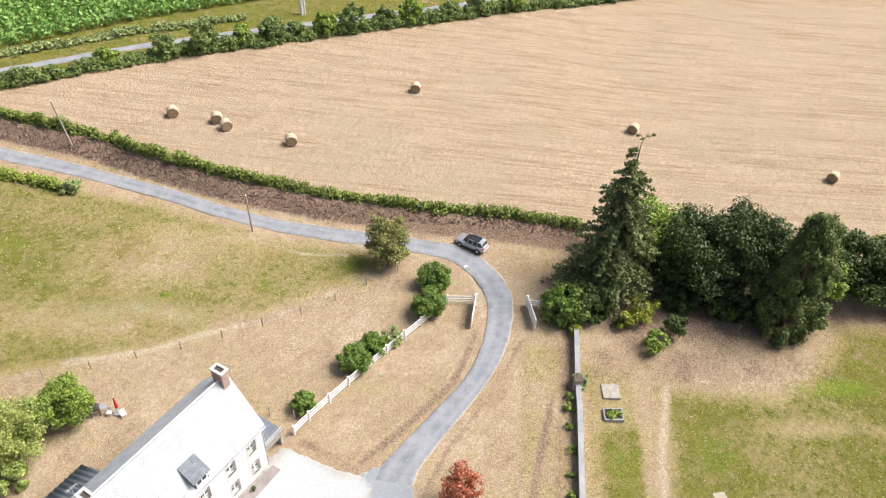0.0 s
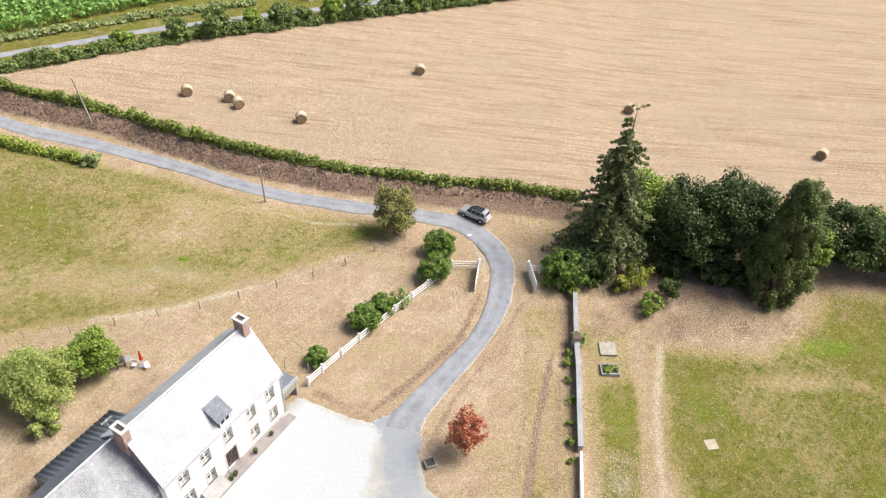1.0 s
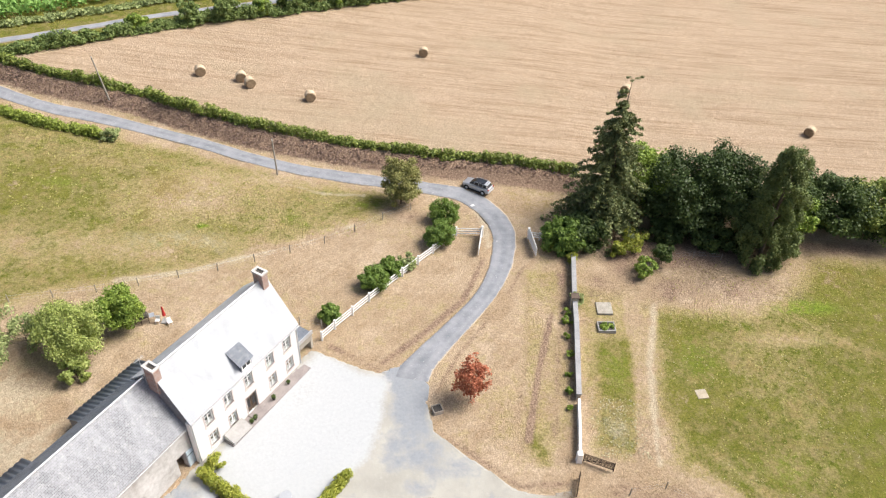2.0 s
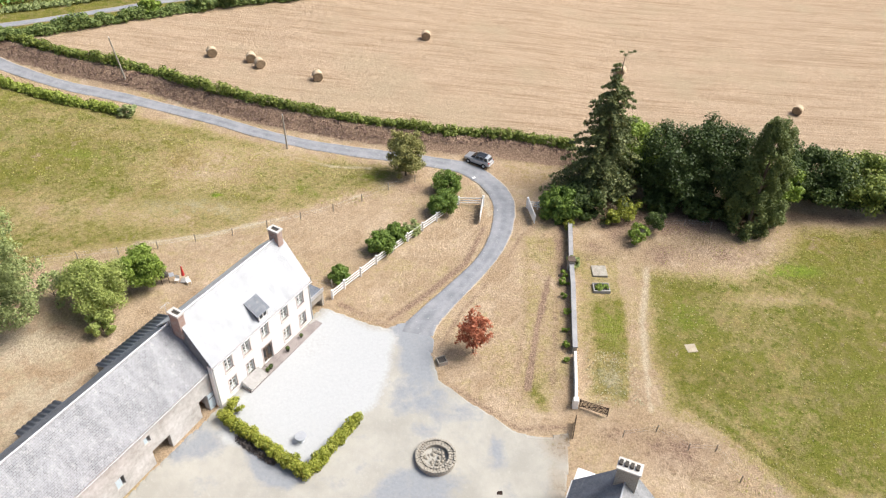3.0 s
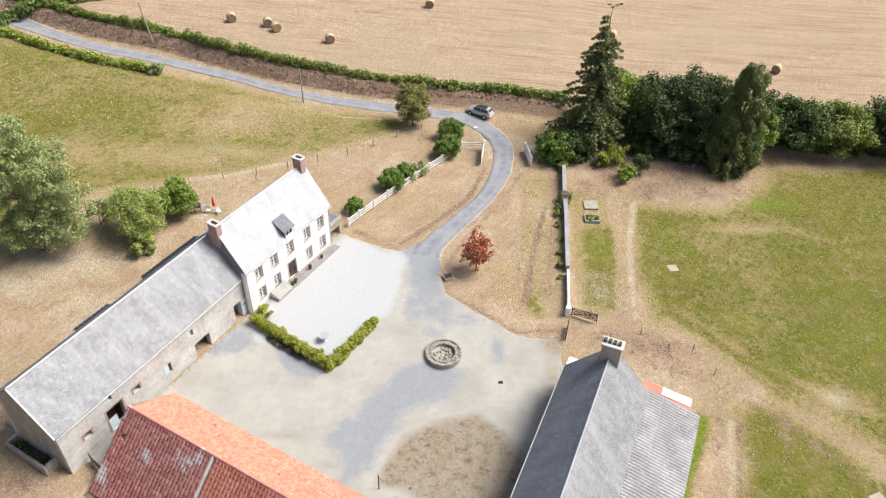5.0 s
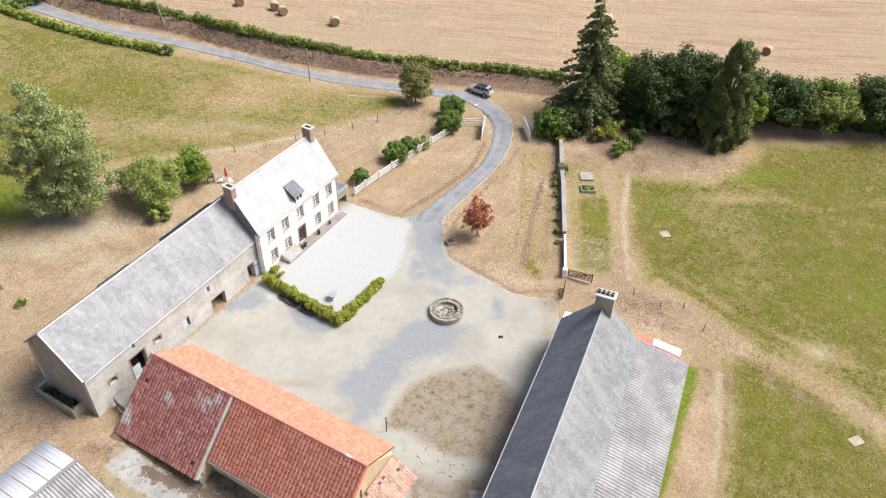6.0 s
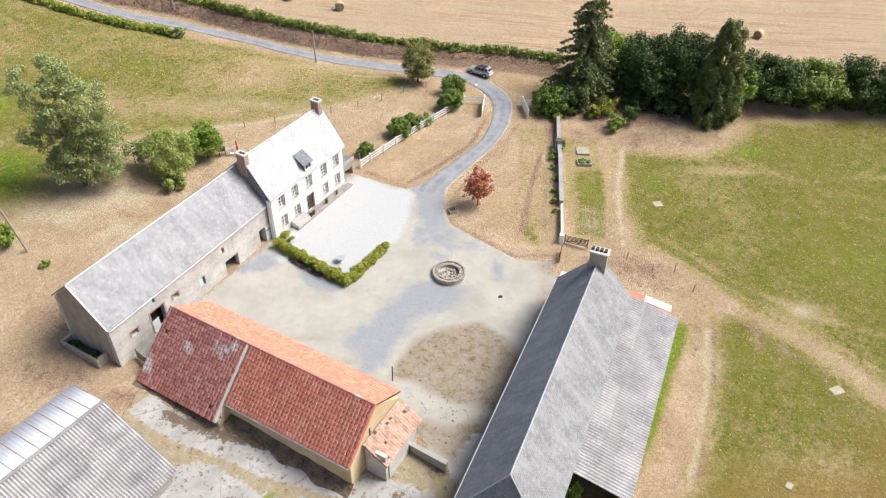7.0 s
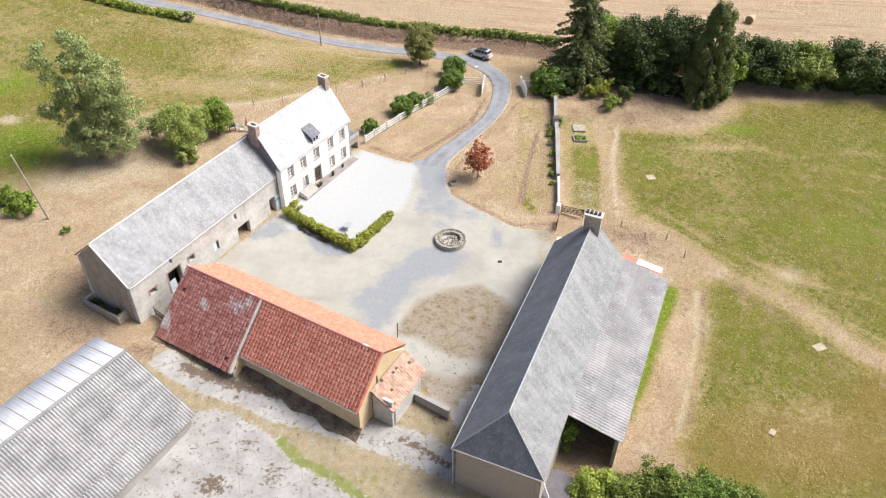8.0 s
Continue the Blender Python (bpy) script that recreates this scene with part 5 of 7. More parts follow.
    q = part("porch", a_box(30.4, 30.55, 1.6, 4.0, -3.0, 2.6), GREY_WOOD, h, "small sheeted porch at the gable")
    part("roof_sheet", slab([(29.0, 4.1, 3.2), (30.8, 4.1, 2.9), (30.8, 1.6, 2.9), (29.0, 1.6, 3.2)], 0.05), SHEET_WHITE, q, "white roof sheet")


slate_shed()


# ---- the clay-tiled barn ----
def tiled_barn():
    rng = np.random.default_rng(11)
    h = thing("tiled_barn", turned(-9.58, 4.84, 0, -30.39), "cob and stone barn with worn orange clay roof tiles", "barn")
    RZ, FZ, FW = 6.0, 2.55, 4.8
    SP = -14.2

    def near(w):
        return RZ + 0.867 * w
    slopes = [("right", [(SP, -4.5, near(-4.5)), (0.05, -4.5, near(-4.5)), (0.05, 0, RZ), (SP, 0, RZ)], TILE_NEW, "bright orange clay tile slope"),
              ("left", [(-24.6, -6.05, near(-6.05)), (SP - 0.34, -6.05, near(-6.05)), (SP - 0.34, 0, RZ), (-24.6, 0, RZ)], TILE_OLD, "weathered dark red clay tile slope with lichen"),
              ("back", [(-0.5, FW, FZ), (-24.9, FW, FZ), (-24.6, 0, RZ), (0.05, 0, RZ)], TILE_NEW, "orange clay tile slope facing the yard")]
    for nm, c, m_, lab in slopes:
        dn = [(x, y, z - 0.03) for x, y, z in c]
        dk = part("roof_deck", slab(dn, 0.1), DARK_WOOD, h)
        t = mesh_of("roof_tiles", *roof_tiles(c, 0.37 if nm != "back" else 0.30, 0.44 if nm != "back" else 0.34, rng, gaps=0.006 if nm == "left" else 0.002), m_, dk)
        tagged(t, lab, kind="stuff")
    part("ridge_tiles", tube(bmesh.new(), (-24.6, 0, RZ + 0.02), (0.05, 0, RZ + 0.02), 0.13, 0.13, 8), TILE_OLD, h, "row of half-round clay ridge tiles")
    part("parapet", slab([(SP - 0.36, -6.1, near(-6.1) + 0.14), (SP - 0.14, -6.1, near(-6.1) + 0.14), (SP - 0.14, 0, RZ + 0.12), (SP - 0.36, 0, RZ + 0.12)], 0.4), MORTAR, h, "pale mortared joint between the two roofs")
    part("near_wall", a_box(SP, 0.0, -4.25, -3.75, -2.5, near(-4.25) - 0.22), COB, h, "ochre cob wall")
    part("near_wall", a_box(-24.4, SP - 0.02, -5.8, -5.3, -2.5, near(-5.8) - 0.22), STONE, h, "rubble stone wall")
    part("cross_wall", gable([(-5.29, -2.5), (-0.5, -2.5), (-0.5, near(-0.5) - 0.25), (-5.29, near(-5.29) - 0.25)], SP - 0.45, 0.42), COB, h)
    part("back_wall", a_box(-24.4, -0.45, FW - 0.75, FW - 0.3, -2.5, FZ), RUBBLE, h)
    g = [(-3.74, -2.5), (FW - 0.76, -2.5), (FW - 0.76, FZ + 0.15), (0, RZ - 0.25), (-3.74, near(-3.74) - 0.22)]
    part("gable_wall", gable(g, -0.55, 0.4), COB, h, "ochre cob gable")
    g2 = [(-5.29, -2.5), (FW - 0.76, -2.5), (FW - 0.76, FZ + 0.15), (0, RZ - 0.25), (-5.29, near(-5.29) - 0.22)]
    part("gable_wall", gable(g2, -24.4, 0.45), STONE, h)
    part("verge", slab([(-0.1, -4.5, near(-4.5) + 0.03), (0.1, -4.5, near(-4.5) + 0.03), (0.1, 0, RZ + 0.05), (-0.1, 0, RZ + 0.05)], 0.16), TILE_NEW, h)
    part("gutter", a_box(SP, 0.0, -4.66, -4.54, near(-4.5) - 0.12, near(-4.5) - 0.03, bevel=0.02), ZINC, h)
    part("vent_slit", a_box(-0.16, -0.1, -1.0, -0.85, 2.6, 3.6), DARK_IN, h)
    lo = part("side_lean_to", gable([(-2.0, -2.6), (-1.65, -2.6), (-1.65, 2.15), (-2.0, 2.15)], 0.0, 2.2), RUBBLE, h, "low lean-to against the gable")
    c = [(2.45, -2.2, 1.15), (2.45, 3.9, 1.15), (0.0, 3.9, 2.75), (0.0, -2.2, 2.75)]
    part("roof_deck", slab([(x, y, z - 0.03) for x, y, z in c], 0.08), DARK_WOOD, lo)
    tagged(mesh_of("roof_tiles", *roof_tiles(c, 0.3, 0.3, rng, gaps=0.03), TILE_WORN, lo), "loose weathered clay tiles with gaps", kind="stuff")
    part("side_wall", a_box(2.0, 2.3, -1.6, 3.1, -2.6, 1.0), RUBBLE, lo)


tiled_barn()


def foot_bank(x0, x1, y0, out, high, label):
    """A dark uneven bank along the foot of a wall, in the tiled barn's frame."""
    k, m_ = int((x1 - x0) / 0.4), 6
    mw = turned(-9.58, 4.84, 0, -30.39)
    V = []
    for i in range(k + 1):
        for j in range(m_ + 1):
            x, f = x0 + (x1 - x0) * i / k, j / m_
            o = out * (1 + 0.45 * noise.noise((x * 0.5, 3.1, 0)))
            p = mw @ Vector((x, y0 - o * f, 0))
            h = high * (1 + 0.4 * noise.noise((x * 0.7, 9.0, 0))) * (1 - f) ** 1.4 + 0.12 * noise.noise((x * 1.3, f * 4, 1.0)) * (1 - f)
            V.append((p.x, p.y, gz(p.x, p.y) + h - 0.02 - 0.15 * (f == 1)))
    n = m_ + 1
    F = [(i * n + j, i * n + j + 1, (i + 1) * n + j + 1, (i + 1) * n + j) for i in range(k) for j in range(m_)]
    tagged(mesh_of("dark_bank", V, F, DARK_GROUND), label, "soil", kind="stuff")


foot_bank(-14.0, 0.2, -4.2, 1.5, 0.85, "dark brown bank along the foot of the cob wall")
foot_bank(-24.8, -14.0, -5.75, 0.9, 0.35, "low dark brown bank along the foot of the stone wall")


# ---- the grey corrugated barn ----
def grey_barn():
    h = thing("corrugated_barn", turned(-34.0, 6.05, 0, 56.8), "large farm building with grey corrugated roof and white rooflights", "barn")
    Ln, W, V, EV = -30.0, -8.31, 4.7, 1.1
    course = 5
    for i in range(course):
        f0, f1 = i / course, (i + 1.06) / course if i < course - 1 else 1.0
        ya, yb = (W - 2.09) * (1 - f0), W * (1 - f0)
        yc, yd = (W - 2.09) * (1 - f1), W * (1 - f1)
        za, zc = EV + (5.1 - EV) * f0 + 0.05, EV + (5.1 - EV) * f1
        r = corrugated([(Ln, ya, za), (0.1 * (1 - f0), yb, za), (0.1 * (1 - f1), yd, zc), (Ln, yc, zc)], 0.29, 0.085)
        tagged(mesh_of("roof_sheet", *r, FIBRE_ROUGH, h), "grey corrugated fibre-cement sheets with white lichen")
    k = 24
    for i in range(k):
        x0, x1 = -1.25 * (i + 1) + 0.05, -1.25 * i - 0.05
        c = [(x1, V, 4.25), (x0, V, 4.25), (x0, 0.02, 5.08), (x1, 0.02, 5.08)]
        tagged(mesh_of("rooflight", *corrugated(c, 0.3, 0.006), SHEET_WHITE, h), "white translucent roof sheet")
    for i in range(k + 1):
        x = -1.25 * i
        part("roof_rib", slab([(x + 0.04, V, 4.29), (x - 0.04, V, 4.29), (x - 0.04, 0.02, 5.12), (x + 0.04, 0.02, 5.12)], 0.12), RIB, h)
    part("ridge_cap", slab([(Ln, -0.25, 5.12), (0, -0.25, 5.12), (0, 0.1, 5.18), (Ln, 0.1, 5.18)], 0.05), FIBRE, h)
    bm = a_box(Ln, -0.75, W + 0.4, W + 0.6, -3.0, EV + 0.1)
    for v in bm.verts:
        v.co.y += 0.0695 * v.co.x
    part("side_wall", bm, CONCRETE, h, "low pale concrete side wall")
    part("gable_wall", gable([(W + 0.45, -2.5), (V - 0.3, -1.0), (V - 0.3, 4.1), (0, 4.85), (W + 0.45, EV + 0.12)], -0.7, 0.2), GREY_WOOD, h)
    part("back_wall", a_box(Ln, -0.95, V - 0.5, V - 0.3, -1.5, 4.1), GREY_WOOD, h)


grey_barn()


# ---- trees, shrubs and hedges ----
LEAF_FAR = island("far_hedge_leaves", (0.115, 0.170, 0.042), (0.275, 0.340, 0.110), (0.180, 0.235, 0.070), 0.6, 0.25)

LEAF_BANK = island("bank_hedge_leaves", (0.12, 0.175, 0.035), (0.33, 0.37, 0.085), (0.22, 0.265, 0.055), 0.55, 0.2)
LEAF_HEAP = island("dark_heap_leaves", (0.06, 0.05, 0.045), (0.17, 0.15, 0.14), (0.10, 0.085, 0.075), 0.8)
LEAF_MIX = island("mixed_hedge_leaves", (0.075, 0.115, 0.025), (0.25, 0.29, 0.055), (0.15, 0.19, 0.035), 0.55, 0.2)
LEAF_ORCHARD = island("orchard_leaves", (0.24, 0.305, 0.075), (0.54, 0.59, 0.20), (0.39, 0.44, 0.13), 0.6, 0.4)


def limbs(rng, height, crown, r, count, lean=0.0):
    bm = tube(bmesh.new(), (0, 0, -0.4), (lean * 0.4, 0, height * 0.45), r, r * 0.7, 9)
    tube(bm, (lean * 0.4, 0, height * 0.44), (lean, 0, height * 0.9), r * 0.7, r * 0.15, 7)
    for i in range(count):
        a = 2 * math.pi * (i + rng.random() * 0.6) / count
        z = height * (0.25 + 0.4 * rng.random())
        q = (lean * 0.6 + crown * 0.75 * math.cos(a), crown * 0.75 * math.sin(a), z + height * (0.12 + 0.2 * rng.random()))
        tube(bm, (lean * z / height, 0, z), q, r * 0.38, r * 0.08, 6)
    return bm


def shell(rng, n, rx, ry, rz, cz, lump=0.25, low=-0.92):
    """Clump centres scattered through the outer part of an uneven ellipsoid."""
    out = []
    while len(out) < n:
        d = rng.normal(size=3)
        d /= np.linalg.norm(d)
        if d[2] < low:
            continue
        k = 0.3 + 0.7 * rng.random() ** 0.5
        k *= 1 + lump * noise.noise((d[0] * 1.7 + rx, d[1] * 1.7 + cz, d[2] * 1.7))
        out.append((d[0] * rx * k, d[1] * ry * k, cz + d[2] * rz * k))
    return np.array(out)


def broadleaf(name, x, y, rx, rz, cz, mat_, label, seed, clumps=70, per=90, size=0.26, r=0.25, ry=None, trunk_h=None, category="tree", lump=0.3, droop=0.0, clump_r=None, group="", lobes=()):
    rng = np.random.default_rng(seed)
    t = thing(name, pose(x, y, gz(x, y)), label, category, group)
    th = trunk_h or cz + rz * 0.5
    part("trunk", limbs(rng, th, rx, r, 6), BARK, t)
    c = shell(rng, clumps, rx, ry or rx, rz, cz, lump)
    if lobes:
        c = np.concatenate([shell(rng, max(8, int(clumps * a * a * b / sum(q[3] ** 2 * q[4] for q in lobes))), a, a, b, z, lump) + np.array([dx, dy, 0]) for dx, dy, z, a, b in lobes])
        clumps = len(c)
    cr = clump_r or 0.30 * (rx * (ry or rx) * rz) ** (1 / 3)
    V, F = leaf_cloud(c, cr * (0.7 + 0.6 * rng.random(clumps)), int(per * 1.7), size * 0.72, rng, droop)
    V[:, 2] = np.maximum(V[:, 2], 0.05)
    mesh_of("crown", V, F, mat_, t)
    return t


def conifer(name, x, y, height, radius, mat_, label, seed, bare=0.0, levels=30, per=20, size=0.24, power=0.9, base=0.06):
    """A spire of drooping whorls; the top part of it bare where it has died back."""
    rng = np.random.default_rng(seed)
    t = thing(name, pose(x, y, gz(x, y)), label, "tree")
    bm = tube(bmesh.new(), (0, 0, -0.4), (0, 0, height * 0.55), radius * 0.10, radius * 0.055, 9)
    tube(bm, (0, 0, height * 0.545), (0.1, 0, height * 0.75), radius * 0.055, radius * 0.02, 7)
    tube(bm, (0.1, 0, height * 0.745), (0.3, 0, height * 0.985), radius * 0.02, 0.025, 6)
    cs, rs = [], []
    for i in range(levels):
        f = i / (levels - 1)
        z0 = height * (base + (0.95 - base) * f)
        rad = radius * (1 - f) ** power + 0.2
        for j in range(max(5, int(10 * (1 - 0.5 * f)))):
            a = rng.random() * 6.283
            z = z0 + rng.normal(0, 0.018 * height)
            ln = rad * (0.42 + 0.75 * rng.random())
            tip = np.array([math.cos(a) * ln, math.sin(a) * ln, z - 0.28 * ln])
            if rng.random() < 0.4 or f > 0.7:
                tube(bm, (0.2 * f, 0, z), tip, 0.05 * (1.2 - f), 0.012, 4)
            if f > 1 - bare and rng.random() < 0.72 + 1.6 * (f - 1 + bare):
                continue
            for k in np.linspace(0.25, 1.0, 3 + int(ln * 0.9)):
                cs.append((tip[0] * k, tip[1] * k, z - 0.28 * ln * k * k))
                w = (0.30 + 0.06 * ln) * (1.15 - 0.45 * k)
                rs.append((w, w, 0.16))
    part("trunk", bm, BARK, t)
    V, F = leaf_cloud(cs, rs, int(per * 1.5), size * 0.75, rng, 0.35)
    if bare:
        V2, F2 = leaf_cloud([(0.3, 0, height - 0.1), (0.9, 0.1, height + 0.15), (1.4, 0.1, height + 0.3), (-0.2, 0, height + 0.3)], [(0.4, 0.3, 0.2), (0.35, 0.2, 0.15), (0.25, 0.2, 0.1), (0.3, 0.2, 0.15)], 20, 0.15, rng)
        F = np.concatenate([F, F2 + len(V)])
        V = np.concatenate([V, V2])
    V[:, 2] = np.maximum(V[:, 2], 0.05)
    mesh_of("crown", V, F, mat_, t)
    return t


def hedge(name, line, width, high, mat_, label, seed, per_m=190, size=0.2, lump=0.35, step=0.9, sink=0.0):
    """A run of hedge along a line of (x, y), uneven in height and width."""
    rng = np.random.default_rng(seed)
    p = np.array(line, dtype=float)
    d = np.concatenate([[0], np.cumsum(np.hypot(*np.diff(p, axis=0).T))])
    n = int(d[-1] / step)
    s = np.linspace(0, d[-1], n)
    x, y = np.interp(s, d, p[:, 0]), np.interp(s, d, p[:, 1])
    cs, rs = [], []
    for a, b in zip(x, y):
        k = 1 + lump * noise.noise((a * 0.23, b * 0.23, seed)) + 0.6 * lump * noise.noise((a * 0.8, b * 0.8, seed))
        hgt = high * max(0.35, k)
        g = gz(a, b) - sink
        for q in (0.3, 0.7):
            cs.append((a + rng.normal(0, 0.12), b + rng.normal(0, 0.12) * width, g + hgt * q))
            rs.append((max(step * 0.75, 0.5), width * 0.5 * (1.1 - 0.3 * q), hgt * 0.36))
    V, F = leaf_cloud(cs, rs, max(8, int(per_m * step * 0.8)), size * 0.8, rng)
    t = thing(name, Matrix(), label, "hedge")
    mesh_of("foliage", V, F, mat_, t)
    bm = bmesh.new()
    for a, b in list(zip(x, y))[::max(1, int(1.6 / step))]:
        g = gz(a, b)
        tube(bm, (a, b, g - 0.2), (a + rng.normal(0, 0.15), b + rng.normal(0, 0.15), g - sink + high * 0.75), 0.05, 0.015, 5)
    tagged(part("stems", bm, BARK, t), "brown woody stems", kind="stuff")
    return t


conifer("conifer", 19.7, 72.3, 21.0, 6.9, LEAF_CONIFER, "tall dark spruce with a thin dying top", 3, bare=0.16, per=16, levels=40, power=0.85)
LEAF_OAK = island("oak_leaves", (0.030, 0.052, 0.014), (0.088, 0.130, 0.034), (0.055, 0.086, 0.022), 0.5, 0.15)
CYPRESS = island("cypress_needles", (0.09, 0.125, 0.035), (0.20, 0.235, 0.075), (0.14, 0.17, 0.05), 0.6, 0.2)
rng_ = np.random.default_rng(5)
cyp = thing("cypress", pose(39.4, 67.2, gz(39.4, 67.2)), "dense olive-green cypress at the edge of the copse", "tree")
part("trunk", limbs(rng_, 14.0, 2.5, 0.3, 6), BARK, cyp)
cz_ = 15.3 * rng_.random(300) ** 1.25 + 0.5
ca_ = rng_.random(300) * 6.283
cr_ = 4.5 * np.sqrt(np.clip(1 - cz_ / 16.3, 0, 1)) * (0.78 + 0.22 * np.clip(cz_ / 4, 0, 1)) * (0.35 + 0.65 * rng_.random(300) ** 0.5) * (1 + 0.18 * np.sin(ca_ * 3 + cz_))
V_, F_ = leaf_cloud(np.stack([cr_ * np.cos(ca_), cr_ * np.sin(ca_), cz_], 1), np.stack([np.full(300, 0.62), np.full(300, 0.62), np.full(300, 0.95)], 1), 150, 0.14, rng_)
V_[:, 2] = np.maximum(V_[:, 2], 0.05)
mesh_of("crown", V_, F_, CYPRESS, cyp)
broadleaf("broadleaf_tree", 29.3, 73.2, 5.4, 5.2, 5.2, LEAF_OAK, "broad dark green oak in the copse", 7, clumps=190, per=110, size=0.22, clump_r=1.25)
broadleaf("broadleaf_tree", 34.6, 72.6, 5.1, 5.7, 5.9, LEAF_OAK, "dark green oak with a dense crown", 8, clumps=180, per=110, size=0.22, clump_r=1.2)
broadleaf("broadleaf_tree", 24.6, 77.0, 4.8, 3.6, 5.0, LEAF_MID, "mid-green tree behind the dark copse", 9, clumps=80, per=90)
broadleaf("broadleaf_tree", 43.5, 72.5, 3.6, 2.9, 3.8, LEAF_MID, "sunlit hedgerow tree behind the cypress", 10, clumps=70, per=90)
broadleaf("broadleaf_tree", 49.8, 73.5, 5.2, 3.1, 3.8, LEAF_DARK, "dark hedgerow tree with a rounded crown", 14, clumps=90, per=110)
broadleaf("broadleaf_tree", 57.5, 73.2, 5.2, 2.9, 3.5, LEAF_BANK, "green hedgerow tree with a rounded crown", 15, clumps=90, per=100)
broadleaf("broadleaf_tree", 66.0, 72.5, 5.2, 3.2, 4.0, LEAF_DARK, "dark hedgerow tree with a rounded crown", 16, clumps=80, per=100)
broadleaf("broadleaf_tree", 75.0, 71.5, 5.2, 3.6, 4.4, LEAF_DARK, "dark hedgerow tree with a rounded crown", 17, clumps=80, per=90)
broadleaf("shrub", 13.7, 66.9, 2.7, 2.1, 2.0, LEAF_BUSH, "dense laurel bush beside the drive gate", 20, clumps=60, per=90, r=0.12, category="bush")
broadleaf("shrub", 16.6, 67.4, 2.4, 2.2, 2.1, LEAF_DARK, "dense laurel bush under the spruce", 21, clumps=50, per=90, r=0.12, category="bush")
broadleaf("shrub", 27.6, 69.6, 2.2, 1.5, 1.4, LEAF_DARK, "low dark bush under the oaks", 22, clumps=40, per=80, r=0.1, category="bush")
broadleaf("shrub", 33.4, 68.6, 2.4, 1.7, 1.5, LEAF_DARK, "low dark bush under the oaks", 23, clumps=40, per=80, r=0.1, category="bush")
for i, (x, y, s, m_) in enumerate(((20.4, 65.8, 1.15, LEAF_LIME), (22.7, 66.9, 1.7, LEAF_LIME), (23.3, 62.6, 1.4, LEAF_MID), (26.0, 64.6, 1.5, LEAF_DARK), (14.6, 64.2, 0.7, LEAF_LIME), (14.2, 57.0, 0.8, LEAF_OLIVE))):
    broadleaf("shrub", x, y, s, s * 0.9, s * 0.95, m_, "small young shrub on bare dry soil", 30 + i, clumps=26, per=34, size=0.2, r=0.05, category="bush", group="young shrubs")
broadleaf("pine", -6.9, 74.0, 2.45, 3.0, 3.5, LEAF_PINE, "small bushy pine beside the lane", 41, clumps=150, per=60, size=0.17, r=0.14, lump=0.35, droop=-0.3, clump_r=0.62)
for i, (x, y, rx, rz) in enumerate(((-13.9, 52.3, 1.15, 0.95), (-9.3, 58.0, 1.75, 1.35), (-7.6, 60.2, 1.3, 1.0), (-1.8, 65.9, 1.75, 1.6), (-1.2, 70.2, 1.8, 1.6))):
    broadleaf("clipped_bush", x, y, rx, rz, rz, LEAF_BUSH, "rounded clipped green bush behind the white fence", 50 + i, clumps=70, per=90, size=0.15, r=0.08, category="bush", lump=0.08, group="bushes along the fence")
broadleaf("shrub", -5.6, 61.6, 1.2, 0.8, 0.7, LEAF_OLIVE, "straggling half-dry shrub behind the fence", 57, clumps=26, per=40, size=0.18, r=0.05, category="bush")
broadleaf("copper_tree", 1.4, 42.6, 1.65, 2.4, 3.3, LEAF_RED, "young copper-leaved tree on dry lawn", 60, clumps=170, per=11, size=0.18, r=0.09, lump=0.5, clump_r=0.36)
broadleaf("silver_birch", -48.8, 42.0, 4.8, 7.3, 8.2, LEAF_OLIVE, "large grey-green tree with an airy crown", 61, clumps=380, per=62, size=0.18, r=0.36, lump=0.4, droop=0.3, clump_r=0.78, trunk_h=14.0,
          lobes=((-3.6, -0.4, 14.2, 1.9, 2.4), (0.4, 0.6, 15.0, 2.6, 3.0), (1.4, 0, 11.0, 3.9, 3.8), (-3.4, 0.3, 8.4, 2.6, 2.8), (4.0, 0.4, 8.0, 2.6, 3.0), (1.0, 0, 4.8, 3.6, 3.0), (-2.8, -0.4, 3.6, 2.3, 2.2), (3.6, 0, 3.2, 2.0, 2.0), (-0.6, -1.6, 2.6, 1.9, 1.7), (1.8, -1.2, 2.6, 1.6, 1.5)))
broadleaf("orchard_tree", -38.8, 45.6, 3.3, 2.9, 3.4, LEAF_ORCHARD, "grey-green orchard tree behind the house", 62, clumps=90, per=130, size=0.15, r=0.14)
broadleaf("orchard_tree", -35.0, 49.4, 2.15, 2.2, 2.9, LEAF_MID, "bright green orchard tree behind the house", 63, clumps=80, per=120, size=0.15, r=0.13)
broadleaf("shrub", -43.2, 45.6, 1.9, 1.7, 2.3, LEAF_OLIVE, "thin pale green sapling", 64, clumps=28, per=36, size=0.2, r=0.06, category="bush")
broadleaf("shrub", -37.6, 42.6, 1.5, 1.4, 1.3, LEAF_ORCHARD, "pale green shrub on dry grass", 65, clumps=30, per=60, size=0.2, r=0.06, category="bush")
broadleaf("shrub", -54.2, 30.4, 1.8, 1.3, 1.2, LEAF_MID, "green shrub on dry grass", 66, clumps=34, per=60, size=0.2, r=0.06, category="bush")
broadleaf("shrub", -57.0, 31.8, 1.5, 1.2, 1.1, LEAF_MID, "green shrub on dry grass", 67, clumps=30, per=60, size=0.2, r=0.06, category="bush")
broadleaf("shrub", -48.3, 27.2, 0.6, 0.45, 0.4, LEAF_MID, "tiny green shrub on dry grass", 68, clumps=14, per=40, size=0.14, r=0.03, category="bush")
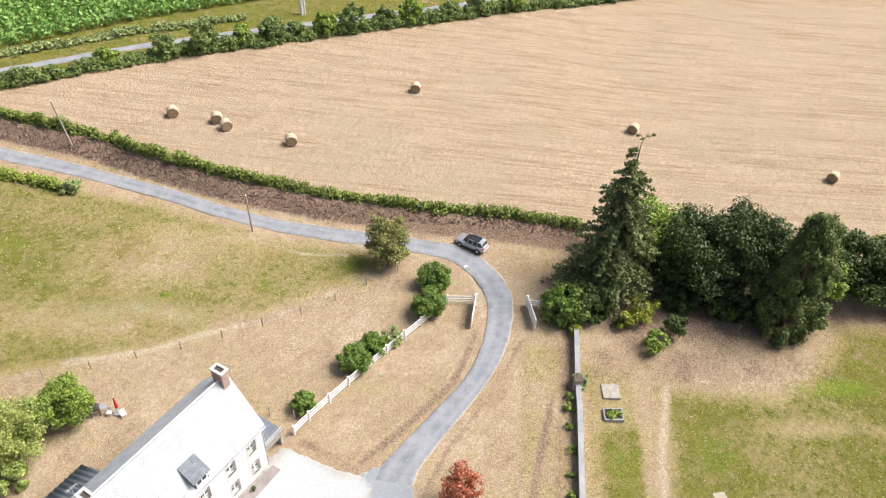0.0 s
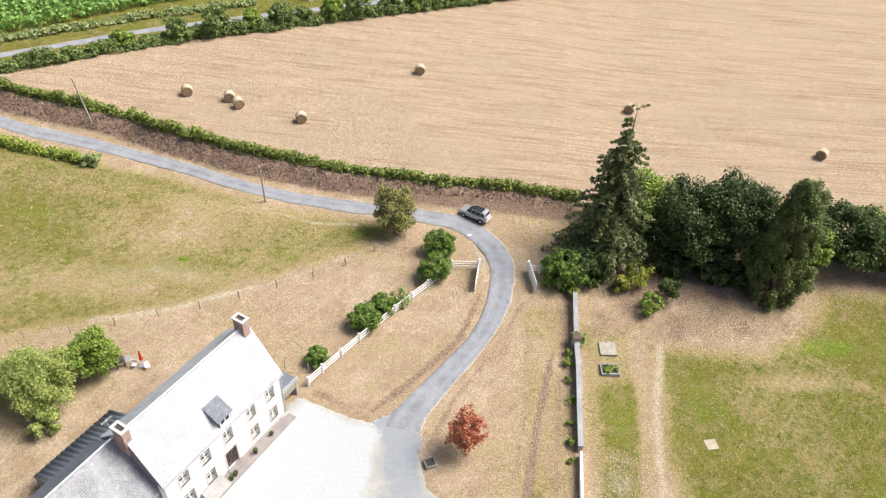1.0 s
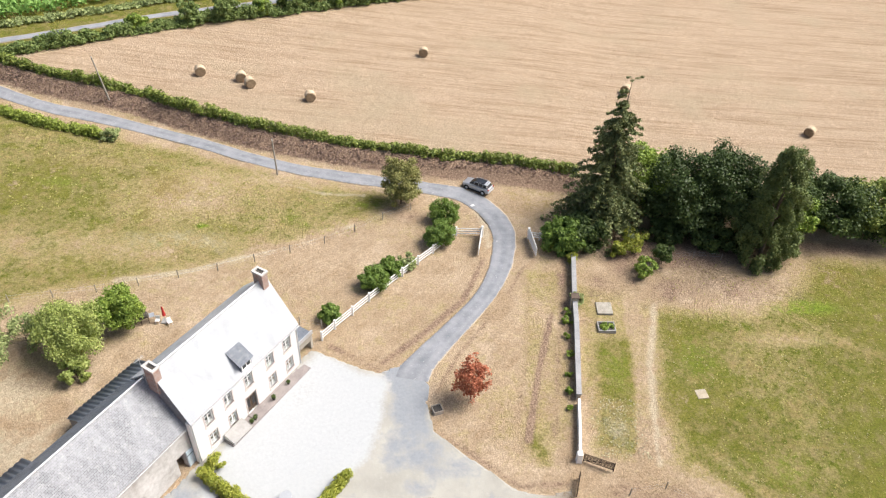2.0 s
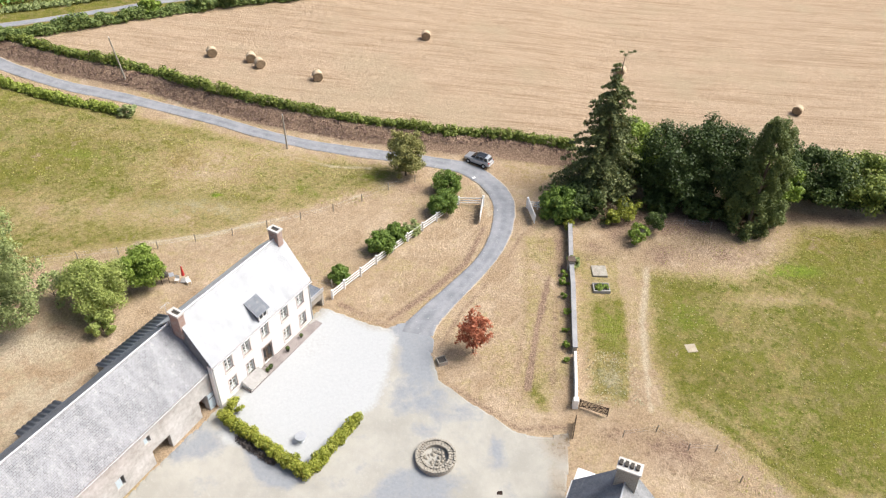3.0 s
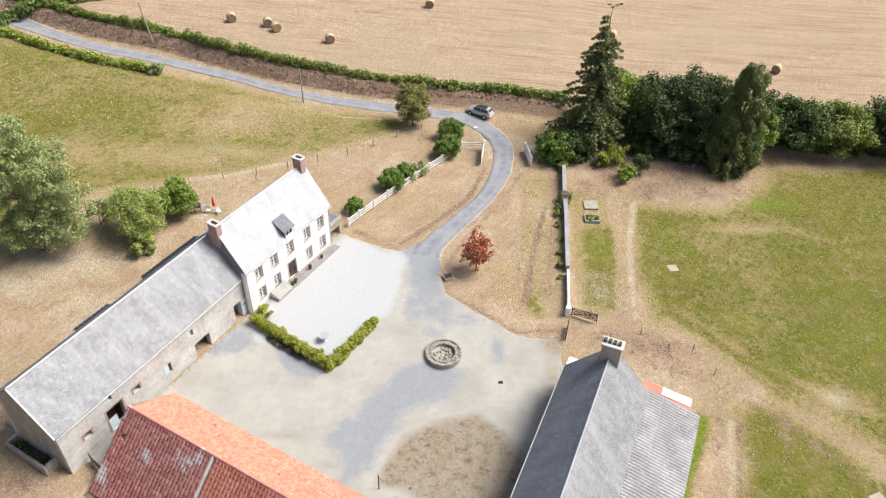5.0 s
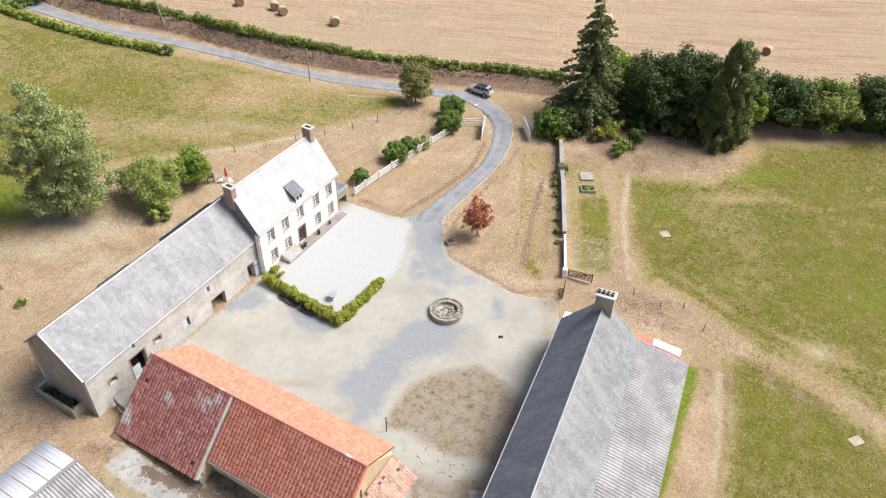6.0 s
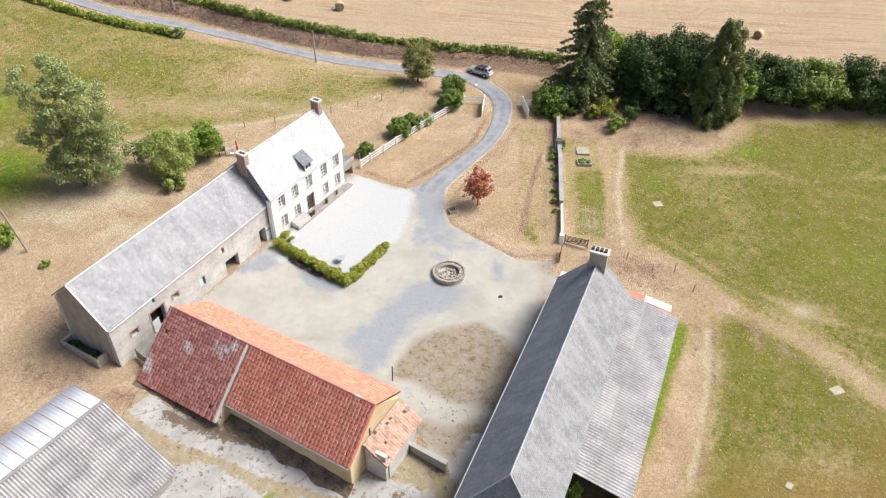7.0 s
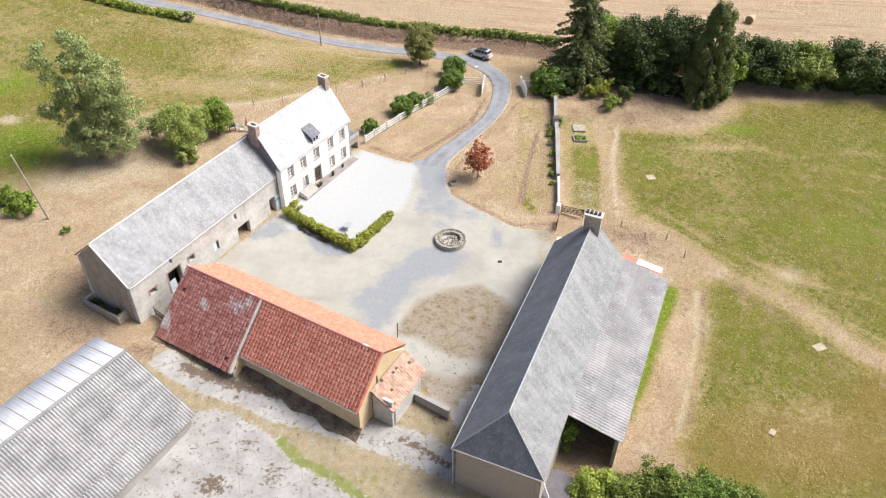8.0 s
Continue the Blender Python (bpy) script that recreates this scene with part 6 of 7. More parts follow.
for i, (x, y, rx, rz, m_) in enumerate(((9.9, -4.8, 1.9, 1.5, LEAF_HEDGE), (12.8, -5.8, 2.2, 1.7, LEAF_MIX), (15.6, -4.9, 2.3, 1.8, LEAF_MIX), (17.6, -6.9, 2.6, 1.8, LEAF_BUSH), (20.0, -5.6, 2.2, 1.6, LEAF_BUSH), (22.9, -6.6, 2.3, 1.5, LEAF_MIX), (26.0, -8.2, 2.4, 1.4, LEAF_BUSH))):
    broadleaf("shrub", x, y, rx, rz, rz * 0.85, m_, "overgrown bush beside the shed", 70 + i, clumps=110, per=85, size=0.15, r=0.1, category="bush", lump=0.6, clump_r=0.62, group="bushes by the shed")
broadleaf("shrub", 7.7, 0.2, 1.05, 2.0, 2.2, LEAF_MID, "bright green self-sown elder in the shed corner", 78, clumps=30, per=60, size=0.2, r=0.06, category="bush")

hx = np.arange(-100, 17.1, 3.0)
hedge("hedge", [(x, hedge_y(x) + 0.1) for x in hx], 1.5, 1.5, LEAF_BANK, "long low bramble hedge on the field bank", 81, per_m=230, size=0.19, sink=0.15, lump=0.6)
hx = np.arange(40, 130, 4.0)
hedge("hedge", [(x, hedge_y(x) - 1.9) for x in hx], 3.8, 3.8, LEAF_DARK, "tall overgrown hedgerow beside the meadow", 82, per_m=420, size=0.28, step=1.3)
fx = np.arange(-110, 126, 4.0)
hedge("hedge", [(x, far_y(x) + 1.6) for x in fx], 2.6, 1.7, LEAF_FAR, "dark hedge along the far side of the stubble field", 83, per_m=260, size=0.26, step=1.3, lump=0.9)
for i, x in enumerate((-51, -44, -38.5, -33, -28.5, -25, -20.5, -16, -10.5, -6, 1, 6, 12.5)):
    s = 1.5 + 0.9 * ((i * 7) % 5) / 4
    broadleaf("hedge_bush", x, float(far_y(x)) + 2.4, s, s * 0.9, s * 0.95, LEAF_FAR if i % 3 else LEAF_MID, "rounded dark bush in the far hedge", 90 + i, clumps=36, per=60, size=0.3, r=0.1, category="bush", group="bushes in the far hedge")
hedge("hedge", [(-110, 104), (-85, 95), (-66, 87.2), (-58, 84.6), (-52, 83.6), (-48.5, 82.8)], 1.6, 1.3, LEAF_HEDGE, "leafy hedge along the meadow side of the lane", 84, per_m=230, size=0.2)
broadleaf("shrub", -46.9, 82.6, 1.2, 0.9, 0.85, LEAF_OLIVE, "grey-green bush at the end of the hedge", 104, clumps=26, per=50, size=0.2, r=0.05, category="bush")
hedge("clipped_hedge", [(-23.0, 32.6), (-18.5, 29.6), (-14.4, 26.8)], 1.25, 1.3, LEAF_LIME, "clipped yellow-green box hedge in the yard", 85, per_m=1200, size=0.12, lump=0.12, step=0.35)
hedge("clipped_hedge", [(-14.0, 27.3), (-12.2, 30.2), (-10.3, 33.1)], 1.25, 1.25, LEAF_LIME, "clipped yellow-green box hedge in the yard", 86, per_m=1200, size=0.12, lump=0.12, step=0.35)
# Low strip of dark leaves along the near side of the hedge foot.
hedge("hedge_foot_heap", [(-21.2, 30.4), (-18.9, 28.9), (-17.6, 28.0)], 0.8, 0.32, LEAF_HEAP, "low heap of dark leaves at the hedge foot", 87, per_m=260, size=0.11, lump=0.7, step=0.35)
broadleaf("shrub", -22.2, 33.5, 0.9, 0.8, 0.75, LEAF_LIME, "rounded yellow-green shrub at the house corner", 105, clumps=22, per=60, size=0.12, r=0.04, category="bush")
for i, (x, y, q) in enumerate(((12.9, 55.2, 0.5), (12.7, 53.8, 0.55), (12.4, 51.6, 0.4), (12.3, 49.0, 0.5), (11.9, 46.2, 0.35), (11.7, 44.0, 0.45), (11.5, 42.0, 0.3))):
    broadleaf("shrub", x, y, q, q * 0.9, q * 0.8, LEAF_MID, "low climbing plant against the garden wall", 110 + i, clumps=12, per=30, size=0.14, r=0.03, category="bush", group="plants along the garden wall")


# ---- maize, track and mast beyond the far hedge ----
def maize():
    rng = np.random.default_rng(21)
    n = 90000
    x = rng.uniform(-115, 10, n)
    row = np.floor(rng.random(n) * 60) * 0.9
    y = far_y(x) + 15.5 + row + rng.normal(0, 0.06, n) + 0.12 * (x + 60)
    z = land_z(x, y)
    c = np.stack([x, y, z + 0.5 + 1.1 * rng.random(n)], 1)
    V, F = leaf_cloud(c, np.full(n, 0.25), 1, 0.36, rng)
    tagged(mesh_of("maize", V, F, CORN), "rows of tall green maize", "crop", kind="stuff")


maize()
tx = np.arange(-110, 16, 6.0)
ribbon("track", [(x, far_y(x) + 8.0) for x in tx], [(x, far_y(x) + 5.6) for x in tx], 0.08, TARMAC, "pale farm track behind the far hedge", "road", steps=3, across=3)
hedge("hedge", [(x, far_y(x) + 12.0) for x in np.arange(-110, -30, 5.0)], 2.0, 0.9, LEAF_OLIVE, "rough grassy hedge between track and maize", 88, per_m=70, size=0.3, step=1.5, lump=1.0)
solo("mast", tube(tube(bmesh.new(), (0, 0, -0.3), (0, 0, 9.0), 0.32, 0.24, 10), (0.55, 0, -0.3), (0.55, 0, 9.0), 0.12, 0.10, 8), PAINT_WHITE, "pale concrete utility mast beside the far hedge", "mast", pose(-25.2, 133.5, gz(-25.2, 133.5)))


# ---- bales ----
def bale():
    bm = bmesh.new()
    r = bmesh.ops.create_cone(bm, cap_ends=True, segments=28, radius1=0.78, radius2=0.78, depth=1.25, matrix=pose(0, 0, 0.76, 90, 0, 0))
    bmesh.ops.bevel(bm, geom=[e for e in bm.edges if len(e.link_faces) == 2 and any(len(f.verts) > 4 for f in e.link_faces)], offset=0.09, segments=2, affect="EDGES")
    for v in bm.verts:
        v.co += Vector((noise.noise(v.co * 3.0), noise.noise(v.co * 3.0 + Vector((9, 0, 0))), 0)) * 0.05
    # Both flat ends take the darker straw, their shade put into the colour.
    for f in bm.faces:
        f.material_index = 1 if abs(f.normal.y) > 0.7 else 0
    ob = solo("straw_bale", bm, STRAW, "round straw bale lying on stubble", "bale", group="bales in the stubble field")
    ob.data.materials.append(BALE_END_SHADED)
    return ob


b0 = bale()
BALES = [(-38.4, 98.9, 20), (-32.2, 98.4, 15), (-30.6, 96.9, 30), (-21.3, 94.7, 15), (-4.6, 111.4, 0), (28.9, 105.5, 150), (56.4, 95.8, 140)]
for i, (x, y, a) in enumerate(BALES):
    m = pose(x, y, gz(x, y) - 0.03, 0, 0, a)
    if i == 0:
        b0.matrix_world = m
    else:
        copy_thing(b0, m)


# ---- white fence, drive gates, garden wall ----
def rails(t, pts, zs, size, mat_, name="rail"):
    for (ax, ay), (bx, by) in zip(pts, pts[1:]):
        for dz in zs:
            a, b = Vector((ax, ay, gz(ax, ay) + dz)), Vector((bx, by, gz(bx, by) + dz))
            d = b - a
            bm = a_box(-d.length / 2, d.length / 2, -size[0] / 2, size[0] / 2, -size[1] / 2, size[1] / 2)
            o = part(name, bm, mat_, t)
            o.matrix_local = Matrix.Translation((a + b) / 2) @ d.to_track_quat("X", "Z").to_matrix().to_4x4()


def white_fence():
    t = thing("white_fence", Matrix(), "white three-rail concrete fence along the drive lawn", "fence")
    pts = [(-14.4, 49.3), (-13.2, 51.0), (-11.5, 53.2), (-9.8, 55.4), (-8.0, 57.6), (-6.2, 59.8), (-4.4, 62.0), (-2.6, 64.1), (-1.0, 66.1), (0.3, 67.7), (3.45, 67.9)]
    for x, y in pts:
        part("post", a_box(x - 0.11, x + 0.11, y - 0.11, y + 0.11, gz(x, y) - 0.4, gz(x, y) + 1.38, bevel=0.02), PAINT_WHITE, t)
    rails(t, pts, (0.36, 0.74, 1.12), (0.07, 0.13), PAINT_WHITE)


white_fence()


def drive_gate(px, py, tip, name_label):
    """A solid white gate leaf, swung open, with its post."""
    t = thing("drive_gate", Matrix(), name_label, "gate", "drive gates")
    g = gz(px, py)
    part("gate_post", a_box(px - 0.14, px + 0.14, py - 0.14, py + 0.14, g - 0.4, g + 1.7, bevel=0.03), PAINT_WHITE, t)
    a, b = Vector((px, py, 0)), Vector((*tip, 0))
    d = (b - a).normalized()
    n = Vector((-d.y, d.x, 0))
    L = (b - a).length
    bm = bmesh.new()
    k = 9
    for i in range(k):
        s0, s1 = 0.2 + (L - 0.2) * i / k, 0.2 + (L - 0.2) * (i + 0.94) / k
        f = (i + 0.5) / k
        p, q = a + d * s0, a + d * s1
        vs = [p + n * w for w in (-0.03, 0.03)] + [q + n * w for w in (-0.03, 0.03)]
        z0, z1 = g + 0.10, g + 1.75 - 0.3 * f
        lo = [bm.verts.new((v.x, v.y, z0)) for v in vs]
        hi = [bm.verts.new((v.x, v.y, z1)) for v in vs]
        for q_ in ((0, 1, 3, 2),):
            bm.faces.new([lo[j] for j in q_])
            bm.faces.new([hi[j] for j in q_])
        for i0, i1 in ((0, 1), (1, 3), (3, 2), (2, 0)):
            bm.faces.new((lo[i0], lo[i1], hi[i1], hi[i0]))
    bmesh.ops.recalc_face_normals(bm, faces=bm.faces)
    part("gate_leaf", bm, PAINT_WHITE, t, "white boarded gate leaf standing open")


drive_gate(3.55, 67.8, (2.95, 64.0), "white boarded drive gate standing open beside the fence")
drive_gate(9.5, 68.0, (10.15, 64.3), "white boarded drive gate standing open beside the laurel")
t = thing("white_fence", Matrix(), "short white three-rail fence between gate and laurel", "fence")
for x, y in ((10.9, 67.8), (12.4, 67.5)):
    part("post", a_box(x - 0.09, x + 0.09, y - 0.09, y + 0.09, gz(x, y) - 0.4, gz(x, y) + 1.25, bevel=0.02), PAINT_WHITE, t)
rails(t, [(9.55, 68.0), (10.9, 67.8), (12.4, 67.5)], (0.42, 0.74, 1.06), (0.05, 0.14), PAINT_WHITE)


def garden_wall():
    t = thing("garden_wall", Matrix(), "long grey coped garden wall between lawn and meadow", "wall")
    pts = [(14.75, 64.6), (14.3, 60.5), (13.9, 57.0), (13.6, 53.0), (13.1, 48.5), (12.5, 43.0)]
    for (ax, ay), (bx, by) in zip(pts, pts[1:]):
        L = math.hypot(bx - ax, by - ay)
        ang = math.degrees(math.atan2(by - ay, bx - ax))
        za, zb = gz(ax, ay), gz(bx, by)
        for nm, y0, y1, h0, h1, m_ in (("wall_length", -0.2, 0.2, -0.5, 1.0, STONE), ("coping", -0.27, 0.27, 1.0, 1.12, FIBRE_PALE)):
            bm = a_box(0, L - (0.01 if nm == "coping" else 0), y0, y1, h0, h1)
            for v in bm.verts:
                v.co.z += za + (zb - za) * v.co.x / L
            o = part(nm, bm, m_, t)
            o.matrix_local = pose(ax, ay, 0, 0, 0, ang)
    x, y = 13.85, 56.6
    p = part("pillar", a_box(x - 0.4, x + 0.4, y - 0.4, y + 0.4, gz(x, y) - 0.4, gz(x, y) + 1.5, bevel=0.03), STONE, t)
    part("cap", a_box(x - 0.48, x + 0.48, y - 0.48, y + 0.48, gz(x, y) + 1.5, gz(x, y) + 1.62, bevel=0.03), DARK_WOOD, p)
    pts = [(12.5, 42.6), (12.2, 40.0), (11.9, 37.5), (11.7, 36.2)]
    for (ax, ay), (bx, by) in zip(pts, pts[1:]):
        L = math.hypot(bx - ax, by - ay)
        bm = a_box(0, L, -0.13, 0.13, -0.5, 0.95)
        for v in bm.verts:
            v.co.z += gz(ax, ay) + (gz(bx, by) - gz(ax, ay)) * v.co.x / L
        o = part("white_wall_length", bm, PAINT_WHITE, t, "low whitewashed end of the wall")
        o.matrix_local = pose(ax, ay, 0, 0, 0, math.degrees(math.atan2(by - ay, bx - ax)))
    part("end_pillar", a_box(11.35, 11.9, 35.7, 36.25, gz(11.6, 36) - 0.4, gz(11.6, 36) + 1.3, bevel=0.04), PAINT_WHITE, t)


garden_wall()


def bar_gate(x, y, ang, L, label, mat_=DARK_IRON):
    t = thing("field_gate", pose(x, y, gz(x, y), 0, 0, ang), label, "gate")
    for i in range(6):
        part("bar", a_box(0, L, -0.025, 0.025, 0.15 + 0.19 * i, 0.22 + 0.19 * i), mat_, t)
    for s in (0.0, L):
        part("stile", a_box(s - 0.04, s + 0.04, -0.04, 0.04, -0.1, 1.3), mat_, t)
    bm = tube(bmesh.new(), (0.05, -0.04, 0.2), (L - 0.05, -0.04, 1.15), 0.03, 0.03, 6)
    part("brace", bm, mat_, t)


bar_gate(12.1, 36.0, -22, 2.9, "rusty dark iron field gate beside the wall end")
bar_gate(10.9, 32.2, 75, 1.9, "rusty dark iron gate standing open by the shed")
bar_gate(-34.6, 15.0, -40, 3.4, "dark wooden gate leaning at the barn corner", DARK_WOOD)


# ---- well ----
def well():
    x, y, r1, r0 = -2.6, 29.3, 1.98, 1.2
    t = thing("stone_well", pose(x, y, gz(x, y)), "round low stone well with a rough double ring of stones", "well")
    bm = bmesh.new()
    k = 40
    ring = []
    for r, z in ((r1 - 0.06, -0.3), (r1 - 0.06, 0.42), (r0 + 0.06, 0.42), (r0 + 0.06, -0.75)):
        ring.append([bm.verts.new((r * math.cos(2 * math.pi * i / k), r * math.sin(2 * math.pi * i / k), z)) for i in range(k)])
    for a, b in zip(ring, ring[1:]):
        for i in range(k):
            bm.faces.new((a[i], a[(i + 1) % k], b[(i + 1) % k], b[i]))
    part("wall", bm, STONE, t)
    bm = bmesh.new()
    bmesh.ops.create_circle(bm, cap_ends=True, segments=32, radius=r0 + 0.05, matrix=pose(0, 0, -0.02))
    part("bottom", bm, DARK_GROUND, t, "rubble and dead leaves inside")
    rng = np.random.default_rng(5)
    proto = {}
    for r, cnt, wd, hi in ((r1 - 0.13, 44, 0.24, 0.20), (r0 + 0.13, 30, 0.24, 0.16), ((r0 + r1) / 2, 34, 0.26, 0.08)):
        for i in range(cnt):
            kx = (round(r, 2), i % 4)
            if kx not in proto:
                b = a_box(-0.13 + 0.02 * (i % 3), 0.13, -wd / 2, wd / 2, 0, hi + 0.02 * (i % 4), bevel=0.03)
                me = bpy.data.meshes.new("stone")
                b.to_mesh(me)
                b.free()
                me.materials.append(WELL_STONE)
                proto[kx] = me
            a = 2 * math.pi * (i + 0.2 * rng.random()) / cnt
            o = new("stone", proto[kx])
            o.parent = t
            o.matrix_local = pose(r * math.cos(a), r * math.sin(a), 0.40, rng.normal(0, 3), rng.normal(0, 3), math.degrees(a) + 90 + rng.normal(0, 5))
    for i in range(46):
        a, r = rng.random() * 6.283, (r0 - 0.12) * math.sqrt(rng.random())
        q = 0.10 + 0.13 * rng.random()
        bm = bmesh.new()
        bmesh.ops.create_icosphere(bm, subdivisions=1, radius=q)
        for v in bm.verts:
            v.co *= 1 + 0.35 * noise.noise(v.co * 9 + Vector((i, 0, 0)))
        o = part("rubble", bm, WELL_STONE, t)
        o.matrix_local = pose(r * math.cos(a), r * math.sin(a), -0.06 + 0.2 * rng.random() + 0.14 * (r / r0) ** 2, 0, 0, rng.random() * 360)


well()


# ---- car ----
def loft(secs, ring):
    """A closed skin through sections (x, low z, high z, half width); ring gives (side, width share, height share)."""
    bm = bmesh.new()
    rows_ = [[bm.verts.new((x, a * w * k, z0 + (z1 - z0) * f)) for a, k, f in ring] for x, z0, z1, w in secs]
    n = len(ring)
    for a, b in zip(rows_, rows_[1:]):
        for i in range(n):
            bm.faces.new((a[i], b[i], b[(i + 1) % n], a[(i + 1) % n]))
    bm.faces.new(rows_[0])
    bm.faces.new(rows_[-1][::-1])
    bmesh.ops.recalc_face_normals(bm, faces=bm.faces)
    return bm


def rounded(ob, levels=2):
    md = ob.modifiers.new("round", "SUBSURF")
    md.levels = md.render_levels = levels
    ob.data.polygons.foreach_set("use_smooth", np.ones(len(ob.data.polygons), dtype=bool))
    return ob


def car():
    t = thing("car", pose(3.45, 78.4, gz(3.45, 78.4) + 0.04, 0, 0, 147), "silver-grey suv with dark glass roof parked at the lane corner", "car")
    t.scale = (0.93, 0.93, 0.93)
    ring = [(-1, 0.88, 0), (-1, 1, 0.22), (-1, 1, 0.62), (-1, 0.97, 0.9), (-1, 0.80, 1.0), (1, 0.80, 1.0), (1, 0.97, 0.9), (1, 1, 0.62), (1, 1, 0.22), (1, 0.88, 0)]
    rounded(part("body", loft([(2.22, 0.42, 0.78, 0.72), (2.14, 0.32, 0.92, 0.86), (1.7, 0.24, 1.03, 0.94), (0.9, 0.22, 1.10, 0.97), (0.0, 0.22, 1.12, 0.97), (-1.0, 0.22, 1.14, 0.97), (-1.8, 0.26, 1.14, 0.95), (-2.16, 0.32, 1.08, 0.88), (-2.24, 0.42, 0.92, 0.78)], ring), CAR_PAINT, t))
    cab = [(-1, 0.96, 0), (-1, 0.90, 0.5), (-1, 0.78, 0.95), (-1, 0.55, 1.02), (1, 0.55, 1.02), (1, 0.78, 0.95), (1, 0.90, 0.5), (1, 0.96, 0)]
    rounded(part("cabin_glass", loft([(1.15, 1.00, 1.06, 0.86), (0.95, 1.02, 1.18, 0.88), (0.25, 1.04, 1.60, 0.90), (-0.6, 1.06, 1.66, 0.90), (-1.45, 1.06, 1.60, 0.88), (-1.95, 1.04, 1.22, 0.84), (-2.08, 1.0, 1.08, 0.80)], cab), CAR_GLASS, t, "dark windows all round"), 2)
    rf = part("roof_frame", a_box(-1.62, -1.30, -0.62, 0.62, 1.575, 1.625, bevel=0.02), SILVER, t, "silver rear roof edge")
    part("spoiler", a_box(-1.86, -1.63, -0.60, 0.60, 1.54, 1.59, bevel=0.02), SILVER, rf)
    part("glass_roof", a_box(-1.28, 0.10, -0.52, 0.52, 1.60, 1.66, bevel=0.02), CAR_GLASS, t, "black glass roof panel")
    part("tailgate", slab([(-2.06, -0.66, 1.16), (-2.06, 0.66, 1.16), (-2.26, 0.70, 0.72), (-2.26, -0.70, 0.72)], 0.05), SILVER, t, "pale tailgate")
    for q in (-1, 1):
        part("roof_rail", tube(bmesh.new(), (-1.45, q * 0.66, 1.64), (0.15, q * 0.66, 1.64), 0.028, 0.028, 6), SILVER, t)
        for x0, x1 in ((0.30, 0.12), (-0.55, -0.50), (-1.30, -1.22)):
            part("pillar", tube(bmesh.new(), (x0, q * 0.885, 1.10), (x1, q * 0.70, 1.57), 0.045, 0.04, 6), CAR_PAINT, t)
        part("mirror", a_box(0.62, 0.82, q * 1.02 - 0.09, q * 1.02 + 0.09, 1.08, 1.22, bevel=0.03), CAR_PAINT, t)
        part("headlight", a_box(1.98, 2.17, q * 0.64 - 0.17, q * 0.64 + 0.17, 0.76, 0.88, bevel=0.02), SILVER, t)
        part("tail_light", a_box(-2.22, -2.06, q * 0.72 - 0.13, q * 0.72 + 0.13, 0.92, 1.06, bevel=0.02), LAMP_RED, t)
        part("sill", a_box(-1.0, 1.0, q * 0.93 - 0.05, q * 0.93 + 0.05, 0.20, 0.36, bevel=0.03), RUBBER, t)
        for x in (-1.36, 1.36):
            part("wheel_arch", tube(bmesh.new(), (x, q * 0.90, 0.36), (x, q * 0.965, 0.36), 0.42, 0.42, 24), RUBBER, t)
            wheel = part("wheel", tube(bmesh.new(), (x, q * 0.74, 0.33), (x, q * 0.985, 0.33), 0.34, 0.34, 24), RUBBER, t)
            part("rim", tube(bmesh.new(), (x, q * 0.80, 0.33), (x, q * 1.0, 0.33), 0.22, 0.20, 18), SILVER, wheel)
    part("bumper", a_box(-2.30, -2.12, -0.80, 0.80, 0.40, 0.68, bevel=0.05), SILVER, t, "pale rear bumper")
    part("bumper", a_box(2.10, 2.26, -0.76, 0.76, 0.34, 0.56, bevel=0.05), RUBBER, t)
    part("number_plate", a_box(-2.31, -2.285, -0.26, 0.26, 0.70, 0.81), PAINT_WHITE, t)


car()


# ---- poles and wires ----
def pole(x, y, h, lean, label):
    t = thing("utility_pole", pose(x, y, gz(x, y) - 0.3), label, "pole", "utility poles")
    part("shaft", tube(bmesh.new(), (0, 0, 0), (lean[0], lean[1], h + 0.3), 0.13, 0.09, 10), GREY_WOOD, t)
    part("insulator", tube(bmesh.new(), (lean[0], lean[1], h + 0.3), (lean[0], lean[1], h + 0.5), 0.05, 0.04, 6), PAINT_WHITE, t)


pole(-23.8, 78.3, 5.4, (-0.1, 0), "thin weathered wooden pole beside the lane")
pole(-49.6, 90.9, 6.4, (-1.0, 0.3), "leaning weathered wooden pole on the lane bank")
pole(-51.0, 29.4, 9.6, (-0.6, -1.2), "leaning pale wooden utility pole in dry grass")


def wire_fence(line, gap, high, label):
    t = thing("wire_fence", Matrix(), label, "fence", "wire fences")
    p = np.array(line, dtype=float)
    d = np.concatenate([[0], np.cumsum(np.hypot(*np.diff(p, axis=0).T))])
    n = int(d[-1] / gap)
    s = np.linspace(0, d[-1], n + 1)
    pts = list(zip(np.interp(s, d, p[:, 0]), np.interp(s, d, p[:, 1])))
    for i, (x, y) in enumerate(pts):
        k = 0.04 * math.sin(i * 2.3)
        part("post", tube(bmesh.new(), (x, y, gz(x, y) - 0.3), (x + k, y, gz(x, y) + high), 0.06, 0.05, 6), GREY_WOOD, t)
    for h in (0.5, 0.95):
        bm = bmesh.new()
        for a, b in zip(pts, pts[1:]):
            tube(bm, (*a, gz(*a) + h), (*b, gz(*b) + h), 0.006, 0.006, 3)
        part("wire", bm, ZINC, t)


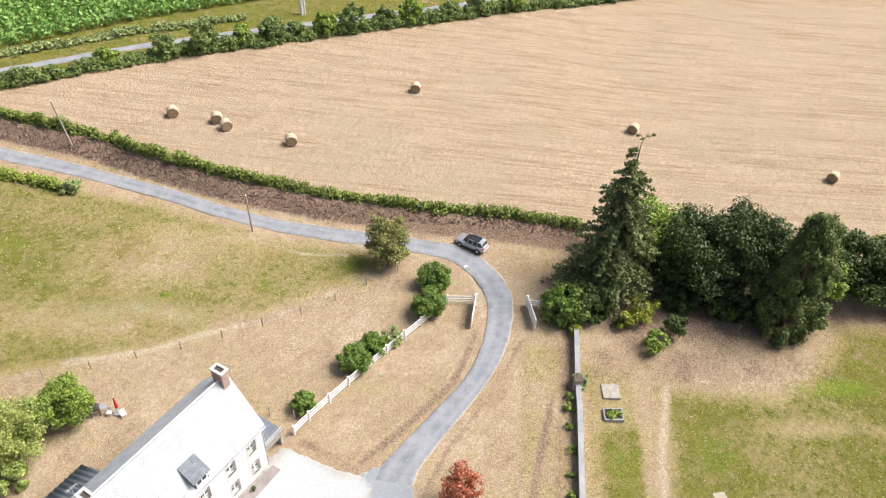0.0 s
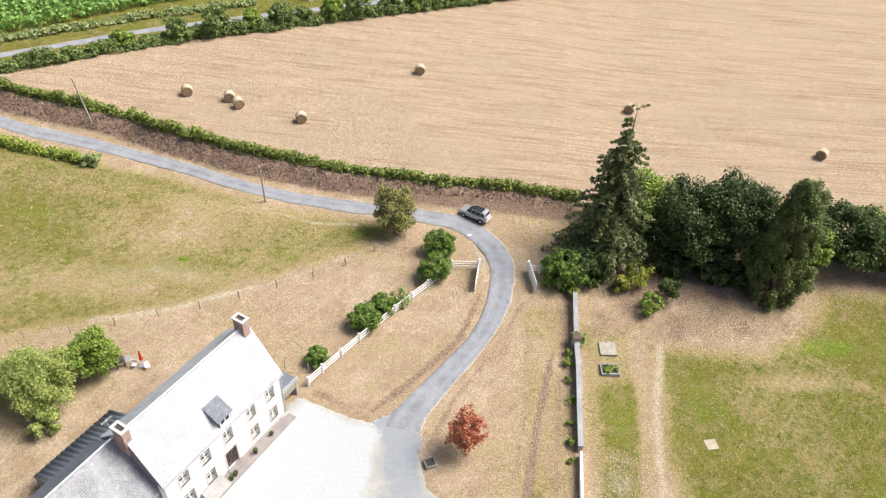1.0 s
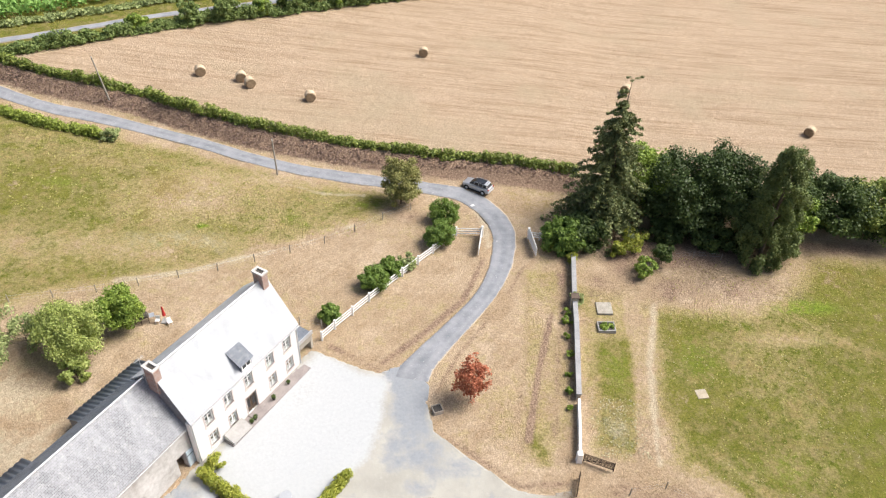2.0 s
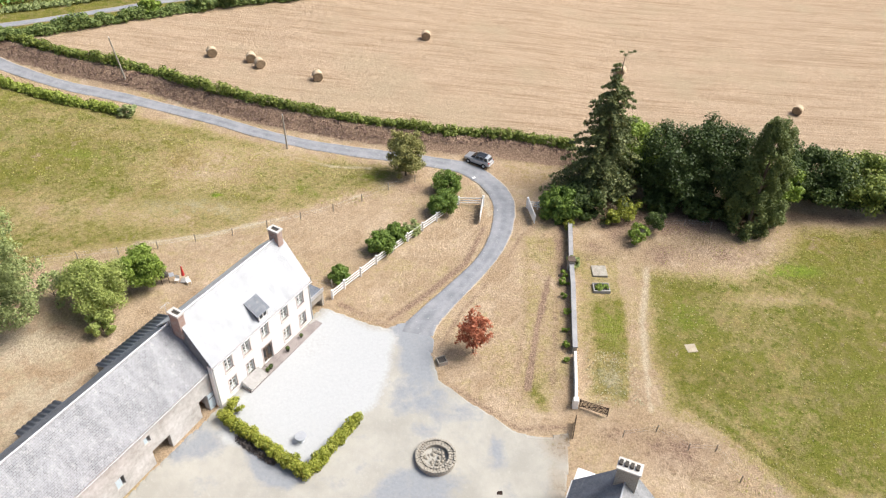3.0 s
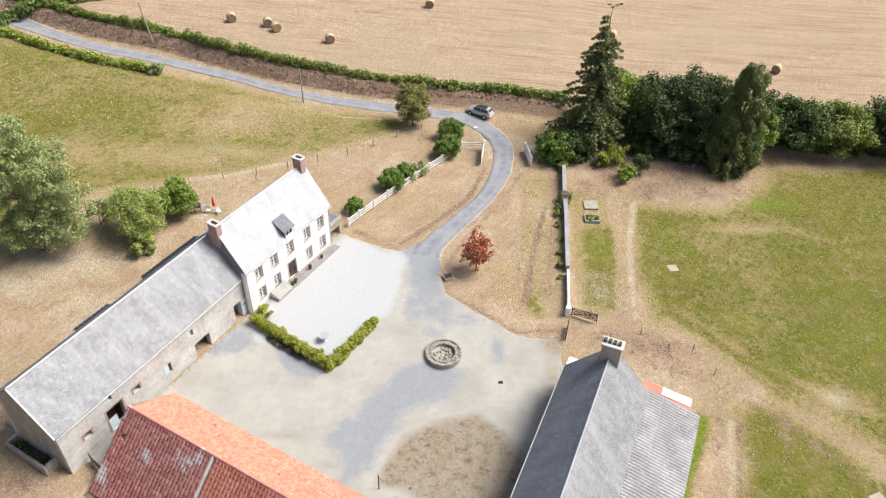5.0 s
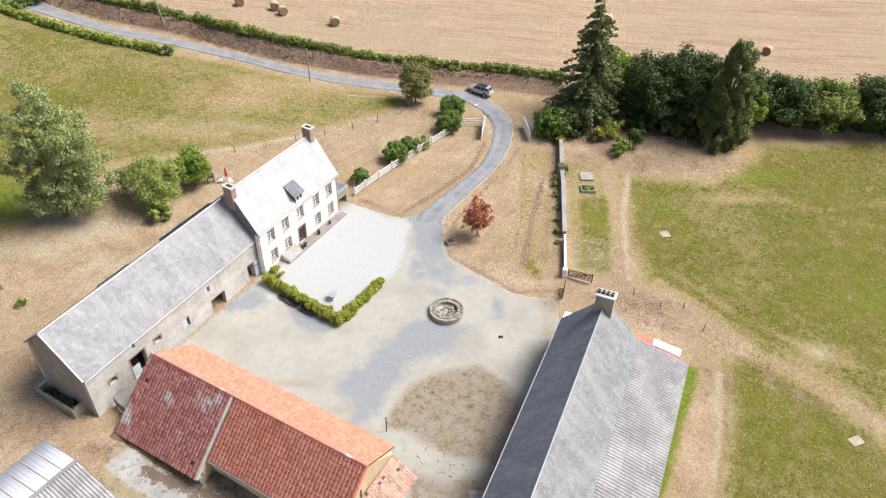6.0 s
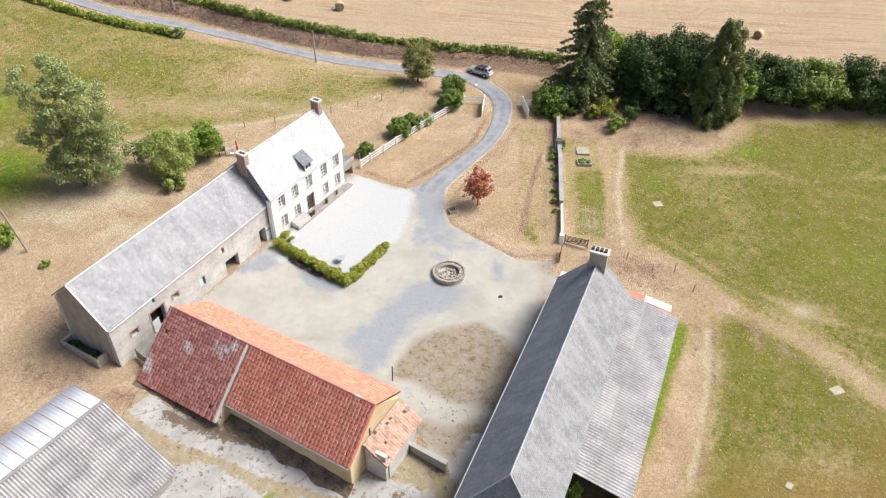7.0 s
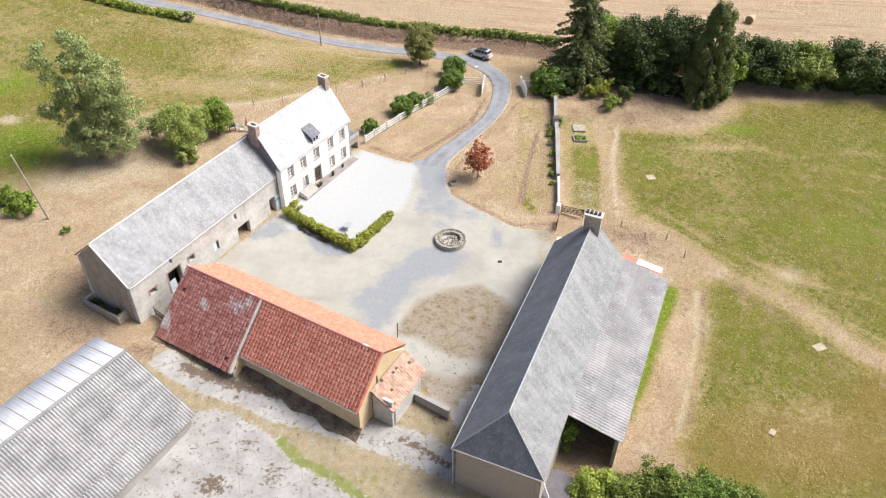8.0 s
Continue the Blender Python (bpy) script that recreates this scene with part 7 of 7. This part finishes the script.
wire_fence([(-52, 50.5), (-38, 54.5), (-30.5, 57.6), (-26.9, 58.9), (-20.6, 62.2), (-14.1, 65.5), (-10.3, 69.0), (-5.6, 72.4)], 4.2, 1.15, "old wooden posts with wire between meadow and garden")
wire_fence([(16.0, 32.6), (19.5, 33.4), (22, 31.2), (24.5, 32.4), (26.5, 28)], 3.0, 1.1, "old wooden posts with wire by the meadow")
wire_fence([(-19.5, 51.5), (-14.6, 51.0)], 2.4, 1.3, "old wooden posts with wire behind the house")
wire_fence([(24.0, 63.8), (28.5, 66.2), (34.0, 66.0)], 3.4, 1.0, "old wooden posts with wire below the copse")


# ---- small things in the yard and garden ----
def slab_thing(name, x, y, w, d, h, ang, mat_, label, category):
    return solo(name, a_box(-w / 2, w / 2, -d / 2, d / 2, -0.2, h, bevel=0.02), mat_, label, category, pose(x, y, gz(x, y), 0, 0, ang))


slab_thing("inspection_cover", 17.4, 56.3, 1.8, 1.9, 0.22, 0, WELL_STONE, "square weathered concrete cover on dry ground", "cover")
slab_thing("paving_slab", 25.95, 44.6, 1.2, 1.2, 0.06, 8, SLAB_STONE, "square pale concrete slab set in the meadow", "slab")
slab_thing("paving_slab", 38.2, 13.8, 1.4, 1.0, 0.06, 20, SLAB_STONE, "pale flat slab lying in the meadow", "slab")
slab_thing("paving_slab", 29.0, 2.5, 0.8, 0.6, 0.08, 50, SLAB_STONE, "small pale stone lying in the meadow", "slab")


def raised_bed():
    t = thing("raised_bed", pose(17.15, 53.3, gz(17.15, 53.3)), "square concrete raised bed with green plants", "planter")
    for a in ((-1.0, 1.0, -0.75, -0.6), (-1.0, 1.0, 0.6, 0.75), (-1.0, -0.85, -0.59, 0.59), (0.85, 1.0, -0.59, 0.59)):
        part("side", a_box(*a, -0.2, 0.38, bevel=0.02), CONCRETE, t)
    part("soil", a_box(-0.85, 0.85, -0.6, 0.6, -0.2, 0.25), DARK_IN, t)
    rng = np.random.default_rng(8)
    V, F = leaf_cloud(np.column_stack([rng.uniform(-0.7, 0.7, 14), rng.uniform(-0.5, 0.5, 14), np.full(14, 0.4)]), np.full(14, 0.28), 40, 0.12, rng)
    mesh_of("plants", V, F, LEAF_MID, t)


raised_bed()


def wooden_crate():
    t = thing("wooden_planter", pose(-2.0, 41.0, gz(-2.0, 41.0), 0, 0, 20), "small square wooden planter beside the drive", "planter")
    for a in ((-0.5, 0.5, -0.5, -0.42), (-0.5, 0.5, 0.42, 0.5), (-0.5, -0.42, -0.41, 0.41), (0.42, 0.5, -0.41, 0.41)):
        part("board", a_box(*a, -0.1, 0.45, bevel=0.01), GREY_WOOD, t)
    part("soil", a_box(-0.42, 0.42, -0.42, 0.42, -0.1, 0.34), DARK_IN, t)


wooden_crate()


def garden_table():
    x, y = -15.4, 30.6
    t = thing("garden_table", pose(x, y, gz(x, y) + 0.06), "round white garden table in pale gravel", "table")
    bm = bmesh.new()
    bmesh.ops.create_cone(bm, cap_ends=True, segments=28, radius1=0.56, radius2=0.56, depth=0.05, matrix=pose(0, 0, 0.72))
    part("tabletop", bm, ZINC, t)
    part("pedestal", tube(bmesh.new(), (0, 0, 0.0), (0, 0, 0.7), 0.16, 0.07, 12), SILVER, t)
    bm = bmesh.new()
    bmesh.ops.create_cone(bm, cap_ends=True, segments=20, radius1=0.32, radius2=0.26, depth=0.06, matrix=pose(0, 0, 0.03))
    part("foot", bm, SILVER, t)


garden_table()


def flowerpot(x, y, z, s, plant):
    t = thing("flowerpot", pose(x, y, z), "dark planted flowerpot on the terrace", "flowerpot", "flowerpots on the terrace")
    part("pot", tube(bmesh.new(), (0, 0, 0), (0, 0, 0.42 * s), 0.18 * s, 0.26 * s, 12), DARK_IN, t)
    rng = np.random.default_rng(int(s * 100))
    V, F = leaf_cloud([(0, 0, 0.6 * s)], [0.32 * s], 90, 0.1, rng)
    mesh_of("plant", V, F, plant, t)


HM = turned(-16, 46, 1.0, 58.66)
for s_, w_, k_ in ((-5.2, -0.6, 0.8), (-8.0, -0.7, 0.75), (-8.5, -0.72, 0.65), (-2.9, -0.5, 0.6)):
    p_ = HM @ Vector((s_, w_, 0.362))
    flowerpot(p_.x, p_.y, p_.z, k_, LEAF_DARK)


def cellar_hatch():
    t = thing("cellar_hatch", turned(-16, 46, 1.0, 58.66), "sloping pale boarded cellar hatch before the house wall", "hatch")
    part("hatch_lid", slab([(-11.3, -1.15, 0.62), (-8.9, -1.15, 0.62), (-8.9, 0.1, 1.1), (-11.3, 0.1, 1.1)], 0.08), CONCRETE, t)
    part("hatch_wall", a_box(-11.25, -8.95, -1.05, -0.95, 0.362, 0.52), RENDER_WHITE, t)
    part("hatch_side", gable([(-0.94, 0.362), (0.1, 0.362), (0.1, 0.98), (-0.94, 0.55)], -11.25, 0.1), RENDER_WHITE, t)
    part("hatch_side", gable([(-0.94, 0.362), (0.1, 0.362), (0.1, 0.98), (-0.94, 0.55)], -9.05, 0.1), RENDER_WHITE, t)


cellar_hatch()


def barbecue():
    x, y = -33.2, 50.2
    t = thing("barbecue", pose(x, y, gz(x, y), 0, 0, 25), "black covered barbecue with a pale side shelf", "barbecue")
    for a, b in ((-0.4, -0.25), (0.4, -0.25), (-0.4, 0.25), (0.4, 0.25)):
        part("leg", tube(bmesh.new(), (a, b, 0), (a * 0.9, b * 0.9, 0.8), 0.03, 0.03, 6), DARK_IRON, t)
    part("lid", a_box(-0.6, 0.5, -0.4, 0.4, 0.8, 1.35, bevel=0.16), DARK_IN, t)
    part("side_shelf", a_box(0.52, 1.05, -0.35, 0.35, 0.82, 0.88), SILVER, t)


barbecue()


def parasol_base():
    x, y = -31.2, 50.6
    t = thing("folded_parasol", pose(x, y, gz(x, y)), "folded red parasol standing on a pale base", "parasol")
    part("base", a_box(-0.4, 0.4, -0.4, 0.4, 0, 0.12, bevel=0.03), CONCRETE, t)
    part("pole", tube(bmesh.new(), (0, 0, 0.1), (0, 0, 2.3), 0.03, 0.03, 8), SILVER, t)
    part("canopy", tube(bmesh.new(), (0, 0, 0.9), (0, 0, 2.2), 0.2, 0.06, 10), RED_PLASTIC, t)


parasol_base()
for i, (x, y) in enumerate(((-31.9, 50.3), (-30.6, 50.2))):
    c = thing("garden_chair", pose(x, y, gz(x, y), 0, 0, 40 * i), "pale metal garden chair on dry grass", "chair", "garden chairs")
    part("seat", a_box(-0.24, 0.24, -0.24, 0.24, 0.42, 0.46, bevel=0.01), PAINT_WHITE, c)
    part("backrest", a_box(-0.24, 0.24, 0.2, 0.24, 0.47, 0.9, bevel=0.01), PAINT_WHITE, c)
    for a, b in ((-0.2, -0.2), (0.2, -0.2), (-0.2, 0.2), (0.2, 0.2)):
        part("leg", tube(bmesh.new(), (a, b, 0), (a, b, 0.42), 0.018, 0.018, 5), PAINT_WHITE, c)


def cistern():
    x, y = 6.3, -4.6
    t = thing("round_tank", pose(x, y, gz(x, y)), "round grey concrete tank beside the shed", "tank")
    bm = bmesh.new()
    bmesh.ops.create_cone(bm, cap_ends=True, segments=32, radius1=1.7, radius2=1.7, depth=1.4, matrix=pose(0, 0, 0.5))
    part("drum", bm, CONCRETE, t)
    bm = bmesh.new()
    bmesh.ops.create_cone(bm, cap_ends=True, segments=32, radius1=1.76, radius2=1.6, depth=0.1, matrix=pose(0, 0, 1.26))
    part("lid", bm, DARK_LID, t, "dark grey lid")


cistern()


def low_wall():
    t = thing("yard_wall", Matrix(), "low weathered stone wall between tiled barn and shed", "wall")
    a, b = Vector((-7.1, 5.7)), Vector((-3.2, 3.2))
    L = (b - a).length
    bm = a_box(0, L, -0.18, 0.18, -0.6, 1.15)
    o = part("wall_length", bm, STONE, t)
    o.matrix_local = pose(a.x, a.y, gz(-5, 4.4), 0, 0, math.degrees(math.atan2(b.y - a.y, b.x - a.x)))
    bm = a_box(0, L, -0.24, 0.24, 1.15, 1.25)
    o = part("coping", bm, CONCRETE, t)
    o.matrix_local = pose(a.x, a.y, gz(-5, 4.4), 0, 0, math.degrees(math.atan2(b.y - a.y, b.x - a.x)))


low_wall()
solo("iron_post", tube(bmesh.new(), (0, 0, -0.2), (0, 0, 2.2), 0.05, 0.05, 8), DARK_IRON, "thin rusty iron post in the yard", "post", pose(-8.6, 13.4, gz(-8.6, 13.4)))
slab_thing("drain_cover", 3.3, 26.0, 0.55, 0.4, 0.075, 0, DARK_IRON, "small iron drain cover in the gravel", "cover")
slab_thing("paper_sheet", 2.6, 74.6, 0.5, 0.3, 0.13, 30, PAINT_WHITE, "pale board lying flat on the drive", "board")


# ---- grass tufts, weeds and rubble ----
WEED = island("yard_weed_leaves", (0.14, 0.11, 0.05), (0.30, 0.24, 0.13), (0.20, 0.16, 0.08), 0.8)
SEED = plain("seed_heads", (0.44, 0.40, 0.23), (0.56, 0.52, 0.36), 0.9)

def tufts(name, n, area, mat_, size, high, label, seed, keep=None, category="grass"):
    rng = np.random.default_rng(seed)
    x, y = rng.uniform(area[0], area[1], n), rng.uniform(area[2], area[3], n)
    if keep is not None:
        k = keep(x, y, rng)
        x, y = x[k], y[k]
    z = land_z(x, y) + 0.05
    c = np.stack([x, y, z + high * 0.4], 1)
    V, F = leaf_cloud(c, np.stack([np.full(len(x), size), np.full(len(x), size), np.full(len(x), high * 0.5)], 1), 5, size * 0.8, rng)
    tagged(mesh_of(name, V, F, mat_), label, category, kind="stuff")


YARD_OUT = [(-15.2, 48.0), (-8.0, 45.3), (-2.7, 44.0), (-2.3, 38.7), (3.0, 34.5), (11.2, 33.2), (7.6, 20), (0, 2.5), (-7.5, 9.5), (-27, 21.0), (-35.5, 14.8)]
tufts("meadow_tufts", 6000, (26, 92, -14, 66), TUFT, 0.08, 0.06, "tufts of green and dry meadow grass", 201)
tufts("meadow_tufts", 2500, (-72, -6, 48, 86), TUFT, 0.10, 0.12, "tufts of green and dry meadow grass", 202, lambda x, y, r: (y < hedge_y(x) - 10) & (y > 66) & (x < -12))
tufts("meadow_flowers", 4200, (22, 80, -8, 62), SEED, 0.06, 0.10, "pale seed heads scattered in the meadow", 203, lambda x, y, r: np.array([noise.noise((a * 0.11, b * 0.11, 2.0)) + 0.6 * noise.noise((a * 0.5, b * 0.5, 4.0)) > 0.12 for a, b in zip(x, y)]), "flowers")
tufts("plot_flowers", 220, (13.6, 19, 36.5, 43.5), SEED, 0.08, 0.12, "pale seed heads in the rough plot by the garden wall", 207, category="flowers")
tufts("yard_weeds", 420, (-9, 6, 6, 22), WEED, 0.08, 0.07, "low weeds in the gravel", 204, lambda x, y, r: inside(x, y, [(-6.3, 18.5), (-3, 21.2), (0.5, 22), (3.2, 20), (4.5, 17), (1.5, 8), (-1.5, 3), (-6, 6), (-8.0, 11)]) > 0.2)
SCRUB = island("dead_bracken", (0.17, 0.105, 0.085), (0.38, 0.265, 0.205), (0.26, 0.18, 0.15), 0.9, 0.1)
tufts("bank_scrub", 22000, (-75, 17, 76, 100), SCRUB, 0.12, 0.2, "dead brown bracken and bramble on the lane bank", 206, lambda x, y, r: np.where(x < -6, np.abs(y - hedge_y(x) + 1.75) < 1.05, np.abs(y - hedge_y(x) + 1.1) < 0.7), "scrub")
